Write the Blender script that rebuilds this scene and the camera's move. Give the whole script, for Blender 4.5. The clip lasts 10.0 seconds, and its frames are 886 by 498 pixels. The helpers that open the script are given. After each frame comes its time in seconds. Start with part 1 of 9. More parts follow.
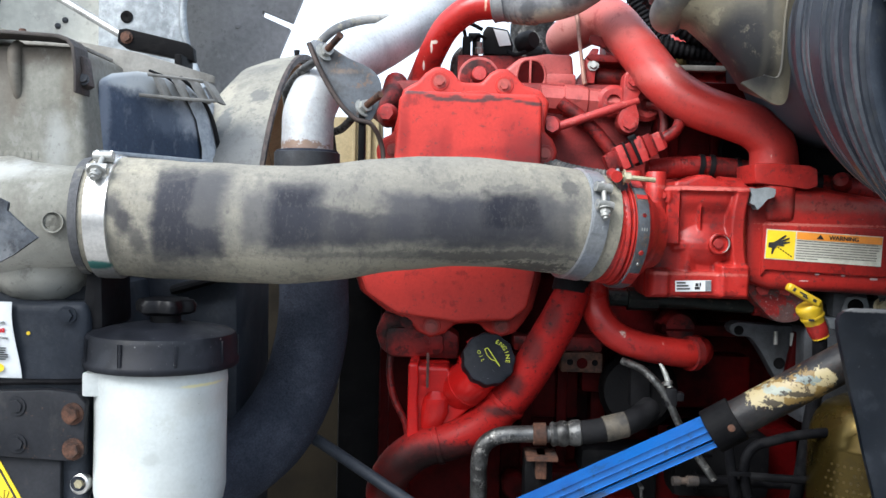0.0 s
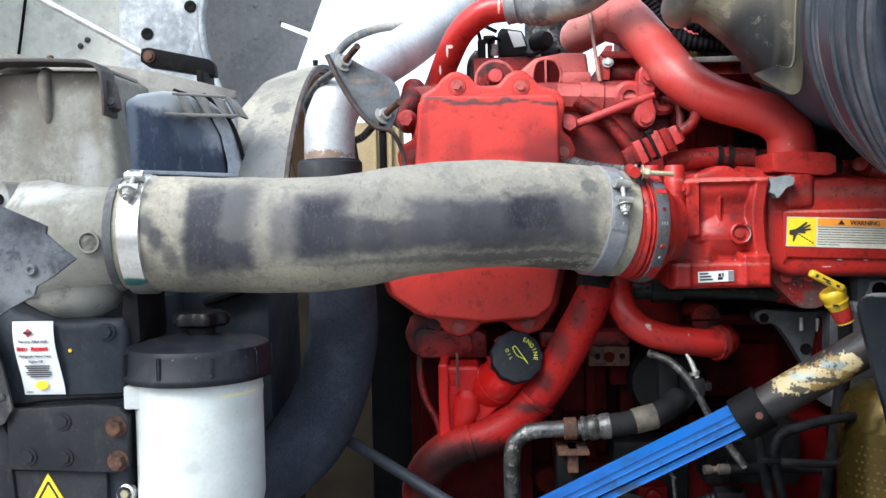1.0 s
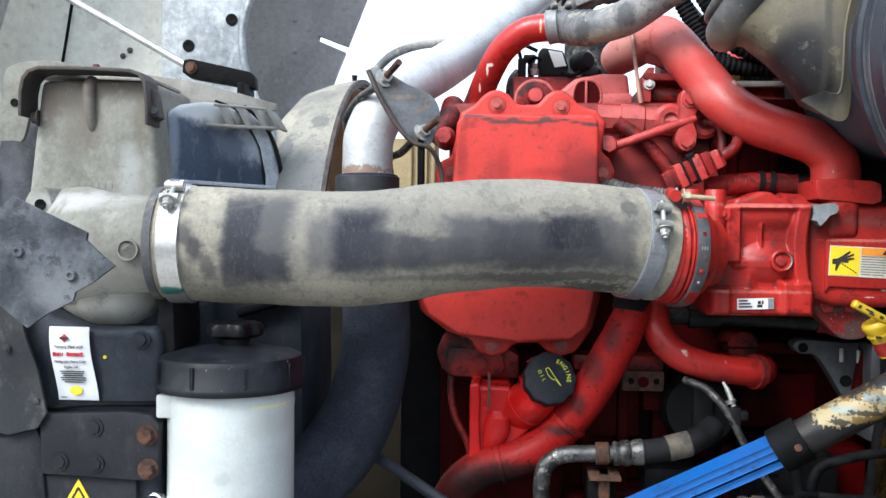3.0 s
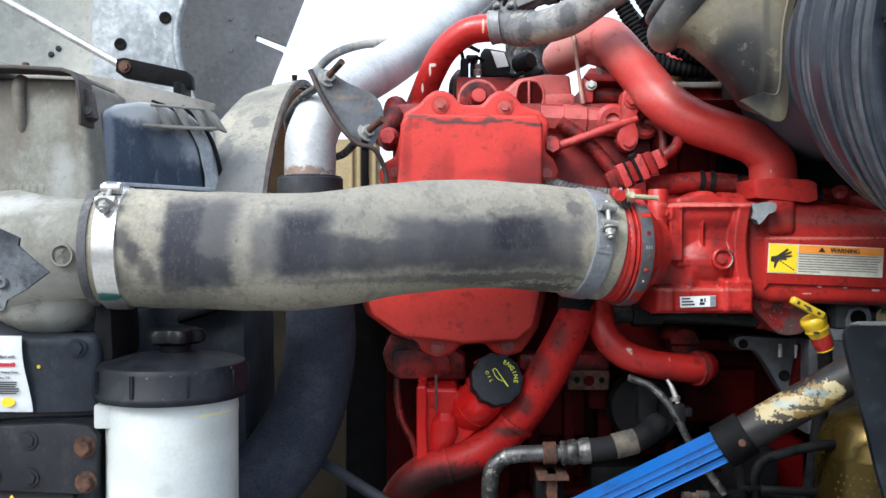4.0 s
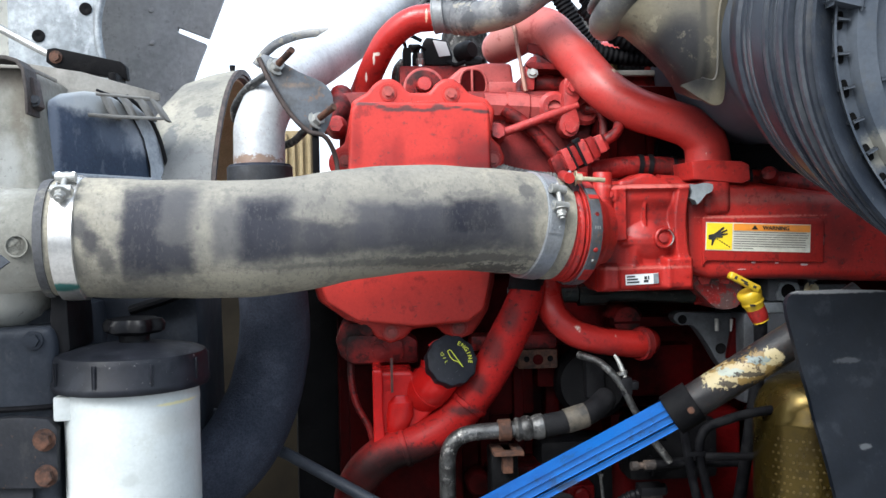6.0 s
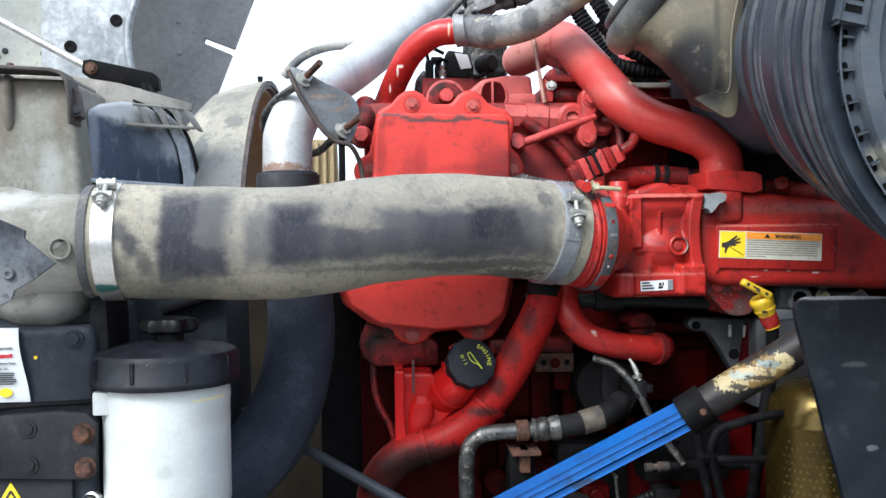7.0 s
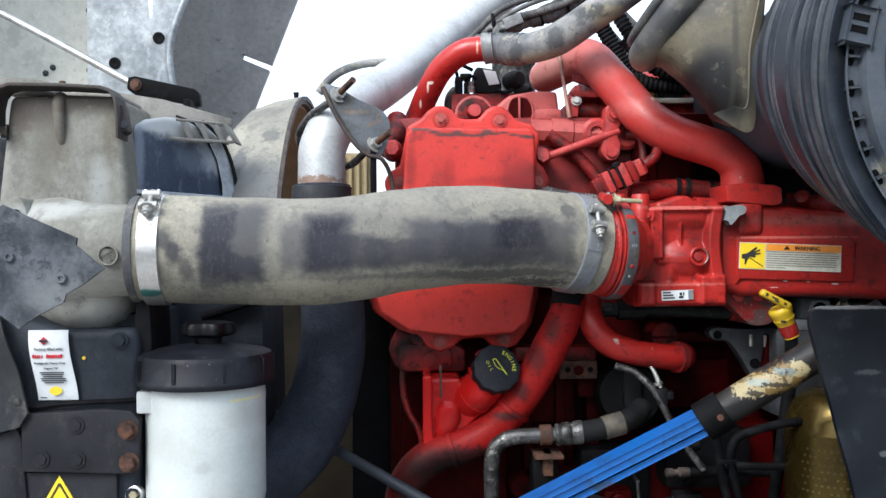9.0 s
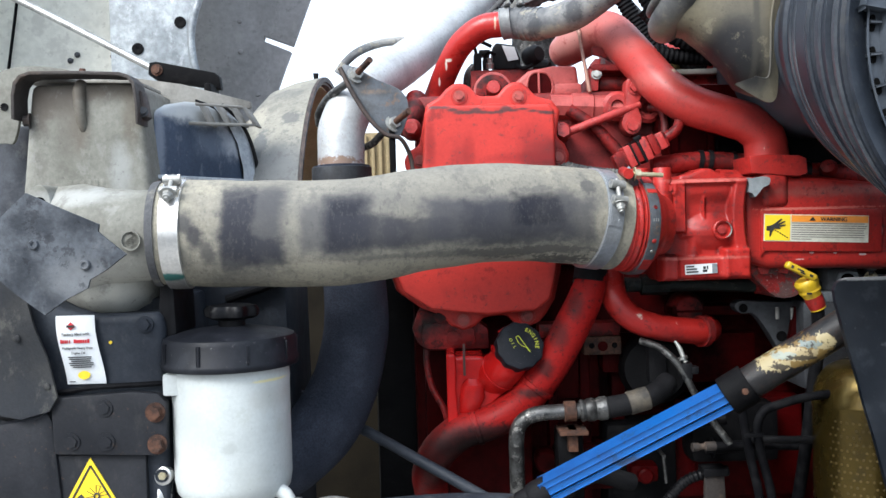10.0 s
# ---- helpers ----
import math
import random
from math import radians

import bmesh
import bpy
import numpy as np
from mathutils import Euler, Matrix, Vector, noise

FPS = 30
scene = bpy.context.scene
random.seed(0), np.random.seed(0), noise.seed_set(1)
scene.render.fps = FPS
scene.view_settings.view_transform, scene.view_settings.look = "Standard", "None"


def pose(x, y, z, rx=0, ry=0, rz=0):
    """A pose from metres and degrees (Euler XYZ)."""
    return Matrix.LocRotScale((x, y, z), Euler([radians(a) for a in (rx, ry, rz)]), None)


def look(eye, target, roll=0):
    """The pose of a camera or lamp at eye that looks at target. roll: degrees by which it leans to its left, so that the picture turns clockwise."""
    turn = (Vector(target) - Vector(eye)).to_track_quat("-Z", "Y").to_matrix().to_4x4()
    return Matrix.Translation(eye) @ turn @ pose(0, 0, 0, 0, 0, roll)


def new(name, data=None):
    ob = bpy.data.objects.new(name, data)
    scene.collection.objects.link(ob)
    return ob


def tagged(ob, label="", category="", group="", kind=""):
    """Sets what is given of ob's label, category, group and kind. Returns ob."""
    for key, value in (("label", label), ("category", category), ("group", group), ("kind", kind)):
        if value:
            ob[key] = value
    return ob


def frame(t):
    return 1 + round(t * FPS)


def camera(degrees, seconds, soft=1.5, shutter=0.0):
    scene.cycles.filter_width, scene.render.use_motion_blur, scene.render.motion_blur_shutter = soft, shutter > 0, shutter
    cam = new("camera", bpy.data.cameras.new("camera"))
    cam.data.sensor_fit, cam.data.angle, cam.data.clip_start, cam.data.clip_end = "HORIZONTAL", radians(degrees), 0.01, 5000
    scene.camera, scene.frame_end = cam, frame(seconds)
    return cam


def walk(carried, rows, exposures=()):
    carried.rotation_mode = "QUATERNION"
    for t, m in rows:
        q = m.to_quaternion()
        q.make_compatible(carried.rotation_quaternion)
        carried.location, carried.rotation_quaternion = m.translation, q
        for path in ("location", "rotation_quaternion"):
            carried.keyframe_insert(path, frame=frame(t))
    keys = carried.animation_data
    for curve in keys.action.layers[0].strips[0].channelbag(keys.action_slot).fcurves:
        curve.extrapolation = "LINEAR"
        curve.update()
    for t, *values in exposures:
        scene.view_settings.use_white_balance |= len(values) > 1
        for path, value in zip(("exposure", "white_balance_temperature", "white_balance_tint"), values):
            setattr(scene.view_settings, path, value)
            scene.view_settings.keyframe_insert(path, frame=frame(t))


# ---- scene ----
cam = camera(52.9, 10.0)
PATH = [
    (0, (0.043, 0.026, 1.619), (0.0, 2.024, 1.549), 1.4),
    (0.3, (0.047, 0.019, 1.623), (0.057, 2.018, 1.569), 1.2),
    (0.5, (0.049, 0.015, 1.626), (0.083, 2.014, 1.581), -0.3),
    (0.7, (0.047, 0.012, 1.626), (0.022, 2.010, 1.551), -1.5),
    (1, (0.045, 0.007, 1.626), (-0.055, 2.003, 1.549), -1.2),
    (1.5, (0.036, 0.004, 1.628), (-0.126, 1.996, 1.565), -0.5),
    (1.8, (0.030, 0.005, 1.627), (-0.174, 1.994, 1.576), -0.3),
    (2, (0.026, 0.006, 1.627), (-0.205, 1.992, 1.58), -0.4),
    (2.5, (0.031, 0.008, 1.628), (-0.198, 1.995, 1.589), -0.1),
    (2.7, (0.033, 0.010, 1.627), (-0.166, 1.999, 1.590), -0.1),
    (3, (0.036, 0.012, 1.626), (-0.127, 2.005, 1.589), 0.5),
    (3.2, (0.036, 0.012, 1.627), (-0.091, 2.008, 1.592), 0.2),
    (4.3, (0.019, 0.026, 1.627), (0.029, 2.026, 1.591), -0.0),
    (4.5, (0.013, 0.029, 1.626), (0.051, 2.029, 1.589), -0.1),
    (5, (-0.001, 0.027, 1.621), (0.118, 2.023, 1.574), -0.1),
    (5.2, (-0.005, 0.022, 1.621), (0.134, 2.017, 1.571), -0.4),
    (6.3, (-0.023, -0.009, 1.612), (0.144, 1.983, 1.566), -1.2),
    (6.5, (-0.025, -0.017, 1.611), (0.12, 1.978, 1.567), -1.0),
    (7, (-0.026, -0.037, 1.612), (0.101, 1.959, 1.585), -0.8),
    (7.5, (-0.026, -0.056, 1.613), (0.084, 1.941, 1.614), -1.3),
    (8, (-0.022, -0.071, 1.612), (0.044, 1.927, 1.637), -1.0),
    (8.5, (-0.024, -0.076, 1.609), (0.03, 1.923, 1.632), -0.4),
    (9, (-0.02, -0.08, 1.608), (0.032, 1.919, 1.611), -0.5),
    (9.2, (-0.019, -0.081, 1.608), (0.0, 1.917, 1.584), -1.9),
    (9.5, (-0.018, -0.083, 1.608), (-0.093, 1.915, 1.539), -2.1),
    (9.7, (-0.014, -0.081, 1.608), (-0.064, 1.917, 1.548), -1.7),
    (9.8, (-0.013, -0.081, 1.609), (-0.045, 1.918, 1.556), -1.5),
    (10, (-0.009, -0.079, 1.609), (-0.024, 1.92, 1.563), -1.7),
]
walk(cam, [(t, look(eye, target, roll)) for t, eye, target, roll in PATH],
     [(t, stops + 0.04, 6000, 7) for t, stops in ((0, 1.47), (0.5, 1.52), (1.5, 1.61), (2.5, 1.5), (3, 1.47), (4.5, 1.42), (5, 1.46), (7, 1.52), (8, 1.33), (9, 1.26), (9.5, 1.36), (10, 1.42))])

# ---- light ----
world = bpy.data.worlds.new("sky")
scene.world = world
world.use_nodes = True
wn = world.node_tree.nodes
sky = wn.new("ShaderNodeTexSky")
sky.sky_type = "NISHITA"
sky.sun_disc = False
sky.sun_elevation, sky.sun_rotation = radians(43), radians(219)
sky.air_density, sky.dust_density, sky.ozone_density = 1.0, 6.0, 0.6
wn["Background"].inputs["Strength"].default_value = 0.15
cloud = wn.new("ShaderNodeMix")  # thin bright cloud over the whole sky
cloud.data_type = "RGBA"
cloud.inputs[0].default_value = 0.7
cloud.inputs[7].default_value = (4.9, 5.3, 5.9, 1)
world.node_tree.links.new(sky.outputs[0], cloud.inputs[6])
world.node_tree.links.new(cloud.outputs[2], wn["Background"].inputs["Color"])
sun = new("sun", bpy.data.lights.new("sun", "SUN"))
sun.data.energy, sun.data.angle, sun.data.color = 1.6, radians(25), (1.0, 0.99, 0.97)
sun.matrix_world = look((-2.2, -1.7, 4.9), (0.1, 1.1, 1.5))


# ---- materials ----
def mat(name, a, b, scale=18, cut=(0.4, 0.65), rough=(0.4, 0.65), metal=0.0, bump=0.15, fine=260, fine_mix=0.25, stains=(), stretch=(1, 1, 1), spec=0.5, warp=0.0, dirt=()):
    """Two blended colours at a coarse scale, fine grain, bump, stains: (centre, radii, colour, softness, raggedness, strength), and smudges: (scale, threshold, width, colour, strength, stretch)."""
    m = bpy.data.materials.new(name)
    m.use_nodes = True
    nt = m.node_tree
    n, link = nt.nodes, nt.links.new
    bsdf = n["Principled BSDF"]
    co = n.new("ShaderNodeTexCoord")
    mp = n.new("ShaderNodeMapping")
    mp.inputs["Scale"].default_value = stretch
    link(co.outputs["Object"], mp.inputs["Vector"])
    big, small = n.new("ShaderNodeTexNoise"), n.new("ShaderNodeTexNoise")
    for t, s, d in ((big, scale, 7), (small, fine, 4)):
        t.inputs["Scale"].default_value, t.inputs["Detail"].default_value = s, d
        t.inputs["Roughness"].default_value = 0.62
        link(mp.outputs[0], t.inputs["Vector"])

    def ramp(src, lo, hi, to0=0.0, to1=1.0):
        r = n.new("ShaderNodeMapRange")
        r.interpolation_type = "SMOOTHSTEP"
        for k, v in (("From Min", lo), ("From Max", hi), ("To Min", to0), ("To Max", to1)):
            r.inputs[k].default_value = v
        link(src, r.inputs["Value"])
        return r.outputs["Result"]

    def mix(fac, c1, c2, kind="MIX"):
        x = n.new("ShaderNodeMix")
        x.data_type, x.blend_type = "RGBA", kind
        for socket, v in ((x.inputs[0], fac), (x.inputs[6], c1), (x.inputs[7], c2)):
            if isinstance(v, (int, float)):
                socket.default_value = v
            elif isinstance(v, tuple):
                socket.default_value = (*v, 1)
            else:
                link(v, socket)
        return x.outputs[2]

    col = mix(ramp(big.outputs["Fac"], *cut), a, b)
    grain = mix(ramp(small.outputs["Fac"], 0.3, 0.7), (0.55, 0.55, 0.55), (1.35, 1.35, 1.35))
    col = mix(fine_mix, col, mix(1.0, col, grain, "MULTIPLY"))
    place = co.outputs["Object"]
    if warp:
        wob, cen, add = n.new("ShaderNodeTexNoise"), n.new("ShaderNodeVectorMath"), n.new("ShaderNodeVectorMath")
        wob.inputs["Scale"].default_value, wob.inputs["Detail"].default_value = 17, 5
        cen.operation, add.operation = "MULTIPLY_ADD", "ADD"
        cen.inputs[1].default_value, cen.inputs[2].default_value = (warp, 0, warp), (-warp / 2, 0, -warp / 2)
        link(co.outputs["Object"], wob.inputs["Vector"])
        link(wob.outputs["Color"], cen.inputs[0])
        link(co.outputs["Object"], add.inputs[0])
        link(cen.outputs[0], add.inputs[1])
        place = add.outputs[0]
    for centre, radii, colour, soft, ragged, strength, *square in stains:
        sub, div, ln = n.new("ShaderNodeVectorMath"), n.new("ShaderNodeVectorMath"), n.new("ShaderNodeVectorMath")
        sub.operation, div.operation, ln.operation = "SUBTRACT", "DIVIDE", "LENGTH"
        sub.inputs[1].default_value, div.inputs[1].default_value = centre, radii
        link(place, sub.inputs[0])
        link(sub.outputs[0], div.inputs[0])
        if square:
            ab, sep, m1, m2 = n.new("ShaderNodeVectorMath"), n.new("ShaderNodeSeparateXYZ"), n.new("ShaderNodeMath"), n.new("ShaderNodeMath")
            ab.operation, m1.operation, m2.operation = "ABSOLUTE", "MAXIMUM", "MAXIMUM"
            link(div.outputs[0], ab.inputs[0])
            link(ab.outputs[0], sep.inputs[0])
            link(sep.outputs[0], m1.inputs[0])
            link(sep.outputs[1], m1.inputs[1])
            link(m1.outputs[0], m2.inputs[0])
            link(sep.outputs[2], m2.inputs[1])
            dist = m2.outputs[0]
        else:
            link(div.outputs[0], ln.inputs[0])
            dist = ln.outputs["Value"]
        rag = n.new("ShaderNodeTexNoise")
        rag.inputs["Scale"].default_value, rag.inputs["Detail"].default_value = 0.9 / max(0.004, min(radii)), 8
        rag.inputs["Roughness"].default_value = 0.7
        link(mp.outputs[0], rag.inputs["Vector"])
        ad = n.new("ShaderNodeMath")
        ad.operation = "MULTIPLY_ADD"
        ad.inputs[1].default_value = ragged
        link(rag.outputs["Fac"], ad.inputs[0])
        link(dist, ad.inputs[2])
        col = mix(ramp(ad.outputs[0], 1 + ragged * 0.5 - soft, 1 + ragged * 0.5 + soft, strength, 0.0), col, colour)
    for d_scale, d_cut, d_width, d_colour, d_strength, d_stretch in dirt:
        dm, dn = n.new("ShaderNodeMapping"), n.new("ShaderNodeTexNoise")
        dm.inputs["Scale"].default_value, dm.inputs["Location"].default_value = d_stretch, (d_scale * 0.013, 3.1, 1.7)
        dn.inputs["Scale"].default_value, dn.inputs["Detail"].default_value, dn.inputs["Roughness"].default_value = d_scale, 9, 0.72
        link(co.outputs["Object"], dm.inputs["Vector"])
        link(dm.outputs[0], dn.inputs["Vector"])
        low = 0.5 + (d_cut - 0.5) / 1.9
        col = mix(ramp(dn.outputs["Fac"], low, low + d_width / 1.9, 0.0, d_strength), col, d_colour)
    link(col, bsdf.inputs["Base Color"])
    link(ramp(big.outputs["Fac"], 0.3, 0.7, *rough), bsdf.inputs["Roughness"])
    bsdf.inputs["Metallic"].default_value = metal
    bsdf.inputs["Specular IOR Level"].default_value = spec
    if bump:
        bp = n.new("ShaderNodeBump")
        bp.inputs["Strength"].default_value, bp.inputs["Distance"].default_value = bump, 0.002
        tot = n.new("ShaderNodeMath")
        tot.operation = "ADD"
        link(big.outputs["Fac"], tot.inputs[0])
        link(small.outputs["Fac"], tot.inputs[1])
        link(tot.outputs[0], bp.inputs["Height"])
        link(bp.outputs[0], bsdf.inputs["Normal"])
    return m


RED, RED_DARK = (0.385, 0.040, 0.037), (0.20, 0.018, 0.017)
GRIME = (0.045, 0.03, 0.03)
red = mat("red_engine_paint", RED, RED_DARK, 16, (0.45, 0.75), (0.28, 0.5), spec=0.35, bump=0.18, fine=220, fine_mix=0.25, dirt=((55, 0.60, 0.10, GRIME, 0.55, (1, 1, 1)), (180, 0.66, 0.05, (0.46, 0.20, 0.16), 0.35, (1, 1, 1))))
red_cover = mat("red_cover_paint", (0.44, 0.034, 0.026), (0.21, 0.016, 0.015), 13, (0.45, 0.95), (0.35, 0.55), bump=0.08, fine=240, fine_mix=0.15, spec=0.25, stains=(
    ((0.125, 1.09, 1.705), (0.035, 0.1, 0.022), (0.09, 0.012, 0.012), 0.5, 1.0, 0.8),
    *(((x, 1.13, z), (0.0105, 0.1, 0.0105), (0.13, 0.02, 0.018), 0.6, 1.9, 0.4) for x, z in ((0.012, 1.787), (0.092, 1.784), (-0.045, 1.700), (0.146, 1.701), (0.007, 1.484), (0.094, 1.487))),
    ((0.118, 1.09, 1.690), (0.028, 0.1, 0.012), (0.10, 0.012, 0.012), 0.6, 1.2, 0.75), ((0.105, 1.09, 1.725), (0.018, 0.1, 0.020), (0.26, 0.02, 0.018), 0.7, 1.2, 0.6), ((0.008, 1.09, 1.695), (0.012, 0.1, 0.022), (0.24, 0.02, 0.018), 0.7, 1.2, 0.65),

    *(((x, 1.09, z), (0.0075, 0.1, h), GRIME, 0.5, 1.3, 0.85) for x, z, h in ((-0.024, 1.7700, 0.003), (-0.012, 1.7690, 0.002), (0.0, 1.7655, 0.0024), (0.010, 1.7620, 0.0026), (0.021, 1.7615, 0.0024), (0.031, 1.7640, 0.0036), (0.040, 1.7612, 0.0022), (0.052, 1.7605, 0.0020), (0.063, 1.7612, 0.0024), (0.071, 1.7650, 0.0040), (0.080, 1.7625, 0.0018), (0.093, 1.7640, 0.0016), (0.107, 1.7610, 0.0018), (0.120, 1.7590, 0.0022), (0.129, 1.7580, 0.0024))),
    ((0.10, 1.09, 1.70), (0.05, 0.1, 0.006), (0.2, 0.012, 0.012), 0.6, 1.6, 0.6),
    ((-0.03, 1.09, 1.72), (0.006, 0.1, 0.03), (0.22, 0.016, 0.015), 0.6, 1.2, 0.6),
    ((0.15, 1.09, 1.545), (0.022, 0.1, 0.035), (0.07, 0.015, 0.015), 0.5, 0.8, 0.75),
    ((0.02, 1.09, 1.71), (0.008, 0.1, 0.02), (0.2, 0.012, 0.012), 0.5, 0.9, 0.5)), dirt=((38, 0.62, 0.14, (0.16, 0.016, 0.016), 0.6, (1, 1, 1)), (150, 0.68, 0.05, GRIME, 0.45, (1, 1, 1))))
# Darker copy of the engine red, with the head's shade in its colour.
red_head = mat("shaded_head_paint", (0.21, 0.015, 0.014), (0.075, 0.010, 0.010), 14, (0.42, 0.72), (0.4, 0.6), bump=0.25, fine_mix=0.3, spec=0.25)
red_bolt = mat("worn_red_bolt", (0.33, 0.060, 0.048), (0.15, 0.034, 0.026), 60, (0.4, 0.7), (0.4, 0.6), bump=0.2)
red_greasy = mat("red_paint_greasy", (0.21, 0.013, 0.012), (0.012, 0.008, 0.008), 14, (0.42, 0.68), (0.35, 0.6), spec=0.2, bump=0.4, fine=150, fine_mix=0.3, dirt=((60, 0.56, 0.10, (0.012, 0.006, 0.006), 0.7, (1, 1, 1)),))
# Engine red taken almost to black, standing in for shade deep in the bay.
red_shade_dark = mat("red_paint_shade_dark", (0.036, 0.0009, 0.0012), (0.0030, 0.0005, 0.0006), 10, (0.42, 0.72), (0.4, 0.7), spec=0.05, bump=0.5, fine=120, fine_mix=0.35)
red_pipe = mat("red_pipe_paint", (0.35, 0.030, 0.025), (0.26, 0.046, 0.038), 9, (0.42, 0.8), (0.35, 0.5), bump=0.12, fine_mix=0.15, spec=0.32, stains=(
    ((0.300, 1.10, 1.812), (0.006, 0.03, 0.005), (0.6, 0.5, 0.36), 0.15, 1.2, 0.9),
    ((0.345, 1.06, 1.775), (0.004, 0.03, 0.003), (0.6, 0.5, 0.36), 0.15, 1.0, 0.9),
    ((0.392, 1.05, 1.765), (0.002, 0.03, 0.005), (0.7, 0.6, 0.5), 0.15, 1.0, 0.9),
    ((0.402, 1.05, 1.70), (0.0015, 0.03, 0.006), (0.7, 0.6, 0.5), 0.15, 1.0, 0.9),
    ((0.225, 1.24, 1.890), (0.085, 0.14, 0.035), (0.42, 0.125, 0.108), 0.7, 1.4, 0.65), ((0.185, 1.32, 1.885), (0.032, 0.1, 0.026), (0.40, 0.19, 0.165), 0.6, 1.0, 0.85), ((0.30, 1.12, 1.80), (0.09, 0.1, 0.012), (0.40, 0.10, 0.085), 0.6, 1.6, 0.5), ((0.40, 1.08, 1.745), (0.03, 0.1, 0.02), (0.16, 0.02, 0.02), 0.6, 1.6, 0.6)), dirt=((30, 0.60, 0.16, (0.20, 0.024, 0.022), 0.6, (1, 1, 1)), (160, 0.68, 0.05, (0.10, 0.03, 0.026), 0.5, (1, 1, 1))))
red_pipe_dirty_shaded = mat("red_pipe_dirty_shaded", (0.265, 0.009, 0.008), (0.07, 0.006, 0.006), 12, (0.58, 0.92), (0.4, 0.6), bump=0.25, fine_mix=0.2, spec=0.14, stains=(
    ((0.128, 1.07, 1.470), (0.012, 0.05, 0.018), (0.05, 0.012, 0.012), 0.6, 1.6, 0.75),
    ((0.110, 1.07, 1.425), (0.010, 0.05, 0.012), (0.03, 0.01, 0.01), 0.6, 1.6, 0.8),
    ((0.150, 1.07, 1.505), (0.010, 0.05, 0.016), (0.05, 0.012, 0.012), 0.6, 1.6, 0.7),
    ((0.092, 1.07, 1.392), (0.020, 0.05, 0.006), (0.02, 0.012, 0.012), 0.6, 1.5, 0.85),
    ((0.04, 1.07, 1.345), (0.040, 0.05, 0.008), (0.02, 0.012, 0.012), 0.6, 1.5, 0.85),
    # Black smears, made larger to carry the shade on the pipe's lower end.
    ((0.0, 1.07, 1.33), (0.05, 0.3, 0.020), (0.016, 0.008, 0.008), 0.7, 1.3, 0.9), ((-0.03, 1.10, 1.295), (0.05, 0.3, 0.045), (0.012, 0.004, 0.004), 0.6, 1.0, 0.92), ((0.035, 1.07, 1.325), (0.055, 0.3, 0.016), (0.008, 0.004, 0.004), 0.5, 1.4, 0.92)), dirt=((40, 0.64, 0.14, (0.030, 0.007, 0.007), 0.7, (1, 1, 1)), (140, 0.64, 0.05, (0.012, 0.008, 0.008), 0.7, (1, 1, 1))))
red_chip = mat("red_paint_chipped", (0.33, 0.016, 0.013), (0.15, 0.009, 0.009), 10, (0.5, 0.85), (0.25, 0.42), bump=0.2, fine_mix=0.18, spec=0.35, stains=(
    ((0.234, 1.03, 1.490), (0.010, 0.04, 0.008), (0.62, 0.58, 0.5), 0.12, 1.3, 0.95),
    ((0.283, 1.03, 1.478), (0.004, 0.04, 0.005), (0.62, 0.58, 0.5), 0.12, 1.3, 0.9),
    ((0.385, 1.05, 1.652), (0.013, 0.05, 0.011), (0.40, 0.42, 0.42), 0.1, 1.2, 0.95),
    ((-0.002, 1.25, 1.858), (0.0045, 0.05, 0.0022), (0.70, 0.62, 0.54), 0.1, 1.6, 0.95),
    ((-0.006, 1.25, 1.853), (0.0016, 0.05, 0.007), (0.70, 0.62, 0.54), 0.1, 1.6, 0.95),
    ((-0.017, 1.27, 1.830), (0.0014, 0.05, 0.006), (0.72, 0.66, 0.6), 0.1, 1.4, 0.9),
    ((0.066, 1.21, 1.903), (0.0016, 0.05, 0.009), (0.6, 0.36, 0.26), 0.1, 1.4, 0.8)), dirt=((45, 0.60, 0.12, (0.09, 0.010, 0.010), 0.65, (1, 1, 1)), (190, 0.84, 0.02, (0.55, 0.45, 0.38), 0.6, (1, 1, 1))))
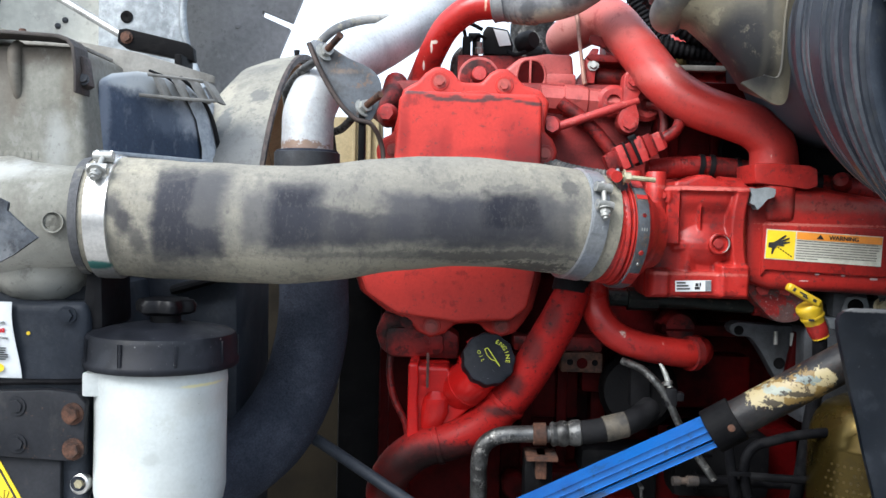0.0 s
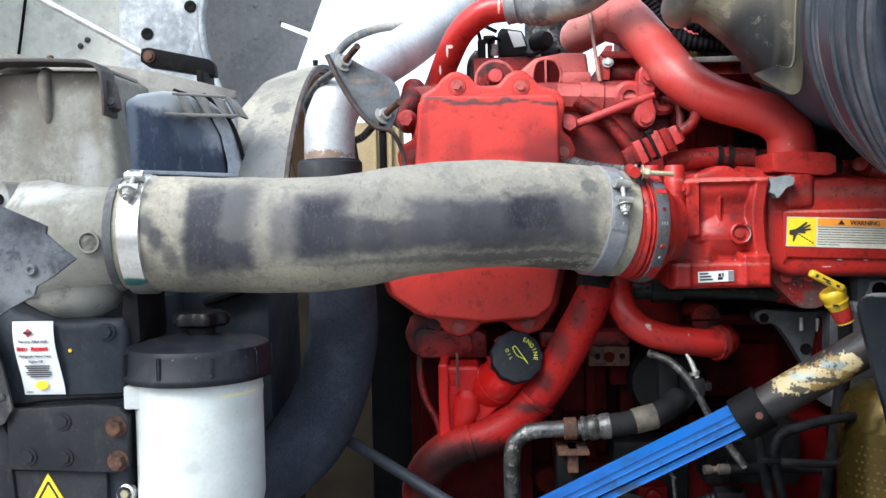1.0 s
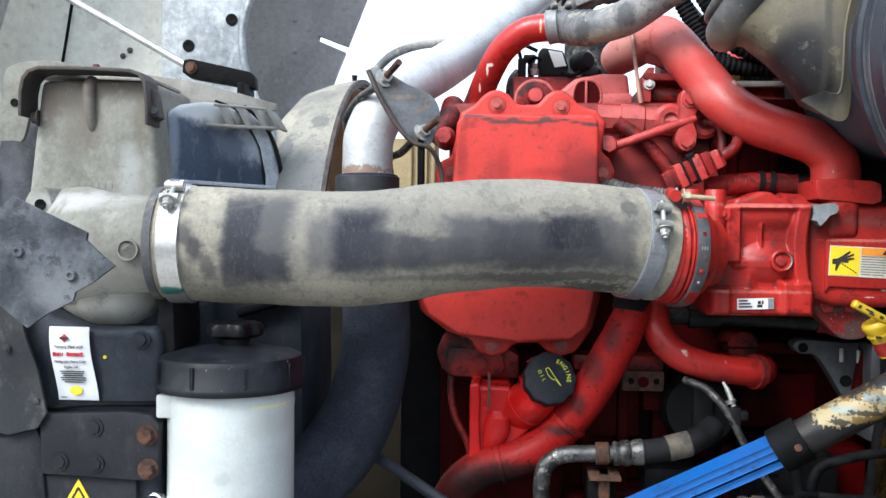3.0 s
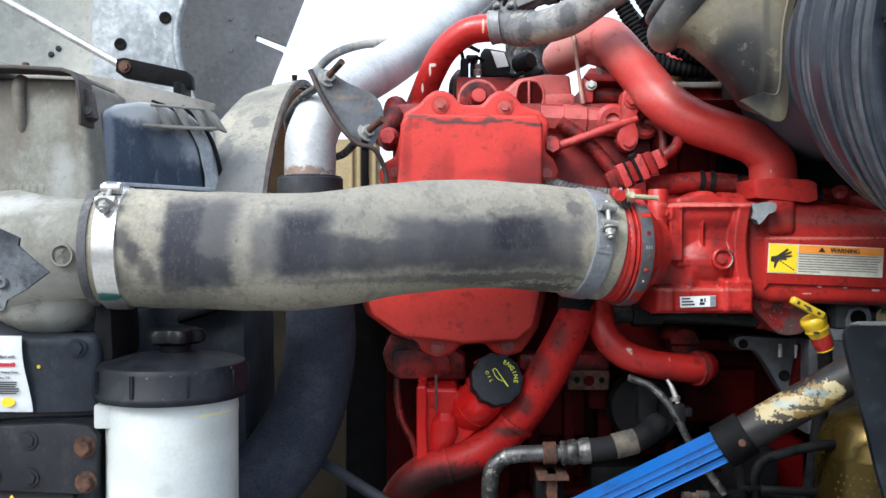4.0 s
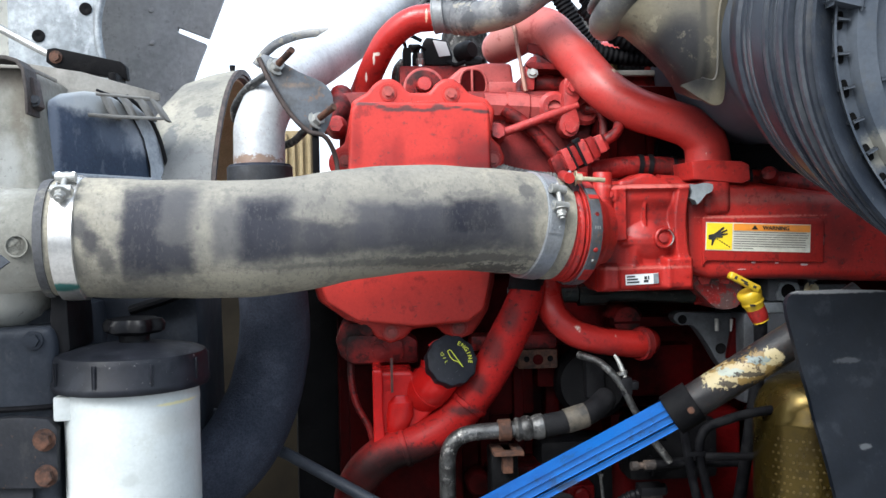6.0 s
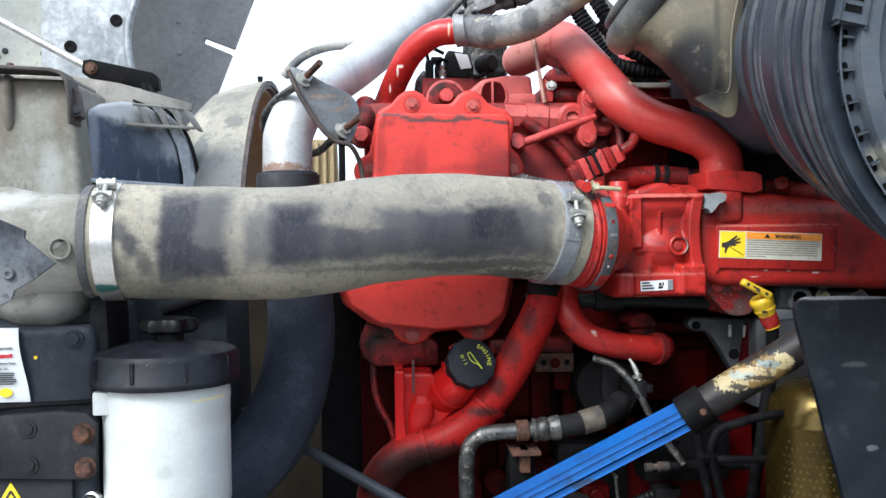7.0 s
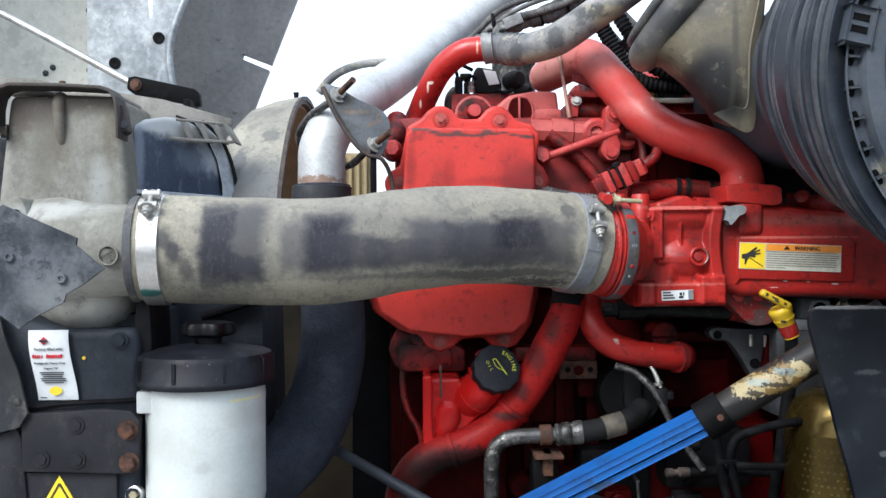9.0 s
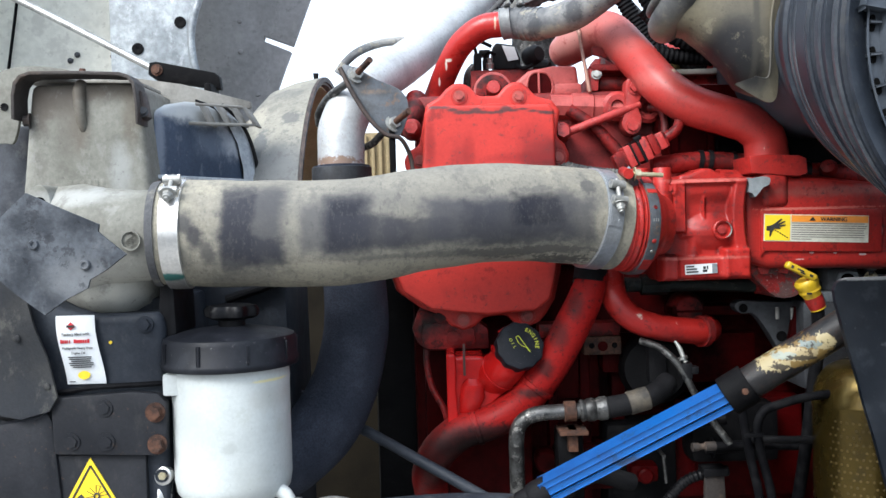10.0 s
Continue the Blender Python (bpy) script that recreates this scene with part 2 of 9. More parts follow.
red_manifold = mat("red_manifold_paint", (0.345, 0.020, 0.016), (0.145, 0.010, 0.009), 14, (0.45, 0.75), (0.32, 0.5), bump=0.15, fine=260, fine_mix=0.2, spec=0.3, stains=(
    ((0.52, 1.05, 1.560), (0.005, 0.05, 0.0014), (0.6, 0.5, 0.5), 0.1, 1.8, 0.9),
    ((0.455, 1.05, 1.5645), (0.003, 0.05, 0.0014), (0.6, 0.5, 0.5), 0.1, 1.8, 0.9),
    ((0.485, 1.05, 1.563), (0.0025, 0.05, 0.001), (0.6, 0.5, 0.5), 0.1, 1.8, 0.9),
    ((0.545, 1.05, 1.59), (0.0015, 0.05, 0.006), (0.5, 0.3, 0.3), 0.1, 1.8, 0.8),
    ((0.372, 1.05, 1.60), (0.001, 0.05, 0.012), (0.55, 0.3, 0.28), 0.1, 2.0, 0.8),
    ((0.29, 1.04, 1.534), (0.012, 0.05, 0.001), (0.55, 0.35, 0.3), 0.1, 2.0, 0.8),
    ((0.34, 1.05, 1.625), (0.02, 0.05, 0.02), (0.10, 0.008, 0.008), 0.6, 1.6, 0.6),
    ((0.27, 1.05, 1.575), (0.012, 0.05, 0.02), (0.07, 0.008, 0.008), 0.6, 1.6, 0.6),
    ((0.45, 1.05, 1.645), (0.06, 0.1, 0.012), (0.12, 0.02, 0.018), 0.5, 1.8, 0.6),
    # The x 0.57 patch holds grime plus the canister's shade as colour.
    ((0.315, 1.05, 1.660), (0.055, 0.04, 0.003), (0.44, 0.13, 0.11), 0.4, 2.2, 0.7), ((0.30, 1.045, 1.562), (0.065, 0.03, 0.002), (0.44, 0.12, 0.10), 0.4, 2.4, 0.65), ((0.51, 1.06, 1.642), (0.10, 0.05, 0.006), (0.20, 0.09, 0.075), 0.7, 2.6, 0.4), ((0.46, 1.06, 1.621), (0.08, 0.03, 0.0016), (0.46, 0.15, 0.12), 0.3, 2.6, 0.7), ((0.57, 1.05, 1.60), (0.025, 0.05, 0.04), (0.13, 0.016, 0.015), 0.6, 1.6, 0.7), ((0.44, 1.05, 1.556), (0.005, 0.05, 0.001), (0.6, 0.4, 0.4), 0.1, 1.8, 0.9),
    ((0.50, 1.05, 1.535), (0.09, 0.1, 0.012), GRIME, 0.5, 0.8, 0.8)), dirt=((48, 0.60, 0.12, (0.10, 0.010, 0.010), 0.65, (1, 1, 1)), (130, 0.66, 0.05, GRIME, 0.55, (1, 1, 1)), (210, 0.80, 0.03, (0.5, 0.26, 0.22), 0.5, (1, 1, 1))))
hose_mat = mat("dusty_rubber_hose", (0.285, 0.264, 0.206), (0.205, 0.192, 0.156), 14, (0.36, 0.68), (0.75, 0.9), bump=0.3, fine=190, fine_mix=0.3, stretch=(1.0, 1, 1.25), spec=0.2, warp=0.016, stains=(
    ((-0.06, 0.93, 1.660), (0.205, 0.3, 0.028), (0.140, 0.135, 0.126), 0.45, 1.6, 0.52, 1),
    ((-0.05, 0.93, 1.616), (0.205, 0.3, 0.034), (0.112, 0.109, 0.104), 0.45, 1.6, 0.52, 1),
    ((-0.220, 0.9, 1.614), (0.034, 0.3, 0.046), (0.048, 0.049, 0.055), 0.34, 0.8, 0.85, 1),
    ((-0.236, 0.9, 1.616), (0.017, 0.3, 0.038), (0.024, 0.025, 0.033), 0.34, 0.92, 0.9, 1),
    ((-0.209, 0.9, 1.592), (0.022, 0.3, 0.015), (0.028, 0.029, 0.037), 0.34, 1.38, 0.8, 1),
    ((-0.292, 0.9, 1.622), (0.010, 0.3, 0.012), (0.050, 0.050, 0.054), 0.5, 1.4, 0.85),
    ((-0.280, 0.9, 1.606), (0.009, 0.3, 0.013), (0.034, 0.034, 0.040), 0.5, 1.4, 0.9),
    ((-0.268, 0.9, 1.590), (0.008, 0.3, 0.012), (0.055, 0.054, 0.055), 0.5, 1.6, 0.8),
    ((-0.295, 0.9, 1.585), (0.012, 0.3, 0.010), (0.105, 0.10, 0.088), 0.5, 1.6, 0.7),
    ((-0.150, 0.9, 1.614), (0.018, 0.3, 0.028), (0.070, 0.070, 0.074), 0.42, 1.15, 0.75, 1),
    ((-0.119, 0.9, 1.616), (0.024, 0.3, 0.032), (0.032, 0.033, 0.041), 0.34, 0.8, 0.9, 1),
    ((-0.122, 0.9, 1.617), (0.015, 0.3, 0.025), (0.018, 0.019, 0.026), 0.34, 1.04, 0.85, 1),
    ((-0.090, 0.9, 1.608), (0.042, 0.3, 0.018), (0.030, 0.031, 0.039), 0.34, 1.15, 0.85, 1),
    ((-0.045, 0.9, 1.606), (0.040, 0.3, 0.015), (0.046, 0.046, 0.053), 0.34, 1.27, 0.8, 1),
    ((0.010, 0.9, 1.618), (0.045, 0.3, 0.024), (0.056, 0.056, 0.064), 0.3, 1.04, 0.88, 1),
    ((0.050, 0.9, 1.618), (0.040, 0.3, 0.020), (0.038, 0.039, 0.047), 0.3, 1.04, 0.88, 1),
    ((0.100, 0.92, 1.622), (0.034, 0.3, 0.024), (0.016, 0.017, 0.025), 0.3, 0.8, 0.93, 1),
    ((0.070, 0.92, 1.600), (0.055, 0.3, 0.010), (0.050, 0.050, 0.056), 0.38, 1.61, 0.8, 1),
    ((0.142, 0.95, 1.618), (0.020, 0.3, 0.026), (0.060, 0.060, 0.065), 0.42, 1.38, 0.8, 1),
    ((0.030, 0.92, 1.650), (0.010, 0.3, 0.0040), (0.085, 0.083, 0.082), 0.3, 3.6, 0.45),
    ((0.09, 0.95, 1.652), (0.020, 0.3, 0.003), (0.085, 0.083, 0.082), 0.3, 3.6, 0.5),
    ((0.155, 0.95, 1.655), (0.010, 0.3, 0.008), (0.060, 0.060, 0.062), 0.3, 2.4, 0.75),
    ((0.080, 0.93, 1.580), (0.085, 0.3, 0.006), (0.075, 0.071, 0.066), 0.3, 3.0, 0.75),
    ((-0.02, 0.90, 1.580), (0.12, 0.3, 0.003), (0.11, 0.105, 0.095), 0.4, 3.0, 0.6),
    ((0.115, 0.95, 1.567), (0.040, 0.3, 0.006), (0.050, 0.047, 0.044), 0.2, 3.8, 0.8),
    ((-0.06, 0.90, 1.568), (0.13, 0.3, 0.006), (0.30, 0.28, 0.215), 0.4, 2.4, 0.6)), dirt=((26, 0.54, 0.22, (0.085, 0.083, 0.080), 0.40, (1.8, 1, 1)), (95, 0.62, 0.14, (0.060, 0.059, 0.060), 0.35, (1.6, 1, 0.7)), (260, 0.62, 0.12, (0.085, 0.083, 0.078), 0.35, (1.5, 1, 0.6))))
cuff_mat = mat("grimy_hose_end", (0.075, 0.076, 0.080), (0.22, 0.21, 0.175), 40, (0.5, 0.75), (0.7, 0.9), bump=0.4, fine_mix=0.4, spec=0.2)
black_rubber = mat("black_rubber", (0.005, 0.005, 0.006), (0.012, 0.012, 0.013), 25, (0.4, 0.7), (0.6, 0.85), bump=0.4, fine=300, fine_mix=0.4, spec=0.15)
braided = mat("braided_black_hose", (0.029, 0.034, 0.048), (0.047, 0.053, 0.071), 30, (0.45, 0.7), (0.7, 0.9), bump=0.8, fine=420, fine_mix=0.6, spec=0.12)
grey_hose = mat("weathered_grey_hose", (0.235, 0.232, 0.222), (0.085, 0.088, 0.094), 11, (0.4, 0.66), (0.65, 0.85), bump=0.3, fine_mix=0.15, stains=(
    ((0.20, 1.14, 1.935), (0.05, 0.1, 0.006), (0.05, 0.052, 0.056), 0.5, 2.0, 0.7),
    ((0.15, 1.14, 1.875), (0.07, 0.1, 0.012), (0.30, 0.27, 0.20), 0.5, 1.4, 0.85), ((0.235, 1.12, 1.925), (0.02, 0.1, 0.012), (0.32, 0.28, 0.18), 0.4, 2.2, 0.8), ((0.215, 1.14, 1.93), (0.018, 0.1, 0.010), (0.035, 0.037, 0.042), 0.35, 2.0, 0.85), ((0.17, 1.15, 1.90), (0.012, 0.1, 0.016), (0.04, 0.042, 0.048), 0.35, 2.2, 0.8), ((0.12, 1.18, 1.89), (0.010, 0.1, 0.012), (0.045, 0.047, 0.052), 0.35, 2.2, 0.8),), dirt=((45, 0.58, 0.10, (0.052, 0.055, 0.06), 0.6, (1, 1, 1)), (60, 0.62, 0.06, (0.30, 0.27, 0.20), 0.5, (1, 1, 1))))
cast = mat("dusty_cast_aluminium", (0.195, 0.193, 0.168), (0.135, 0.133, 0.114), 10, (0.38, 0.68), (0.6, 0.8), metal=0.0, spec=0.22, bump=0.3, fine=170, fine_mix=0.25, stains=(
    ((-0.43, 0.98, 1.655), (0.06, 0.2, 0.010), (0.34, 0.345, 0.33), 0.5, 1.4, 0.6),
    ((-0.44, 0.98, 1.788), (0.075, 0.2, 0.016), (0.075, 0.060, 0.047), 0.6, 1.5, 0.8),
    ((-0.447, 0.98, 1.745), (0.012, 0.2, 0.030), (0.10, 0.080, 0.062), 0.7, 1.6, 0.6),
    ((-0.495, 0.98, 1.770), (0.016, 0.2, 0.034), (0.060, 0.047, 0.038), 0.6, 1.4, 0.75),
    ((-0.462, 0.97, 1.755), (0.014, 0.2, 0.045), (0.105, 0.095, 0.08), 0.7, 1.2, 0.6),
    ((-0.385, 0.97, 1.755), (0.010, 0.2, 0.035), (0.11, 0.092, 0.07), 0.6, 1.3, 0.55),
    ((-0.47, 0.97, 1.775), (0.024, 0.2, 0.016), (0.07, 0.06, 0.05), 0.6, 1.2, 0.75),
    # The z 1.545 patch brightens the lower bulge in place of front light.
    ((-0.40, 0.97, 1.69), (0.012, 0.2, 0.03), (0.30, 0.31, 0.30), 0.6, 1.6, 0.6), ((-0.40, 0.93, 1.545), (0.08, 0.2, 0.040), (0.48, 0.47, 0.42), 0.6, 1.0, 0.85)), dirt=((22, 0.55, 0.22, (0.105, 0.098, 0.085), 0.5, (1, 1, 0.7)), (150, 0.68, 0.10, (0.055, 0.05, 0.045), 0.35, (1, 1, 1)), (40, 0.60, 0.18, (0.27, 0.27, 0.255), 0.3, (1, 1, 0.6))))
sheet = mat("dusty_grey_sheet", (0.27, 0.255, 0.225), (0.16, 0.15, 0.13), 14, (0.4, 0.65), (0.6, 0.8), bump=0.2, fine_mix=0.2)
tan = mat("dusty_tan_shroud", (0.205, 0.195, 0.16), (0.135, 0.13, 0.112), 12, (0.4, 0.66), (0.7, 0.9), bump=0.25, fine=150, fine_mix=0.3, stains=(
    ((-0.25, 1.16, 1.70), (0.05, 0.1, 0.045), (0.11, 0.115, 0.12), 0.5, 1.1, 0.8),
    ((-0.28, 1.2, 1.74), (0.012, 0.2, 0.02), (0.07, 0.075, 0.08), 0.3, 2.4, 0.8), ((-0.24, 1.2, 1.78), (0.014, 0.2, 0.012), (0.08, 0.08, 0.078), 0.3, 2.6, 0.75), ((-0.30, 1.2, 1.79), (0.02, 0.2, 0.02), (0.27, 0.25, 0.20), 0.4, 2.0, 0.7), ((-0.26, 1.25, 1.83), (0.03, 0.2, 0.01), (0.10, 0.098, 0.09), 0.4, 2.4, 0.6),), dirt=((40, 0.60, 0.10, (0.085, 0.085, 0.083), 0.55, (1, 1, 1)), (170, 0.67, 0.04, (0.05, 0.048, 0.045), 0.5, (1, 1, 1))))
ochre = mat("ochre_dusty_plastic", (0.28, 0.22, 0.115), (0.19, 0.145, 0.072), 8, (0.4, 0.7), (0.6, 0.8), bump=0.1)
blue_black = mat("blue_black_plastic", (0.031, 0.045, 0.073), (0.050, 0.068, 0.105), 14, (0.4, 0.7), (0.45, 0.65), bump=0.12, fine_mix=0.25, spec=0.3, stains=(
    # Pale patches along the top and right edge of the tank.
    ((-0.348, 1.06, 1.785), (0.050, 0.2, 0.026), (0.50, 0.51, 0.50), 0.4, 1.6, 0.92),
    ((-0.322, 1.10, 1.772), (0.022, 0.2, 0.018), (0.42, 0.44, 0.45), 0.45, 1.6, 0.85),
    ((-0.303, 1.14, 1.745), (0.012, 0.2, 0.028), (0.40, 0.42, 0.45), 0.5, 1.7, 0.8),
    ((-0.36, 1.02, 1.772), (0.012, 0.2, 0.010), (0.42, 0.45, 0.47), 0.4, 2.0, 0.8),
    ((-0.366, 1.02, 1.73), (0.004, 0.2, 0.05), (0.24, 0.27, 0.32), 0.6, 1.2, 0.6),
    ((-0.318, 1.10, 1.735), (0.018, 0.2, 0.022), (0.13, 0.155, 0.20), 0.5, 2.2, 0.5)), dirt=((50, 0.62, 0.16, (0.18, 0.20, 0.235), 0.3, (1.6, 1, 0.5)), (190, 0.76, 0.04, (0.26, 0.27, 0.27), 0.3, (1, 1, 1))))
pale_rib = mat("bleached_plastic", (0.40, 0.43, 0.46), (0.16, 0.18, 0.21), 26, (0.45, 0.75), (0.6, 0.8), bump=0.2)
# Flat near-black: the shade inside holes and slots put into colour.
deep_black = mat("unlit_hole_black", (0.003, 0.003, 0.003), (0.005, 0.005, 0.005), 24, rough=(0.8, 0.9), bump=0.0, spec=0.05)
black_plastic = mat("black_plastic", (0.005, 0.005, 0.006), (0.011, 0.011, 0.012), 24, (0.4, 0.7), (0.42, 0.62), bump=0.12, fine_mix=0.3, spec=0.15)
black_dusty = mat("dusty_black_plastic", (0.017, 0.021, 0.029), (0.036, 0.041, 0.050), 15, (0.4, 0.7), (0.5, 0.75), bump=0.2, fine_mix=0.3, spec=0.25, dirt=((30, 0.57, 0.22, (0.058, 0.060, 0.064), 0.5, (1, 1, 0.6)), (260, 0.80, 0.03, (0.14, 0.13, 0.11), 0.4, (1, 1, 1))))
can_plastic = mat("air_cleaner_plastic", (0.038, 0.046, 0.058), (0.060, 0.069, 0.082), 13, (0.4, 0.7), (0.42, 0.58), bump=0.1, fine_mix=0.2, spec=0.16, stains=(
    ((0.368, 0.645, 1.666), (0.014, 0.1, 0.013), (0.17, 0.165, 0.14), 0.35, 2.2, 0.75),), dirt=((30, 0.58, 0.18, (0.058, 0.060, 0.060), 0.45, (1, 1, 1)), (260, 0.77, 0.03, (0.10, 0.098, 0.09), 0.4, (1, 1, 1))))
# Darker copy of the canister plastic, for the shaded valleys between ribs.
can_shaded = mat("air_cleaner_shaded_shell", (0.011, 0.0145, 0.021), (0.026, 0.031, 0.040), 16, (0.42, 0.7), (0.34, 0.5), bump=0.15, fine_mix=0.25, spec=0.28, dirt=((40, 0.60, 0.16, (0.034, 0.034, 0.033), 0.45, (1, 0.4, 1)), (220, 0.76, 0.03, (0.08, 0.077, 0.07), 0.4, (1, 1, 1))))
# Lighter copy of the canister plastic: rib highlights put into colour.
can_lit = mat("air_cleaner_lit_rib", (0.058, 0.064, 0.072), (0.022, 0.027, 0.036), 15, (0.35, 0.65), (0.32, 0.5), bump=0.15, fine_mix=0.25, spec=0.18)
boot = mat("tan_rubber_boot", (0.135, 0.118, 0.080), (0.070, 0.062, 0.045), 9, (0.4, 0.7), (0.45, 0.65), spec=0.3, bump=0.12, fine_mix=0.15, stains=(
    ((0.336, 0.93, 1.80), (0.040, 0.3, 0.058), (0.060, 0.057, 0.048), 0.5, 0.8, 0.9), ((0.328, 0.93, 1.806), (0.027, 0.3, 0.036), (0.012, 0.012, 0.014), 0.4, 0.7, 0.95), ((0.345, 0.93, 1.782), (0.016, 0.3, 0.026), (0.010, 0.010, 0.011), 0.4, 0.8, 0.92), ((0.352, 0.92, 1.83), (0.0035, 0.3, 0.09), (0.04, 0.038, 0.032), 0.6, 0.8, 0.75),
    ((0.30, 0.93, 1.90), (0.05, 0.1, 0.02), (0.07, 0.07, 0.07), 0.7, 0.6, 0.6)), dirt=((26, 0.58, 0.14, (0.185, 0.165, 0.115), 0.55, (1, 1, 1)), (140, 0.68, 0.04, (0.045, 0.04, 0.03), 0.5, (1, 1, 1))))
lip_rubber = mat("dusty_lip_rubber", (0.085, 0.083, 0.078), (0.035, 0.036, 0.038), 14, (0.4, 0.7), (0.35, 0.55), spec=0.35, bump=0.12, stains=(
    ((0.250, 0.97, 1.825), (0.026, 0.1, 0.020), (0.20, 0.175, 0.115), 0.6, 1.0, 0.85), ((0.285, 0.97, 1.845), (0.020, 0.1, 0.012), (0.17, 0.155, 0.11), 0.6, 1.2, 0.7)), dirt=((60, 0.60, 0.14, (0.14, 0.13, 0.10), 0.5, (1, 1, 1)),))
flap_mat = mat("grey_rubber_flap", (0.082, 0.090, 0.102), (0.032, 0.036, 0.043), 16, (0.4, 0.65), (0.6, 0.85), spec=0.2, bump=0.5, fine=170, fine_mix=0.35, stains=(
    ((-0.40, 0.79, 1.55), (0.03, 0.1, 0.02), (0.16, 0.165, 0.17), 0.6, 1.2, 0.5),), dirt=((60, 0.58, 0.14, (0.016, 0.017, 0.021), 0.6, (1, 1, 1)), (40, 0.60, 0.18, (0.11, 0.115, 0.12), 0.4, (1, 1, 1))))
flap_dark = mat("dark_dusty_flap", (0.017, 0.019, 0.023), (0.050, 0.049, 0.046), 9, (0.45, 0.8), (0.5, 0.75), spec=0.25, bump=0.25, fine_mix=0.2, dirt=((22, 0.56, 0.22, (0.12, 0.115, 0.10), 0.5, (1, 1, 0.7)), (60, 0.60, 0.16, (0.018, 0.018, 0.020), 0.5, (1, 1, 1))))
mudflap = mat("smooth_black_rubber", (0.0032, 0.0047, 0.0076), (0.006, 0.0080, 0.0115), 7, (0.35, 0.75), (0.4, 0.7), bump=0.15, fine=90, fine_mix=0.35, spec=0.25, stains=(
    ((0.44, 0.80, 1.40), (0.006, 0.1, 0.003), (0.07, 0.075, 0.08), 0.2, 2.2, 0.8), ((0.46, 0.80, 1.33), (0.004, 0.1, 0.008), (0.05, 0.054, 0.06), 0.2, 2.2, 0.8), ((0.43, 0.80, 1.48), (0.012, 0.1, 0.003), (0.04, 0.043, 0.048), 0.3, 2.2, 0.7),
    # The thin z 1.5465 band is the top edge's highlight, painted on.
    ((0.43, 0.80, 1.5465), (0.07, 0.1, 0.0026), (0.15, 0.155, 0.16), 0.3, 1.2, 0.85), ((0.49, 0.80, 1.44), (0.02, 0.1, 0.02), (0.022, 0.025, 0.03), 0.6, 1.6, 0.7)), dirt=((30, 0.58, 0.2, (0.016, 0.019, 0.024), 0.5, (1, 1, 1)), (240, 0.78, 0.03, (0.06, 0.06, 0.06), 0.4, (1, 1, 1))))
steel = mat("zinc_steel", (0.42, 0.42, 0.40), (0.22, 0.22, 0.21), 40, (0.4, 0.7), (0.3, 0.5), metal=0.9, bump=0.1)
bright_band = mat("bright_steel_band", (0.72, 0.71, 0.69), (0.60, 0.59, 0.56), 30, (0.4, 0.7), (0.25, 0.4), metal=0.85, bump=0.05, stains=(
    ((-0.315, 0.88, 1.565), (0.02, 0.05, 0.004), (0.04, 0.25, 0.22), 0.3, 0.8, 0.9),))
dull_steel = mat("dull_oily_steel", (0.095, 0.095, 0.093), (0.028, 0.027, 0.026), 45, (0.4, 0.65), (0.35, 0.6), metal=0.7, bump=0.4, fine_mix=0.4, dirt=((70, 0.60, 0.06, (0.30, 0.29, 0.27), 0.6, (1, 1, 1)), (50, 0.60, 0.08, (0.015, 0.014, 0.013), 0.7, (1, 1, 1))))
alu_pipe = mat("aluminised_pipe", (0.42, 0.43, 0.435), (0.31, 0.315, 0.32), 16, (0.4, 0.7), (0.4, 0.55), metal=0.2, bump=0.2, fine_mix=0.2, stains=(
    ((-0.155, 1.11, 1.7025), (0.030, 0.06, 0.007), (0.17, 0.085, 0.04), 0.15, 3.4, 0.8),), dirt=((70, 0.64, 0.06, (0.33, 0.32, 0.30), 0.6, (1, 1, 1)), (200, 0.71, 0.03, (0.16, 0.14, 0.12), 0.6, (1, 1, 1))))
pewter_bright = mat("dusty_zinc", (0.34, 0.34, 0.32), (0.20, 0.20, 0.185), 50, (0.4, 0.7), (0.45, 0.6), metal=0.5, bump=0.2)
band_steel = mat("dull_band_steel", (0.30, 0.315, 0.33), (0.20, 0.21, 0.22), 25, (0.4, 0.7), (0.35, 0.5), metal=0.6, bump=0.1)
lip_brown = mat("rusty_dark_lip", (0.032, 0.026, 0.023), (0.085, 0.06, 0.045), 45, (0.5, 0.75), (0.6, 0.8), metal=0.2, bump=0.4, fine_mix=0.4)
brown_edge = mat("brown_worn_edge", (0.055, 0.038, 0.032), (0.03, 0.025, 0.024), 60, (0.4, 0.65), (0.6, 0.8), metal=0.2, bump=0.3)
rust = mat("rusty_steel", (0.085, 0.035, 0.018), (0.026, 0.016, 0.013), 60, (0.4, 0.65), (0.7, 0.9), metal=0.2, bump=0.6, fine_mix=0.5)
black_steel = mat("black_painted_steel", (0.0025, 0.0025, 0.003), (0.006, 0.006, 0.0065), 18, (0.4, 0.7), (0.5, 0.7), bump=0.3, fine_mix=0.3, spec=0.06, dirt=((40, 0.58, 0.2, (0.010, 0.0095, 0.0095), 0.5, (1, 1, 1)), (200, 0.80, 0.03, (0.04, 0.03, 0.022), 0.5, (1, 1, 1))))
charcoal_steel = mat("charcoal_painted_steel", (0.012, 0.013, 0.016), (0.022, 0.023, 0.027), 12, (0.4, 0.7), (0.45, 0.65), bump=0.2, fine_mix=0.25, spec=0.2, dirt=((28, 0.57, 0.22, (0.040, 0.039, 0.038), 0.45, (1, 1, 0.5)), (120, 0.74, 0.05, (0.075, 0.045, 0.028), 0.5, (1, 1, 1))))
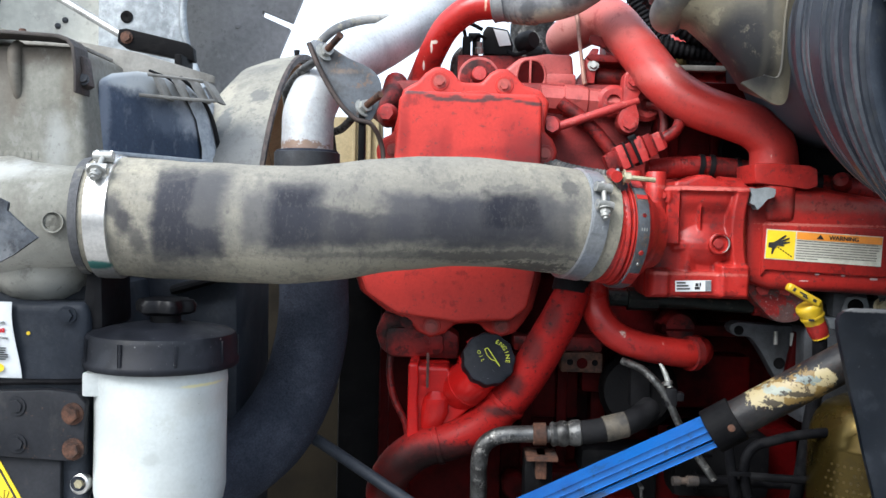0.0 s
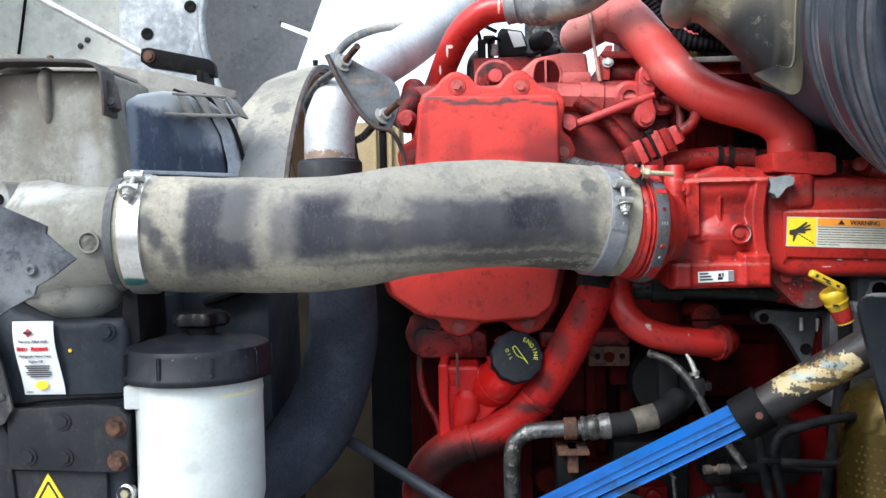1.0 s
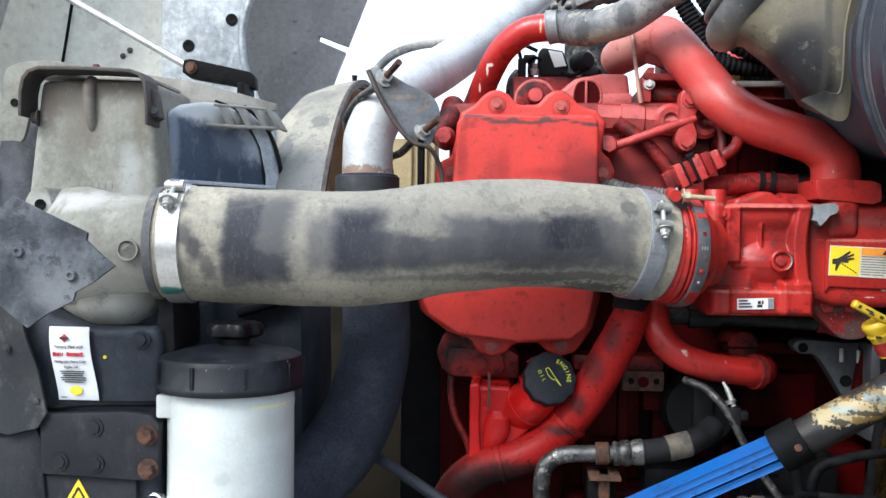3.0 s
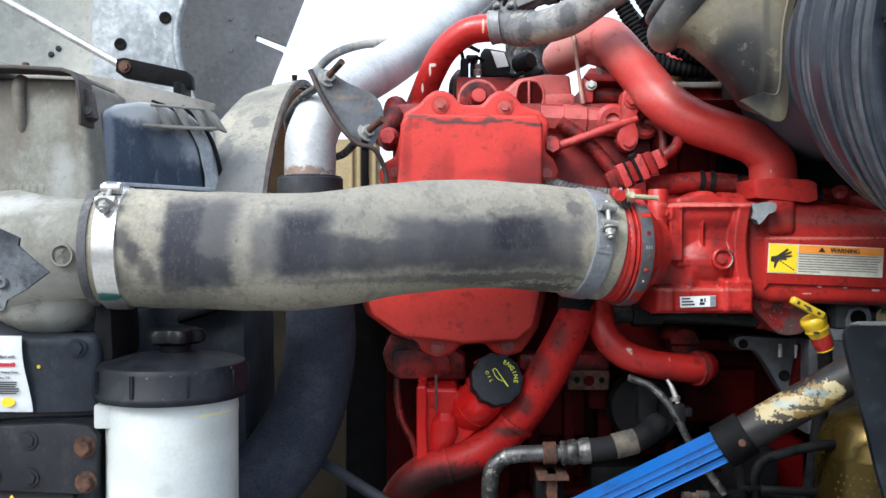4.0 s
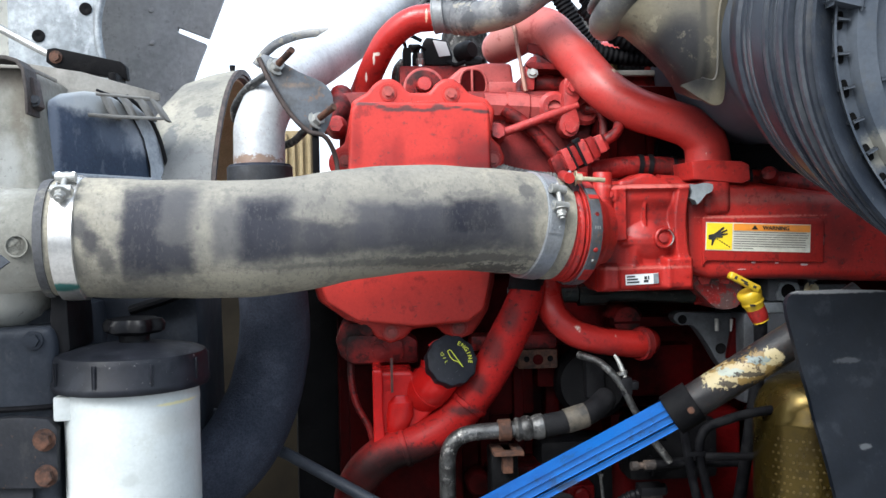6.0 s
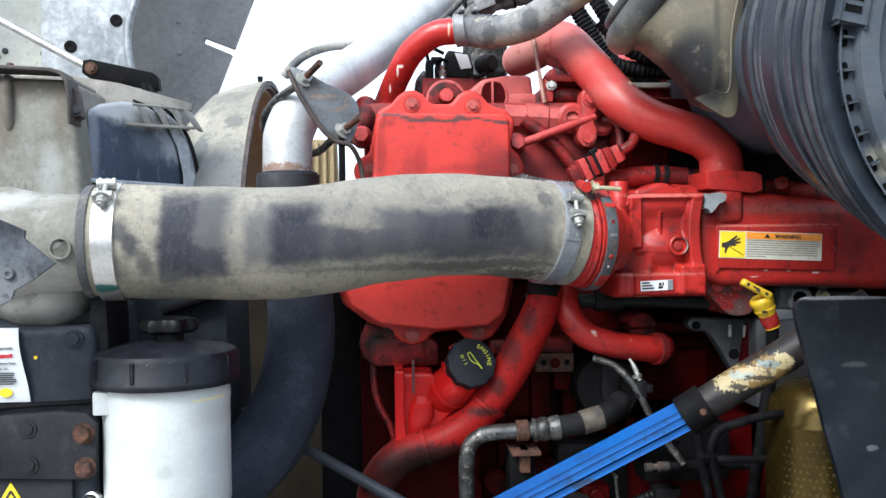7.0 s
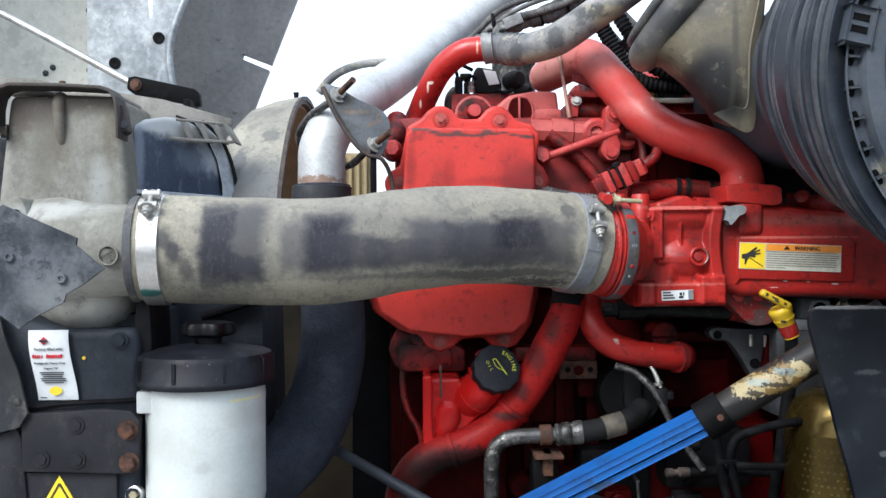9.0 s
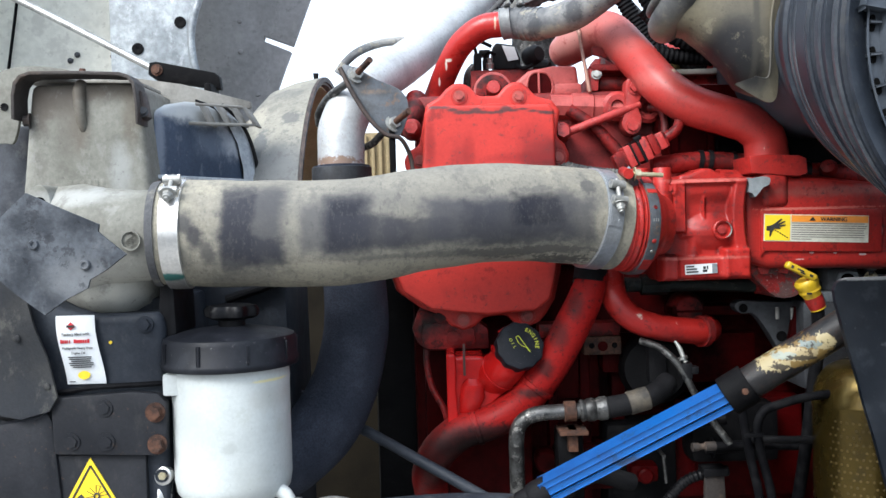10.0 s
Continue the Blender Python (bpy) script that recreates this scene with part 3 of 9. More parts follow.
core_side = mat("dusty_cooler_core", (0.058, 0.063, 0.073), (0.020, 0.022, 0.027), 12, (0.4, 0.7), (0.6, 0.8), bump=0.3, spec=0.2, dirt=((30, 0.60, 0.2, (0.11, 0.11, 0.108), 0.4, (1, 1, 0.6)),))
strap_steel = mat("grey_blue_steel_plate", (0.088, 0.097, 0.110), (0.052, 0.050, 0.050), 22, (0.45, 0.7), (0.4, 0.6), metal=0.3, bump=0.25, fine_mix=0.3, stains=(
    ((-0.10, 1.12, 1.79), (0.02, 0.05, 0.004), (0.20, 0.13, 0.08), 0.4, 2.0, 0.5),), dirt=((60, 0.62, 0.06, (0.17, 0.10, 0.06), 0.6, (1, 1, 1)), (35, 0.60, 0.10, (0.045, 0.047, 0.05), 0.6, (1, 1, 1))))
white_tank = mat("translucent_white_plastic", (0.50, 0.53, 0.52), (0.41, 0.435, 0.425), 10, (0.4, 0.75), (0.35, 0.5), bump=0.08, fine_mix=0.1, stains=(
    ((-0.196, 0.83, 1.449), (0.018, 0.05, 0.0016), (0.70, 0.62, 0.25), 0.4, 1.2, 0.7),
    ((-0.20, 0.85, 1.43), (0.02, 0.05, 0.012), (0.38, 0.38, 0.35), 0.6, 1.3, 0.5),
    ((-0.28, 0.82, 1.40), (0.02, 0.05, 0.02), (0.36, 0.37, 0.36), 0.7, 1.4, 0.4),
    ((-0.24, 0.82, 1.38), (0.008, 0.05, 0.006), (0.30, 0.31, 0.30), 0.5, 1.6, 0.5),
    ((-0.22, 0.82, 1.33), (0.02, 0.05, 0.03), (0.37, 0.38, 0.36), 0.7, 1.4, 0.4)), dirt=((24, 0.60, 0.14, (0.41, 0.43, 0.40), 0.55, (1, 1, 1)), (260, 0.80, 0.02, (0.18, 0.18, 0.16), 0.6, (1, 1, 1))))
paper = mat("white_paper", (0.66, 0.68, 0.69), (0.58, 0.60, 0.61), 30, (0.4, 0.7), (0.6, 0.7), bump=0.03, fine_mix=0.08)
cream = mat("yellowed_paper", (0.60, 0.585, 0.50), (0.47, 0.45, 0.37), 40, (0.4, 0.7), (0.5, 0.7), bump=0.05, fine_mix=0.2)
yellow = mat("yellow_sticker", (0.80, 0.58, 0.02), (0.72, 0.50, 0.02), 30, (0.4, 0.7), (0.4, 0.5), bump=0.03, fine_mix=0.08)
orange = mat("orange_print", (0.78, 0.28, 0.03), (0.66, 0.24, 0.04), 40, (0.4, 0.7), (0.4, 0.5), bump=0.0, fine_mix=0.1)
ink = mat("black_ink", (0.015, 0.015, 0.015), (0.03, 0.03, 0.03), 60, rough=(0.5, 0.6), bump=0.0)
soft_ink = mat("faded_grey_ink", (0.09, 0.088, 0.08), (0.16, 0.155, 0.14), 80, rough=(0.5, 0.6), bump=0.0)
red_ink = mat("red_ink", (0.55, 0.02, 0.03), (0.45, 0.02, 0.03), 60, rough=(0.5, 0.6), bump=0.0)
lime = mat("yellow_green_print", (0.62, 0.66, 0.05), (0.5, 0.55, 0.04), 60, rough=(0.5, 0.6), bump=0.0)
cap_black = mat("black_cap_plastic", (0.005, 0.006, 0.009), (0.011, 0.012, 0.017), 40, (0.4, 0.7), (0.45, 0.6), spec=0.25, bump=0.1, fine_mix=0.2, dirt=((240, 0.80, 0.02, (0.35, 0.35, 0.34), 0.6, (1, 1, 1)), (40, 0.58, 0.18, (0.018, 0.020, 0.025), 0.6, (1, 1, 1))))
yellow_plastic = mat("yellow_plastic", (0.48, 0.32, 0.012), (0.32, 0.20, 0.012), 40, (0.5, 0.8), (0.35, 0.5), bump=0.1, fine_mix=0.15)
blue_mat = mat("blue_ribbed_plastic", (0.007, 0.085, 0.30), (0.005, 0.055, 0.21), 16, (0.4, 0.75), (0.35, 0.5), bump=0.1, fine_mix=0.15, stains=(
    ((0.19, 0.93, 1.338), (0.02, 0.05, 0.006), (0.02, 0.03, 0.05), 0.4, 1.4, 0.8),), dirt=((50, 0.63, 0.06, (0.010, 0.035, 0.09), 0.6, (1, 1, 1)),))
# Blue taken near black, standing in for shade in the pole's grooves.
groove_blue = mat("shaded_blue_groove", (0.003, 0.012, 0.045), (0.004, 0.006, 0.012), 30, (0.4, 0.7), (0.5, 0.7), bump=0.2, spec=0.2)
black_tube = mat("black_tube_flaking_paint", (0.010, 0.010, 0.011), (0.025, 0.022, 0.020), 25, (0.4, 0.7), (0.35, 0.55), spec=0.2, bump=0.3, fine_mix=0.3, stains=(
    ((0.362, 0.885, 1.458), (0.038, 0.05, 0.011), (0.16, 0.105, 0.035), 0.08, 2.4, 0.95),
    ((0.385, 0.885, 1.470), (0.020, 0.05, 0.012), (0.16, 0.105, 0.035), 0.08, 2.4, 0.95),
    ((0.340, 0.885, 1.450), (0.016, 0.05, 0.009), (0.30, 0.25, 0.14), 0.06, 2.6, 0.95),
    ((0.365, 0.885, 1.461), (0.018, 0.05, 0.009), (0.30, 0.245, 0.14), 0.06, 2.8, 0.95),
    ((0.392, 0.885, 1.476), (0.011, 0.05, 0.009), (0.33, 0.28, 0.16), 0.06, 2.4, 0.95),
    ((0.352, 0.885, 1.459), (0.012, 0.05, 0.004), (0.22, 0.25, 0.22), 0.08, 2.8, 0.85),
    ((0.378, 0.885, 1.472), (0.010, 0.05, 0.004), (0.13, 0.17, 0.17), 0.08, 2.8, 0.85),
    ((0.372, 0.885, 1.457), (0.014, 0.05, 0.003), (0.03, 0.025, 0.02), 0.08, 3.0, 0.9), ((0.348, 0.885, 1.447), (0.010, 0.05, 0.003), (0.025, 0.022, 0.02), 0.08, 3.0, 0.9)), dirt=((120, 0.62, 0.05, (0.022, 0.012, 0.010), 0.8, (1, 1, 1)),))
gold = mat("yellow_zinc_can", (0.085, 0.058, 0.013), (0.036, 0.025, 0.007), 14, (0.4, 0.7), (0.2, 0.34), metal=0.75, bump=0.12, fine_mix=0.15, dirt=((45, 0.60, 0.10, (0.045, 0.034, 0.014), 0.55, (1, 1, 1)),))
ochre_mid = mat("worn_ochre_plastic", (0.52, 0.43, 0.25), (0.42, 0.34, 0.19), 9, (0.4, 0.7), (0.7, 0.9), bump=0.2)
# Dark copy of the ochre: shade behind the hose put into the colour.
ochre_shaded = mat("shaded_ochre_plastic", (0.010, 0.0075, 0.0038), (0.005, 0.0038, 0.0022), 9, (0.4, 0.7), (0.7, 0.9), bump=0.2, spec=0.15)
red_dusty = mat("dusty_pale_red_paint", (0.37, 0.068, 0.060), (0.27, 0.036, 0.032), 14, (0.4, 0.7), (0.5, 0.7), bump=0.12, fine_mix=0.2, dirt=((60, 0.60, 0.10, (0.16, 0.028, 0.025), 0.6, (1, 1, 1)),))
grey_cast_bracket = mat("grey_cast_bracket", (0.055, 0.060, 0.067), (0.022, 0.024, 0.028), 20, (0.4, 0.7), (0.5, 0.7), metal=0.2, bump=0.25)
machined = mat("dull_machined_face", (0.15, 0.165, 0.175), (0.085, 0.092, 0.10), 40, (0.4, 0.7), (0.45, 0.6), metal=0.3, bump=0.15)
red_grimed = mat("red_paint_caked_dirt", (0.22, 0.012, 0.011), (0.08, 0.008, 0.008), 30, (0.4, 0.7), (0.4, 0.6), spec=0.25, bump=0.4, fine_mix=0.3, dirt=((45, 0.50, 0.10, (0.055, 0.048, 0.045), 0.8, (1, 1, 1)), (260, 0.70, 0.04, (0.30, 0.29, 0.28), 0.6, (1, 1, 1))))
tan_strap = mat("worn_tan_strap", (0.30, 0.16, 0.12), (0.14, 0.06, 0.045), 50, (0.4, 0.7), (0.6, 0.8), bump=0.2)
tan_sleeve = mat("worn_tan_sleeve", (0.075, 0.063, 0.046), (0.025, 0.023, 0.021), 60, (0.4, 0.7), (0.6, 0.8), bump=0.3)
gold_dark = mat("dirty_yellow_zinc", (0.10, 0.07, 0.022), (0.06, 0.043, 0.016), 40, rough=(0.5, 0.6), metal=0.4, bump=0.0)
gold_bright = mat("yellow_zinc_bolt", (0.50, 0.45, 0.30), (0.36, 0.31, 0.18), 50, (0.4, 0.7), (0.3, 0.45), metal=0.6, bump=0.1)
galv = mat("galvanised_plate", (0.31, 0.335, 0.35), (0.20, 0.22, 0.235), 9, (0.38, 0.62), (0.4, 0.6), metal=0.3, bump=0.15, fine=60, fine_mix=0.5, stains=(
    ((-0.70, 2.2, 2.25), (0.005, 0.1, 0.04), (0.7, 0.72, 0.74), 0.3, 2.0, 0.8), ((-0.76, 2.2, 2.33), (0.02, 0.1, 0.006), (0.62, 0.64, 0.66), 0.3, 2.0, 0.7), ((-0.66, 2.2, 2.12), (0.004, 0.1, 0.05), (0.16, 0.165, 0.17), 0.5, 1.2, 0.7)), dirt=((30, 0.58, 0.14, (0.46, 0.48, 0.50), 0.4, (1, 1, 0.6)), (75, 0.64, 0.10, (0.15, 0.16, 0.17), 0.45, (1, 1, 1))))
beige_skin = mat("beige_fibreglass", (0.66, 0.655, 0.575), (0.55, 0.545, 0.485), 3, (0.35, 0.7), (0.6, 0.8), bump=0.15, fine=40, fine_mix=0.2, dirt=((9, 0.56, 0.16, (0.42, 0.41, 0.37), 0.6, (1, 1, 1)), (40, 0.66, 0.06, (0.36, 0.35, 0.31), 0.5, (1, 1, 1))))
dark_panel = mat("grey_inner_fender", (0.27, 0.26, 0.26), (0.20, 0.195, 0.195), 4, (0.4, 0.65), (0.6, 0.8), bump=0.2, fine=60, fine_mix=0.25, dirt=((14, 0.58, 0.14, (0.33, 0.32, 0.31), 0.5, (1, 1, 0.6)), (50, 0.66, 0.06, (0.15, 0.145, 0.145), 0.5, (1, 1, 1))))
grey_rough = mat("rough_grey_fibreglass", (0.40, 0.40, 0.375), (0.26, 0.26, 0.245), 10, (0.4, 0.65), (0.7, 0.9), bump=0.6, fine=50, fine_mix=0.5)
mesh_tan = mat("tan_bug_screen", (0.32, 0.27, 0.20), (0.22, 0.19, 0.14), 40, (0.4, 0.7), (0.7, 0.9), bump=0.4, fine=500, fine_mix=0.7)
chrome_white = mat("white_slat", (0.72, 0.72, 0.73), (0.62, 0.62, 0.64), 10, rough=(0.3, 0.4), bump=0.0)
navy = mat("navy_slat_underside", (0.012, 0.012, 0.05), (0.02, 0.02, 0.06), 12, rough=(0.5, 0.6), bump=0.05)
loom_grey = mat("dusty_loom_tape", (0.060, 0.060, 0.062), (0.15, 0.147, 0.138), 40, (0.4, 0.7), (0.6, 0.8), bump=0.3, spec=0.15)
dusty_clamp = mat("dusty_clamp_steel", (0.20, 0.205, 0.205), (0.115, 0.118, 0.12), 40, (0.4, 0.7), (0.5, 0.7), metal=0.3, bump=0.2)
oily_tube = mat("oily_green_black_tube", (0.010, 0.014, 0.013), (0.030, 0.036, 0.034), 30, (0.45, 0.75), (0.3, 0.5), metal=0.2, spec=0.3, bump=0.3, dirt=((90, 0.64, 0.06, (0.09, 0.085, 0.07), 0.5, (1, 1, 1)),))
wire_black = mat("black_cable", (0.005, 0.005, 0.006), (0.014, 0.014, 0.015), 60, (0.4, 0.7), (0.5, 0.7), bump=0.2, spec=0.04)
pewter = mat("grey_bracket_metal", (0.05, 0.053, 0.06), (0.022, 0.023, 0.025), 24, (0.4, 0.7), (0.45, 0.6), metal=0.4, bump=0.25)
asphalt = mat("grey_gravel", (0.28, 0.268, 0.25), (0.19, 0.182, 0.17), 3, (0.35, 0.7), (0.85, 0.95), bump=0.4, fine=40, fine_mix=0.6)
fill_wall_mat = mat("pale_fill_wall", (0.33, 0.32, 0.30), (0.25, 0.24, 0.225), 1.5, rough=(0.8, 0.9), bump=0.2, fine=30)
far_white = mat("white_trailer_paint", (0.75, 0.76, 0.77), (0.65, 0.66, 0.67), 1, rough=(0.5, 0.6), bump=0.0)


# ---- shape helpers ----
def spline(pts, steps=8):
    """Catmull-Rom curve through the points."""
    p = [Vector(q) for q in pts]
    p = [2 * p[0] - p[1]] + p + [2 * p[-1] - p[-2]]
    out = []
    for i in range(1, len(p) - 2):
        a, b, c, d = p[i - 1:i + 3]
        for k in range(steps):
            t = k / steps
            out.append(0.5 * (2 * b + (c - a) * t + (2 * a - 5 * b + 4 * c - d) * t * t + (3 * b - a - 3 * c + d) * t ** 3))
    return out + [p[-2]]


def tube(bm, pts, r, seg=20, steps=8, wave=None, straight=False, squash=1.0):
    """A tube along pts; r is one radius or one for each point; wave(s) scales it along its length."""
    path = [Vector(q) for q in pts] if straight else spline(pts, steps)
    n = len(path)
    rs = [r] * len(pts) if isinstance(r, (int, float)) else list(r)
    seg_len = [0.0]
    for a, b in zip(path, path[1:]):
        seg_len.append(seg_len[-1] + (b - a).length)
    up = None
    rings = []
    for i, q in enumerate(path):
        d = (path[min(i + 1, n - 1)] - path[max(i - 1, 0)]).normalized()
        if up is None:
            up = d.orthogonal().normalized() if abs(d.z) > 0.9 else Vector((0, 0, 1))
        up = (up - d * up.dot(d)).normalized()
        side = d.cross(up)
        f = i / (n - 1) * (len(rs) - 1)
        k = min(int(f), len(rs) - 2) if len(rs) > 1 else 0
        rad = rs[k] + (rs[min(k + 1, len(rs) - 1)] - rs[k]) * (f - k)
        if wave:
            rad *= wave(seg_len[i])
        rings.append([bm.verts.new(q + (up * math.cos(2 * math.pi * j / seg) + side * squash * math.sin(2 * math.pi * j / seg)) * rad) for j in range(seg)])
    for a, b in zip(rings, rings[1:]):
        for j in range(seg):
            bm.faces.new((a[j], a[(j + 1) % seg], b[(j + 1) % seg], b[j]))
    bm.faces.new(rings[0][::-1])
    bm.faces.new(rings[-1])
    return bm


def frame_of(origin, axis, twist=0.0):
    """A matrix whose z runs along axis."""
    q = Vector(axis).to_track_quat("Z", "Y")
    return Matrix.Translation(origin) @ q.to_matrix().to_4x4() @ Matrix.Rotation(radians(twist), 4, "Z")


def lathe(bm, profile, origin, axis, seg=40, lobes=0, lobe=0.0, lobe_from=0.0):
    """(radius, height) pairs turned about the axis; lobes scallop what lies outside lobe_from."""
    m = frame_of(origin, axis)
    rings = []
    for r, h in profile:
        ring = []
        for j in range(seg):
            a = 2 * math.pi * j / seg
            rr = r * (1 + (lobe * math.cos(lobes * a) if lobes and r > lobe_from else 0))
            ring.append(bm.verts.new(m @ Vector((rr * math.cos(a), rr * math.sin(a), h))))
        rings.append(ring)
    for a, b in zip(rings, rings[1:]):
        for j in range(seg):
            bm.faces.new((a[j], a[(j + 1) % seg], b[(j + 1) % seg], b[j]))
    if profile[0][0] > 1e-5 and profile[0] != profile[-1]:
        bm.faces.new(rings[0][::-1])
        bm.faces.new(rings[-1])
    return bm


def bevel_new(bm, old, width, segs=2):
    es = [e for e in bm.edges if e not in old and len(e.link_faces) == 2 and e.calc_face_angle(0) > 0.5]
    if width > 0:
        bmesh.ops.bevel(bm, geom=es, offset=width, segments=segs, profile=0.6, affect="EDGES", clamp_overlap=True)


def box(bm, lo, hi, bevel=0.003, m=None, segs=2):
    old = set(bm.edges)
    lo, hi = Vector(lo), Vector(hi)
    r = bmesh.ops.create_cube(bm, size=1)
    for v in r["verts"]:
        v.co = Vector((lo[i] + (v.co[i] + 0.5) * (hi[i] - lo[i]) for i in range(3)))
        if m:
            v.co = m @ v.co
    bevel_new(bm, old, bevel, segs)
    return bm


def prism(bm, outline, y0, y1, bevel=0.003, m=None, segs=2):
    """An outline in x and z, from depth y0 to y1."""
    old = set(bm.edges)
    a = [bm.verts.new((x, y0, z)) for x, z in outline]
    b = [bm.verts.new((x, y1, z)) for x, z in outline]
    n = len(outline)
    bm.faces.new(a)
    bm.faces.new(b[::-1])
    for i in range(n):
        bm.faces.new((a[i], b[i], b[(i + 1) % n], a[(i + 1) % n]))
    if m:
        for v in a + b:
            v.co = m @ v.co
    bmesh.ops.recalc_face_normals(bm, faces=[f for f in bm.faces if f.verts[0] in set(a + b)])
    bevel_new(bm, old, bevel, segs)
    return bm


def rounded(outline, steps=4):
    """A closed outline smoothed through its points."""
    n = len(outline)
    out = []
    for i in range(n):
        a, b, c, d = (Vector(outline[(i + k) % n]) for k in (-1, 0, 1, 2))
        for k in range(steps):
            t = k / steps
            q = 0.5 * (2 * b + (c - a) * t + (2 * a - 5 * b + 4 * c - d) * t * t + (3 * b - a - 3 * c + d) * t ** 3)
            out.append((q.x, q.y))
    return out


def bolt(bm, at, axis, r=0.008, h=0.006, washer=True, stud=0.0):
    m = frame_of(at, axis, 17 * (at[0] + at[2]) * 100)
    prof = []
    if washer:
        lathe(bm, [(0.0, 0), (r * 1.45, 0), (r * 1.45, r * 0.22), (0.0, r * 0.22)], at, axis, 16)
    old = set(bm.edges)
    ring = [[bm.verts.new(m @ Vector((r * math.cos(k * math.pi / 3), r * math.sin(k * math.pi / 3), z))) for k in range(6)] for z in (0, h)]
    for k in range(6):
        bm.faces.new((ring[0][k], ring[0][(k + 1) % 6], ring[1][(k + 1) % 6], ring[1][k]))
    bm.faces.new(ring[1])
    bevel_new(bm, old, r * 0.14, 1)
    if stud:
        lathe(bm, [(0.0, 0), (r * 0.5, 0), (r * 0.5, stud), (r * 0.4, stud + 0.001), (0.0, stud + 0.001)], at, axis, 12)
    return bm


def loft(bm, sections, seg=32, power=2.6, caps=(True, True)):
    """Superellipse sections (centre, half axis u, half axis v) joined."""
    rings = []
    for c, u, v in sections:
        c, u, v = Vector(c), Vector(u), Vector(v)
        ring = []
        for j in range(seg):
            a = 2 * math.pi * j / seg
            ca, sa = math.cos(a), math.sin(a)
            ring.append(bm.verts.new(c + u * math.copysign(abs(ca) ** (2 / power), ca) + v * math.copysign(abs(sa) ** (2 / power), sa)))
        rings.append(ring)
    for a, b in zip(rings, rings[1:]):
        for j in range(seg):
            bm.faces.new((a[j], a[(j + 1) % seg], b[(j + 1) % seg], b[j]))
    if caps[0]:
        bm.faces.new(rings[0][::-1])
    if caps[1]:
        bm.faces.new(rings[-1])
    return bm


def B():
    return bmesh.new()


def part(name, bm, material, parent=None, label="", sharp=38):
    """Links a bmesh as one mesh object under a thing or under a part."""
    bmesh.ops.recalc_face_normals(bm, faces=bm.faces)
    for f in bm.faces:
        f.smooth = True
    for e in bm.edges:
        e.smooth = len(e.link_faces) == 2 and e.calc_face_angle(0) < radians(sharp)
    me = bpy.data.meshes.new(name)
    bm.to_mesh(me)
    bm.free()
    me.materials.append(material)
    ob = new(name, me)
    if parent is not None:
        ob.parent = parent
        if parent.type == "EMPTY":
            ob.matrix_parent_inverse = Matrix.Translation(-parent.location)
    return tagged(ob, label)


def thing(name, at, label, category, group="", kind=""):
    ob = new(name)
    ob.location = at
    ob.empty_display_size = 0.05
    return tagged(ob, label, category, group, kind)


def solo(name, bm, material, label, category, group="", kind=""):
    return tagged(part(name, bm, material), label, category, group, kind)


def shift(ob, d):
    """Moves a whole thing."""
    ob.location = Vector(ob.location) + Vector(d)


def words(text, size, m, material, parent, name="lettering", align="CENTER"):
    """Flat lettering as a mesh; x runs along the line and z up."""
    cu = bpy.data.curves.new("words", "FONT")
    cu.body, cu.size, cu.align_x, cu.extrude, cu.resolution_u = text, size, align, size * 0.01, 3
    tmp = new("words", cu)
    bpy.context.view_layer.update()
    me = bpy.data.meshes.new_from_object(tmp.evaluated_get(bpy.context.evaluated_depsgraph_get()))
    bpy.data.objects.remove(tmp)
    me.transform(m @ Matrix.Rotation(math.pi / 2, 4, "X"))
    me.materials.clear()
    me.materials.append(material)
    ob = new(name, me)
    ob.parent = parent
    if parent.type == "EMPTY":
        ob.matrix_parent_inverse = Matrix.Translation(-parent.location)
    return ob


# ---- setting ----
bm = B()
bmesh.ops.create_grid(bm, x_segments=40, y_segments=40, size=600)
for v in bm.verts:
    v.co.z = 0.02 * noise.noise(v.co * 0.05)
solo("ground", bm, asphalt, "grey gravel yard under the truck", "ground", kind="structure")

bm = B()
box(bm, (1.02, 0.55, 0.02), (1.10, 2.5, 2.5), 0.02)
solo("wall_cab", bm, black_steel, "plain dark front wall of the truck cab", "wall", kind="structure")

# Unseen wall, added to block low sky and bounce light onto the engine.
bm = B()
box(bm, (-12, -5.2, -0.05), (12, -5.0, 2.5), 0.02)
solo("wall_fill", bm, fill_wall_mat, "unseen pale wall added behind the camera to steer the light", "wall", kind="structure")

# truck frame that carries engine, radiator and hood
chassis = thing("truck_chassis", (-0.2, 1.5, 0.03), "black steel truck chassis standing on the gravel", "chassis")
for y in (1.10, 1.82):
    part("rail", box(B(), (-1.5, y, 0.72), (1.02, y + 0.07, 0.98), 0.006), black_steel, chassis)
part("crossmember", box(B(), (-0.62, 1.17, 0.74), (-0.40, 1.82, 1.0), 0.006), black_steel, chassis)
part("crossmember", box(B(), (0.30, 1.17, 0.74), (0.42, 1.82, 0.84), 0.006), black_steel, chassis)
for x in (-1.2, 0.7):
    for y in (1.135, 1.855):
        part("support_stand", box(B(), (x - 0.05, y - 0.05, -0.02), (x + 0.05, y + 0.05, 0.725), 0.006), black_steel, chassis)

# ---- hood, tilted forward ----
hood = thing("truck_hood", (-1.2, 2.2, 0.98), "open beige fibreglass truck hood tilted forward, seen from inside", "truck hood")
bm = B()
box(bm, (-1.62, 2.30, 0.9), (-0.69, 2.34, 3.0), 0.01)
part("inner_skin", bm, beige_skin, hood, "beige dusty fibreglass inner skin")
bm = B()
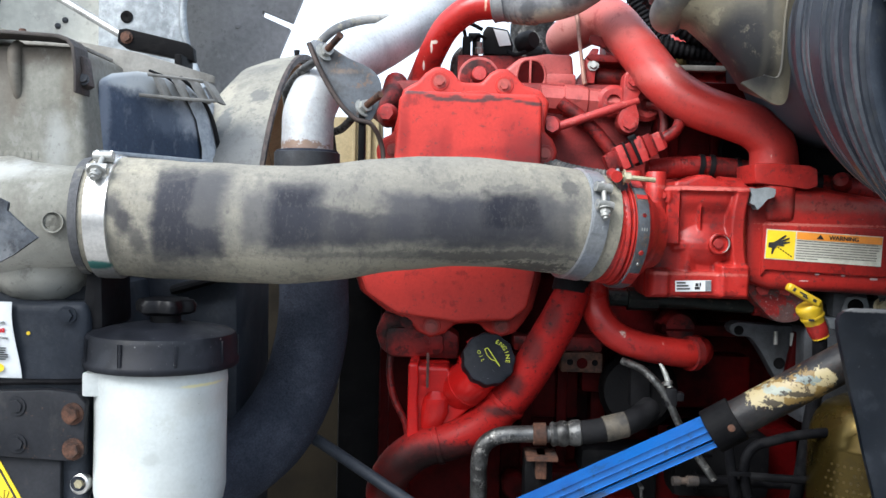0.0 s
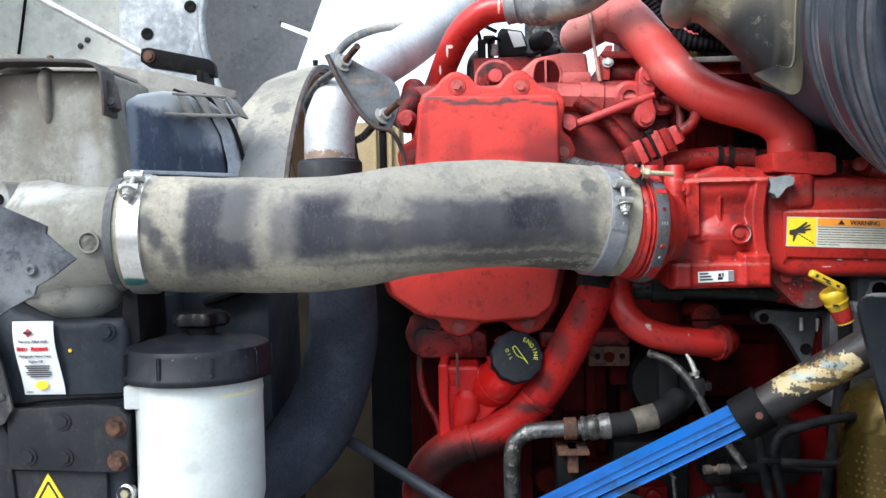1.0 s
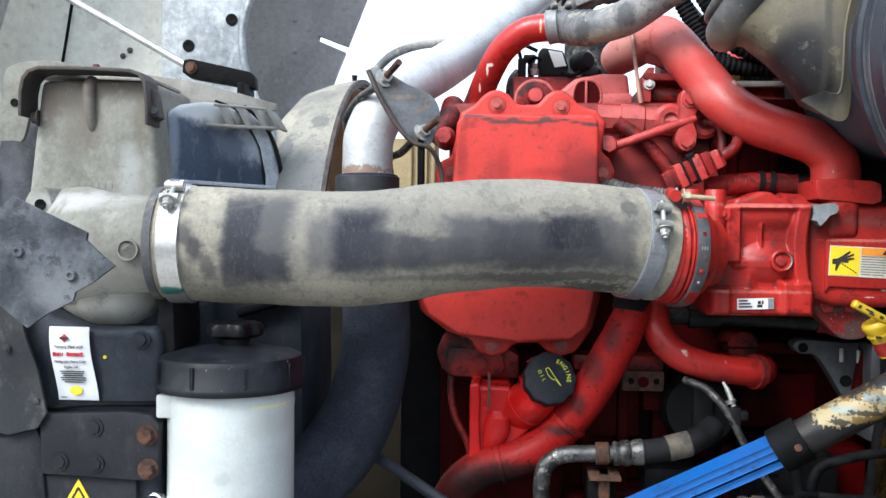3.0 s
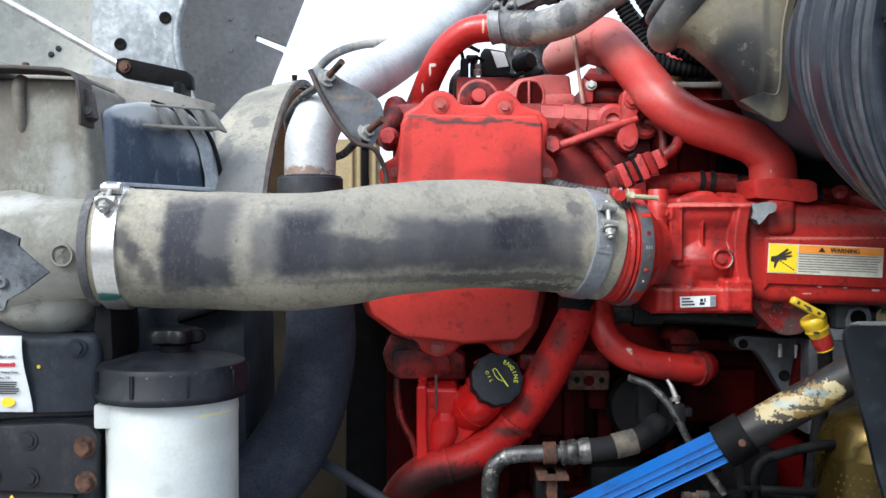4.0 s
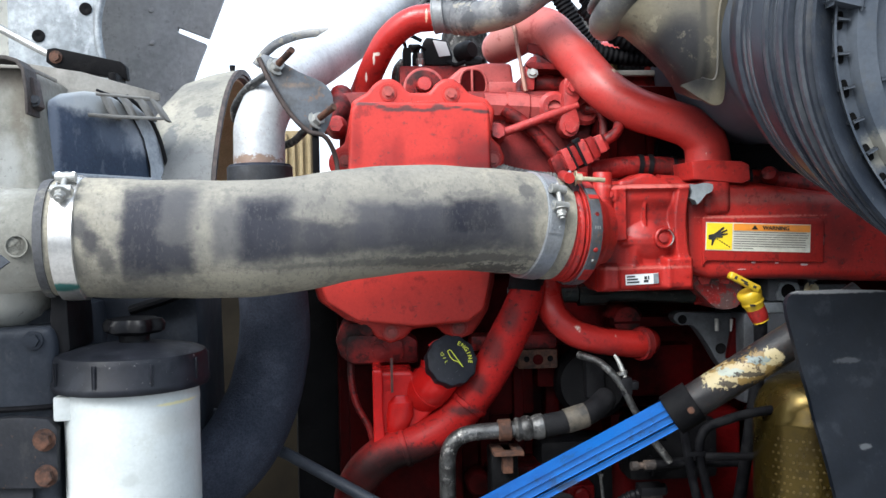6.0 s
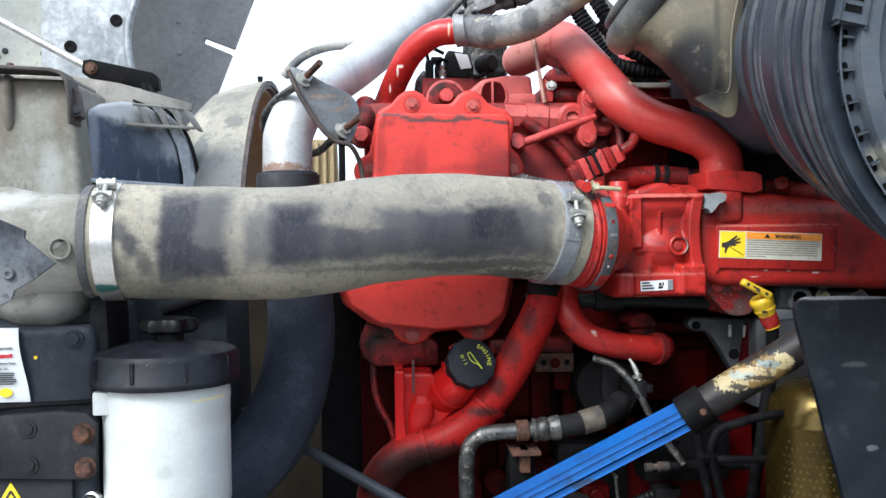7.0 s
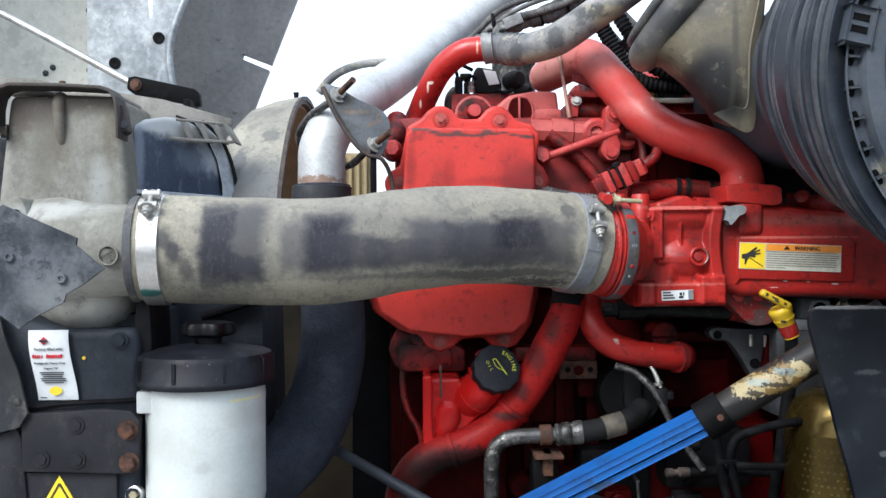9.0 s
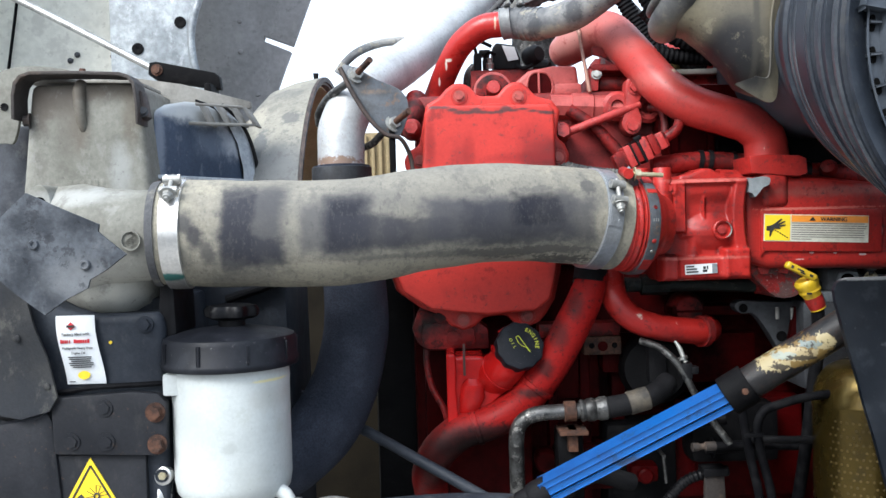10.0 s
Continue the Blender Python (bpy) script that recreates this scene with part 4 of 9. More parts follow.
plate = [(-0.862, 1.70), (-0.862, 2.9), (-0.42, 2.9), (-0.525, 2.46), (-0.59, 2.30), (-0.626, 2.217), (-0.645, 2.16), (-0.652, 2.11), (-0.648, 2.06), (-0.636, 2.01), (-0.60, 1.92), (-0.54, 1.80), (-0.50, 1.70)]
prism(bm, plate, 2.205, 2.225, 0.004)
gplate = part("reinforcing_plate", bm, galv, hood, "scuffed galvanised plate with a curved edge")
bm = B()
tube(bm, [(-0.42, 2.20, 2.9), (-0.525, 2.20, 2.46), (-0.59, 2.20, 2.30), (-0.626, 2.20, 2.217), (-0.645, 2.20, 2.16), (-0.652, 2.20, 2.11), (-0.648, 2.20, 2.06), (-0.636, 2.20, 2.01), (-0.60, 2.20, 1.92)], 0.009, 12)
part("rolled_edge", bm, galv, gplate)
for x, z in ((-0.791, 2.091), (-0.680, 2.155), (-0.735, 2.29), (-0.60, 2.34)):
    part("bolt_hole", lathe(B(), [(0, 0), (0.015, 0), (0.015, 0.004), (0.011, 0.005), (0.0, 0.001)], (x, 2.206, z), (0, -1, 0), 20), black_steel, gplate, "dark round bolt hole")
bm = B()
fender = [(-0.84, 1.6), (-0.84, 3.0), (-0.12, 3.0), (-0.30, 2.54), (-0.398, 2.295), (-0.452, 2.158), (-0.535, 2.190), (-0.538, 2.176), (-0.458, 2.142), (-0.481, 2.086), (-0.56, 1.88), (-0.66, 1.6)]
prism(bm, fender, 2.55, 2.575, 0.003)
fpanel = part("inner_fender", bm, dark_panel, hood, "dark grey dusty inner fender with a slit")
for x, z in ((-0.606, 2.236), (-0.606, 2.146), (-0.55, 2.36), (-0.56, 2.02)):
    part("rivet", lathe(B(), [(0.0075, 0), (0.0065, 0.002), (0.003, 0.003), (0.0, 0.003)], (x, 2.549, z), (0, -1, 0), 14), dark_panel, fpanel)
part("arm", box(B(), (-0.72, 2.22, 1.62), (-0.68, 2.56, 1.70), 0.004), dark_panel, fpanel)
bm = B()
tube(bm, [(-1.07, 2.297, 2.70), (-1.14, 2.297, 2.25), (-1.168, 2.297, 2.08), (-1.19, 2.297, 1.95)], 0.004, 8)
part("seam", bm, black_steel, hood)
for z in (1.98, 2.035, 2.092, 2.25):
    part("rivet", lathe(B(), [(0.009, 0), (0.007, 0.006), (0.0, 0.008)], (-0.888, 2.296, z), (0, -1, 0), 12), rust, hood)
for x, z in ((-0.985, 2.10), (-1.004, 2.085), (-0.86, 2.02)):
    part("fastener", lathe(B(), [(0.008, 0), (0.007, 0.004), (0.003, 0.007), (0.0, 0.007)], (x, 2.298, z), (0, -1, 0), 12), pewter, hood)
bm = B()
prism(bm, [(-1.70, 1.60), (-1.70, 2.9), (-0.96, 2.9), (-1.171, 2.178), (-1.189, 2.118), (-1.23, 2.006), (-1.253, 1.906), (-1.275, 1.78), (-1.33, 1.66)], 2.0, 2.06, 0.012)
part("side_rib", bm, grey_rough, hood, "rough grey fibreglass rib")
bm = B()
tube(bm, [(-1.5, 2.15, 1.60), (-1.25, 2.15, 1.645), (-0.95, 2.2, 1.72)], 0.006, 8)
part("cable", bm, wire_black, hood)
part("rib_arm", box(B(), (-1.64, 2.04, 1.9), (-1.58, 2.32, 2.0), 0.004), grey_rough, hood)
bm = B()
box(bm, (-1.75, 1.995, 0.55), (-0.70, 2.005, 1.55), 0.002)
screen = part("bug_screen", bm, mesh_tan, hood, "tan woven bug screen behind the grille")
part("screen_arm", box(B(), (-1.62, 1.99, 1.40), (-1.5, 2.32, 1.5), 0.004), mesh_tan, hood)
for k in range(11):
    z0 = 0.88 + k * 0.0595
    # A navy strip below each slat carries its shadow as colour.
    for lo, hi, m_, nm, lb in ((-0.008, 0.008, chrome_white, "grille_slat", "bright grille slat"), (-0.024, -0.0085, navy, "slat_shadow_strip", "dark blue strip for the slat's shadowed underside")):
        bm = B()
        prism(bm, [(-1.75, z0 + 0.27 + hi), (-0.75, z0 - 0.25 + hi), (-0.75, z0 - 0.25 + lo), (-1.75, z0 + 0.27 + lo)], 1.975, 1.994, 0.002)
        part(nm, bm, m_, screen, lb)

part("hinge_arm", box(B(), (-1.46, 1.80, 0.92), (-1.38, 2.33, 1.02), 0.006), black_steel, hood)

# hood support rod
rod = thing("hood_strut", (-0.45, 1.45, 1.87), "bright steel hood strut with a black end bracket", "strut")
bm = B()
tube(bm, [(-1.02, 1.60, 2.17), (-0.752, 1.52, 2.032), (-0.507, 1.45, 1.897)], 0.0065, 12)
part("rod", bm, steel, rod, "bright steel rod")
bm = B()
prism(bm, [(-0.512, 1.906), (-0.50, 1.908), (-0.40, 1.886), (-0.392, 1.878), (-0.390, 1.857), (-0.40, 1.858), (-0.50, 1.876), (-0.514, 1.886)], 1.44, 1.46, 0.003)
lug = part("end_bracket", bm, black_steel, rod, "black steel end bracket")
part("foot", box(B(), (-0.409, 1.40, 1.78), (-0.397, 1.46, 1.862), 0.003), black_steel, lug)
part("mount_arm", box(B(), (-0.417, 1.09, 1.765), (-0.398, 1.46, 1.785), 0.002), black_steel, lug)
part("pivot_bolt", bolt(B(), (-0.498, 1.44, 1.893), (0, -1, 0), 0.007, 0.006), rust, lug)

# ---- radiator group ----
cac = thing("charge_air_cooler", (-0.44, 1.05, 1.0), "dusty cast aluminium charge air cooler end tank", "charge air cooler")
bm = B()
prism(bm, [(-0.503, 1.795), (-0.376, 1.795), (-0.369, 1.73), (-0.364, 1.655), (-0.364, 1.525), (-0.38, 1.515), (-0.47, 1.515), (-0.50, 1.54), (-0.518, 1.60), (-0.519, 1.66), (-0.511, 1.73)], 0.985, 1.14, 0.012, segs=3)
body = part("end_tank", bm, cast, cac)
bm = B()
loft(bm, [((-0.495, 1.01, 1.605), (0, 0.05, 0), (0, 0, 0.055)), ((-0.47, 0.985, 1.603), (0, 0.068, 0), (0, 0, 0.070)), ((-0.43, 0.95, 1.606), (0, 0.066, 0), (0, 0, 0.067)),
          ((-0.395, 0.931, 1.610), (0, 0.056, 0), (0, 0, 0.056)), ((-0.36, 0.924, 1.611), (0, 0.0515, 0), (0, 0, 0.0515)), ((-0.30, 0.928, 1.612), (0, 0.050, 0), (0, 0, 0.050))], 32, 2.0)
part("outlet_neck", bm, cast, cac, "rounded cast outlet neck")
bm = B()
loft(bm, [((-0.475, 1.0, 1.575), (0, 0.03, 0), (0, 0, 0.025)), ((-0.455, 0.985, 1.567), (0, 0.055, 0), (0, 0, 0.040)), ((-0.42, 0.975, 1.562), (0, 0.065, 0), (0, 0, 0.048)), ((-0.385, 0.975, 1.562), (0, 0.065, 0), (0, 0, 0.048)), ((-0.358, 0.98, 1.568), (0, 0.055, 0), (0, 0, 0.042)), ((-0.342, 0.99, 1.575), (0, 0.03, 0), (0, 0, 0.028))], 28, 2.0)
part("lower_bulge", bm, cast, cac)
bm = B()
tube(bm, [(-0.445, 0.992, 1.795), (-0.445, 0.983, 1.785), (-0.444, 0.982, 1.762), (-0.443, 0.987, 1.742), (-0.442, 0.993, 1.733)], [0.007, 0.0075, 0.0065, 0.005, 0.003], 14)
part("casting_rib", bm, cast, cac)
bm = B()
prism(bm, rounded([(-0.484, 1.665), (-0.470, 1.672), (-0.460, 1.662), (-0.458, 1.635), (-0.482, 1.628), (-0.490, 1.645)], 3), 0.925, 0.99, 0.004)
ear = part("mounting_ear", bm, cast, cac)
part("ear_hole", lathe(B(), [(0.006, 0), (0.006, 0.002), (0.0, 0.0005)], (-0.470, 0.925, 1.652), (0, -1, 0), 14), black_steel, ear)
part("casting_ring", lathe(B(), [(0.0108, 0), (0.0108, 0.0024), (0.0092, 0.0024), (0.0092, 0)], (-0.3505, 0.8735, 1.606), (0.02, -1, 0), 24), cast, cac)
part("casting_ring", lathe(B(), [(0.010, 0), (0.010, 0.003), (0.008, 0.003), (0.008, 0)], (-0.45, 0.905, 1.556), (-0.1, -0.8, -0.6), 20), cast, cac)
for k in range(6):
    bm = B()
    box(bm, (-0.463 + k * 0.0078, 0.9846, 1.6715), (-0.4578 + k * 0.0078, 0.988, 1.6800), 0.0004)
    part("raised_mark", bm, cast, cac)
bm = B()
prism(bm, [(-0.592, 1.25), (-0.597, 1.66), (-0.595, 1.700), (-0.584, 1.737), (-0.564, 1.755), (-0.510, 1.752), (-0.510, 1.25)], 1.04, 1.16, 0.006)
core = part("cooler_core", bm, core_side, cac, "dusty bluish grey cooler core side")
for k in range(20):
    part("fin", box(B(), (-0.6005, 1.036, 1.52 + k * 0.0090), (-0.586, 1.05, 1.5262 + k * 0.0090), 0.0012), core_side, core)
bm = B()
box(bm, (-0.53, 0.95, 0.97), (-0.33, 1.14, 1.54), 0.012)
part("lower_tank", bm, black_dusty, cac)

frame_top = thing("radiator_top_bracket", (-0.45, 1.05, 1.795), "dusty grey sheet metal bracket across the radiator top", "bracket")
bm = B()
prism(bm, [(-0.515, 1.8035), (-0.50, 1.806), (-0.384, 1.801), (-0.384, 1.797), (-0.50, 1.802), (-0.515, 1.800)], 1.009, 1.10, 0.001)
top_plate = part("top_plate", bm, sheet, frame_top)
bm = B()
prism(bm, [(-0.425, 1.819), (-0.36, 1.812), (-0.281, 1.794), (-0.281, 1.785), (-0.31, 1.782), (-0.345, 1.786), (-0.378, 1.775), (-0.392, 1.775), (-0.425, 1.79)], 1.085, 1.092, 0.001)
for v in bm.verts:
    v.co.y += 0.7 * max(0, v.co.x + 0.40)
part("sloping_sheet", bm, sheet, frame_top, "dusty beige sloping sheet")
bm = B()
prism(bm, [(-0.5185, 1.752), (-0.5180, 1.780), (-0.5150, 1.795), (-0.508, 1.8035), (-0.495, 1.8075), (-0.440, 1.8065), (-0.390, 1.8035), (-0.379, 1.8000), (-0.3720, 1.791), (-0.3695, 1.765), (-0.3695, 1.742), (-0.3725, 1.742), (-0.3728, 1.765), (-0.3755, 1.788), (-0.381, 1.7960), (-0.391, 1.7992), (-0.440, 1.8022), (-0.495, 1.8032), (-0.505, 1.8000), (-0.5110, 1.7925), (-0.5140, 1.779), (-0.5145, 1.752)], 0.964, 1.00, 0.0012)
part("front_lip", bm, lip_brown, frame_top, "dark worn front lip")
bm = B()
prism(bm, rounded([(-0.455, 1.8145), (-0.485, 1.8195), (-0.511, 1.8205), (-0.531, 1.8175), (-0.545, 1.811), (-0.549, 1.795), (-0.553, 1.768), (-0.568, 1.731), (-0.566, 1.727), (-0.537, 1.728), (-0.525, 1.730), (-0.5165, 1.763), (-0.5145, 1.794), (-0.505, 1.806), (-0.455, 1.806)], 3), 1.002, 1.008, 0.001)
tab = part("side_tab", bm, cast, frame_top, "bent dusty side tab with a hole")
shift(tab, (-0.009, 0, 0))
part("tab_hole", lathe(B(), [(0.0048, 0), (0.0048, 0.0012), (0.0, 0.0003)], (-0.535, 1.002, 1.772), (0, -1, 0), 14), black_steel, tab)
bm = B()
bolt(bm, (-0.455, 1.02, 1.807), (0, 0, 1), 0.008, 0.007, True, 0.011)
part("bolt", bm, rust, frame_top, "rusty bolt")
bm = B()
bolt(bm, (-0.505, 0.985, 1.752), (-1, -0.2, 0), 0.0065, 0.008)
part("bolt", bm, lip_brown, frame_top)
bm = B()
prism(bm, [(-0.376, 1.785), (-0.368, 1.783), (-0.365, 1.762), (-0.363, 1.752), (-0.370, 1.748), (-0.375, 1.755)], 0.978, 1.0, 0.003)
side_lug = part("side_lug", bm, brown_edge, frame_top)
bm = B()
bolt(bm, (-0.368, 0.978, 1.758), (0.3, -1, 0.2), 0.0045, 0.004)
part("bolt", bm, pewter, side_lug)

def upper_half(bm):
    """Cuts a ring off below its middle."""
    bmesh.ops.delete(bm, geom=[v for v in bm.verts if v.co.z < 1.555], context="VERTS")
    return bm


shroud = thing("fan_shroud", (-0.27, 1.5, 1.0), "dusty tan fan shroud ring behind the radiator", "fan shroud")
bm = B()
lathe(bm, [(0.398, 0.0), (0.405, 0.003), (0.404, 0.014), (0.398, 0.045), (0.386, 0.080), (0.362, 0.105), (0.33, 0.130), (0.32, 0.130), (0.355, 0.10), (0.384, 0.070), (0.394, 0.04), (0.394, 0.0), (0.398, 0.0)], (-0.214, 1.5, 1.47), (-1, 0, 0), 96)
part("ring", upper_half(bm), tan, shroud)
part("rim_edge", upper_half(lathe(B(), [(0.3985, -0.003), (0.4065, -0.003), (0.4065, 0.002), (0.3985, 0.002), (0.3985, -0.003)], (-0.214, 1.5, 1.47), (-1, 0, 0), 96)), brown_edge, shroud, "dark worn rim edge")
bm = B()
lathe(bm, [(0.392, 0.006), (0.388, 0.06), (0.35, 0.105), (0.32, 0.135), (0.315, 0.135), (0.346, 0.105), (0.384, 0.055), (0.389, 0.006), (0.392, 0.006)], (-0.216, 1.5, 1.47), (-1, 0, 0), 96)
part("liner", upper_half(bm), ochre_mid, shroud, "ochre dusty shroud inside")
bm = B()
lathe(bm, [(0.25, 0.112), (0.345, 0.112), (0.345, 0.117), (0.25, 0.117), (0.25, 0.112)], (-0.216, 1.5, 1.47), (-1, 0, 0), 72)
part("throat_ring", upper_half(bm), ochre_mid, shroud, "ochre dusty throat ring")
bm = B()
prism(bm, [(-0.36, 1.60), (-0.36, 1.822), (-0.128, 1.822), (-0.122, 1.60)], 1.86, 1.90, 0.006)
fp = part("far_panel", bm, ochre, shroud, "ochre dusty far side panel")
for k in range(4):
    part("panel_flute", box(B(), (-0.188 + k * 0.016, 1.852, 1.62), (-0.181 + k * 0.016, 1.862, 1.815), 0.002), ochre, fp)
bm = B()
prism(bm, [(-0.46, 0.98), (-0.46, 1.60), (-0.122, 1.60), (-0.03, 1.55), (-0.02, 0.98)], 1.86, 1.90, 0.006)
part("lower_far_panel", bm, ochre_shaded, shroud, "lower side panel in ochre darkened for shade")

rad = thing("radiator", (-0.36, 1.3, 1.0), "blue-black plastic radiator side tank, paler along its top", "radiator")


def sweep_back(bm, x0=-0.371, k=1.85):
    """The tank front runs back as it goes along."""
    for v in bm.verts:
        v.co.y += k * max(0, v.co.x - x0)
    return bm


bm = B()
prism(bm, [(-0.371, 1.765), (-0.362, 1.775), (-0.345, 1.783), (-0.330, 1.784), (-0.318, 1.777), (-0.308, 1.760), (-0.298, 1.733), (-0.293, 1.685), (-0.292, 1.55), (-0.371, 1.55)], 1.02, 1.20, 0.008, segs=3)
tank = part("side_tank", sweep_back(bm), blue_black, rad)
bm = B()
prism(bm, [(-0.40, 1.60), (-0.30, 1.61), (-0.25, 1.59), (-0.224, 1.54), (-0.220, 1.20), (-0.30, 0.97), (-0.40, 0.97)], 1.082, 1.26, 0.008)
part("lower_tank", bm, black_dusty, rad)
bm = B()
tube(bm, [(-0.335, 1.020, 1.786), (-0.318, 1.018, 1.779), (-0.307, 1.018, 1.760), (-0.297, 1.018, 1.733), (-0.292, 1.018, 1.685)], 0.0016, 10)
part("edge_rib", sweep_back(bm), black_plastic, tank)
bm = B()
prism(bm, [(-0.320, 1.782), (-0.312, 1.780), (-0.298, 1.765), (-0.288, 1.738), (-0.280, 1.688), (-0.280, 1.66), (-0.2925, 1.66), (-0.293, 1.70), (-0.298, 1.735), (-0.307, 1.762)], 1.014, 1.05, 0.003)
part("pale_flange", sweep_back(bm), pale_rib, tank, "bleached pale plastic flange")
bm = B()
tube(bm, [(-0.312, 1.02, 1.786), (-0.296, 1.02, 1.767), (-0.285, 1.02, 1.738), (-0.277, 1.02, 1.69)], 0.002, 10)
part("edge_rib", sweep_back(bm), black_plastic, tank)
bm = B()
box(bm, (-0.371, 1.010, 1.681), (-0.272, 1.03, 1.686), 0.002)
part("ledge", sweep_back(bm), pale_rib, tank)
bm = B()
tube(bm, [(-0.3367, 1.004, 1.7530), (-0.3087, 1.004, 1.7558), (-0.2756, 1.004, 1.7600)], 0.0022, 10)
tube(bm, [(-0.3305, 1.004, 1.7784), (-0.3087, 1.004, 1.7807), (-0.2864, 1.004, 1.7829)], 0.0018, 10)
part("rib_ledge", sweep_back(bm, k=1.6), sheet, tank, "dusty horizontal rib")
for a, b in (((-0.3278, 1.7779), (-0.3194, 1.7542)), ((-0.3128, 1.7797), (-0.3037, 1.7568)), ((-0.2994, 1.7817), (-0.2890, 1.7585)), ((-0.2872, 1.7827), (-0.2756, 1.7600))):
    bm = B()
    prism(bm, [(a[0], a[1]), (a[0] + 0.0035, a[1] + 0.001), (b[0] + 0.0035, b[1]), (b[0], b[1] - 0.001)], 1.004, 1.04, 0.0008)
    part("rib", sweep_back(bm, k=1.6), sheet, tank)
bm = B()
tube(bm, [(-0.30, 1.078, 1.525), (-0.25, 1.076, 1.540), (-0.228, 1.076, 1.548)], 0.006, 10, squash=2)
part("rib", bm, black_plastic, tank)
bm = B()
tube(bm, [(-0.27, 1.19, 1.402), (-0.139, 1.122, 1.343), (-0.117, 1.11, 1.334), (0.030, 1.03, 1.268), (0.055, 1.015, 1.252)], 0.0072, 14)
stay = solo("stay_rod", bm, black_dusty, "dark steel stay rod between radiator and engine", "stay rod")
part("rod_end", lathe(B(), [(0.0, -0.012), (0.012, -0.012), (0.0135, -0.008), (0.0135, 0.008), (0.012, 0.012), (0.0, 0.012)], (0.058, 1.013, 1.250), (0.3, -1, 0), 18), dull_steel, stay)

# black box with the oil sticker
ebox = thing("black_side_panel", (-0.39, 0.93, 1.2), "black plastic side panel below the charge air cooler", "panel")
bm = B()
prism(bm, [(-0.490, 1.575), (-0.465, 1.545), (-0.44, 1.532), (-0.41, 1.524), (-0.36, 1.524), (-0.331, 1.526), (-0.327, 1.51), (-0.328, 1.44), (-0.33, 1.20), (-0.445, 1.20), (-0.452, 1.43), (-0.462, 1.455), (-0.475, 1.50)], 0.902, 0.99, 0.010, segs=3)
part("shell", bm, black_dusty, ebox)
bm = B()
bolt(bm, (-0.348, 0.901, 1.513), (0, -1, 0), 0.0066, 0.005)
part("bolt", bm, black_dusty, ebox)
bm = B()
prism(bm, [(-0.336, 1.53), (-0.330, 1.60), (-0.320, 1.60), (-0.316, 1.50), (-0.328, 1.495)], 0.91, 0.99, 0.004)
part("corner_rib", bm, black_plastic, ebox)
bm = B()
lathe(bm, [(0.0019, 0), (0.0019, 0.001), (0, 0.001)], (-0.387, 0.901, 1.494), (0, -1, 0), 10)
part("paint_spot", bm, yellow, ebox)
bm = B()
tube(bm, [(-0.45, 0.897, 1.440), (-0.40, 0.893, 1.446), (-0.34, 0.893, 1.448), (-0.32, 0.90, 1.449)], 0.003, 8)
part("edge_wire", bm, wire_black, ebox)

label = thing("oil_sticker", (-0.43, 0.88, 1.43), "white paper oil sticker curling on the black panel", "sticker")


def strip(bm, x0, x1, z1, z0, y, sway):
    rows = []
    for k in range(17):
        f = k / 16
        dx = sway * (0.5 - 0.5 * math.cos(math.pi * f))
        dy = 0.004 * math.sin(math.pi * f)
        rows.append([bm.verts.new((x + dx, y - dy + o, z1 + (z0 - z1) * f)) for o in (0, 0.0008) for x in (x0, x1)])
    for a, b in zip(rows, rows[1:]):
        for i, j in ((0, 1), (1, 3), (3, 2), (2, 0)):
            bm.faces.new((a[i], a[j], b[j], b[i]))
    bm.faces.new((rows[0][0], rows[0][1], rows[0][3], rows[0][2]))
    bm.faces.new((rows[-1][0], rows[-1][1], rows[-1][3], rows[-1][2]))
    return bm


part("sheet", strip(B(), -0.4585, -0.4155, 1.5035, 1.4275, 0.8825, 0.0105), paper, label)
bm = B()
prism(bm, [(-0.441, 1.4965), (-0.4365, 1.492), (-0.441, 1.4875), (-0.4455, 1.492)], 0.8790, 0.8798, 0)
part("emblem", bm, red_ink, label)
bm = B()
box(bm, (-0.4455, 0.8782, 1.4908), (-0.4365, 0.8788, 1.4932), 0)
part("emblem", bm, ink, label)
for k, w in enumerate((0.0020, 0.0018, 0.0018, 0.0009, 0.0009, 0, 0.0024, 0.0024, 0.0023, 0.0020, 0.0018, 0.0018, 0.0024)):
    x0 = -0.4525 + 0.00248 * k
    if w:
        part("printed_bar", box(B(), (x0, 0.8775, 1.4735), (x0 + w, 0.8782, 1.4770 + (0.0006 if k in (0, 6, 12) else 0)), 0), red_ink, label)
for dx in (0.0, 0.0002, 0.0004):
    words("Factory filled with", 0.0042, Matrix.Translation((-0.4357 + dx, 0.8782 - dx, 1.4820)), ink, label)
    words("Multigrade Heavy Duty", 0.0036, Matrix.Translation((-0.4337 + dx, 0.8772 - dx, 1.4670)), ink, label)
    words("Engine Oil", 0.0036, Matrix.Translation((-0.4327 + dx, 0.8770 - dx, 1.4615)), ink, label)
for k in range(6):
    bm = B()
    w = (0.026, 0.024, 0.021, 0.027, 0.026, 0.020)[k]
    box(bm, (-0.4315 - w / 2 + k * 0.0005, 0.8772, 1.4575 - k * 0.0022), (-0.4315 + w / 2 + k * 0.0005, 0.8778, 1.4585 - k * 0.0022), 0)
    part("printed_bar", bm, ink, label)
bm = B()
prism(bm, rounded([(-0.4335, 1.4405), (-0.428, 1.4425), (-0.4225, 1.4405), (-0.4215, 1.4365), (-0.4255, 1.4335), (-0.4305, 1.4335), (-0.4345, 1.4365)], 3), 0.8792, 0.8800, 0)
part("emblem", bm, yellow, label)
bm = B()
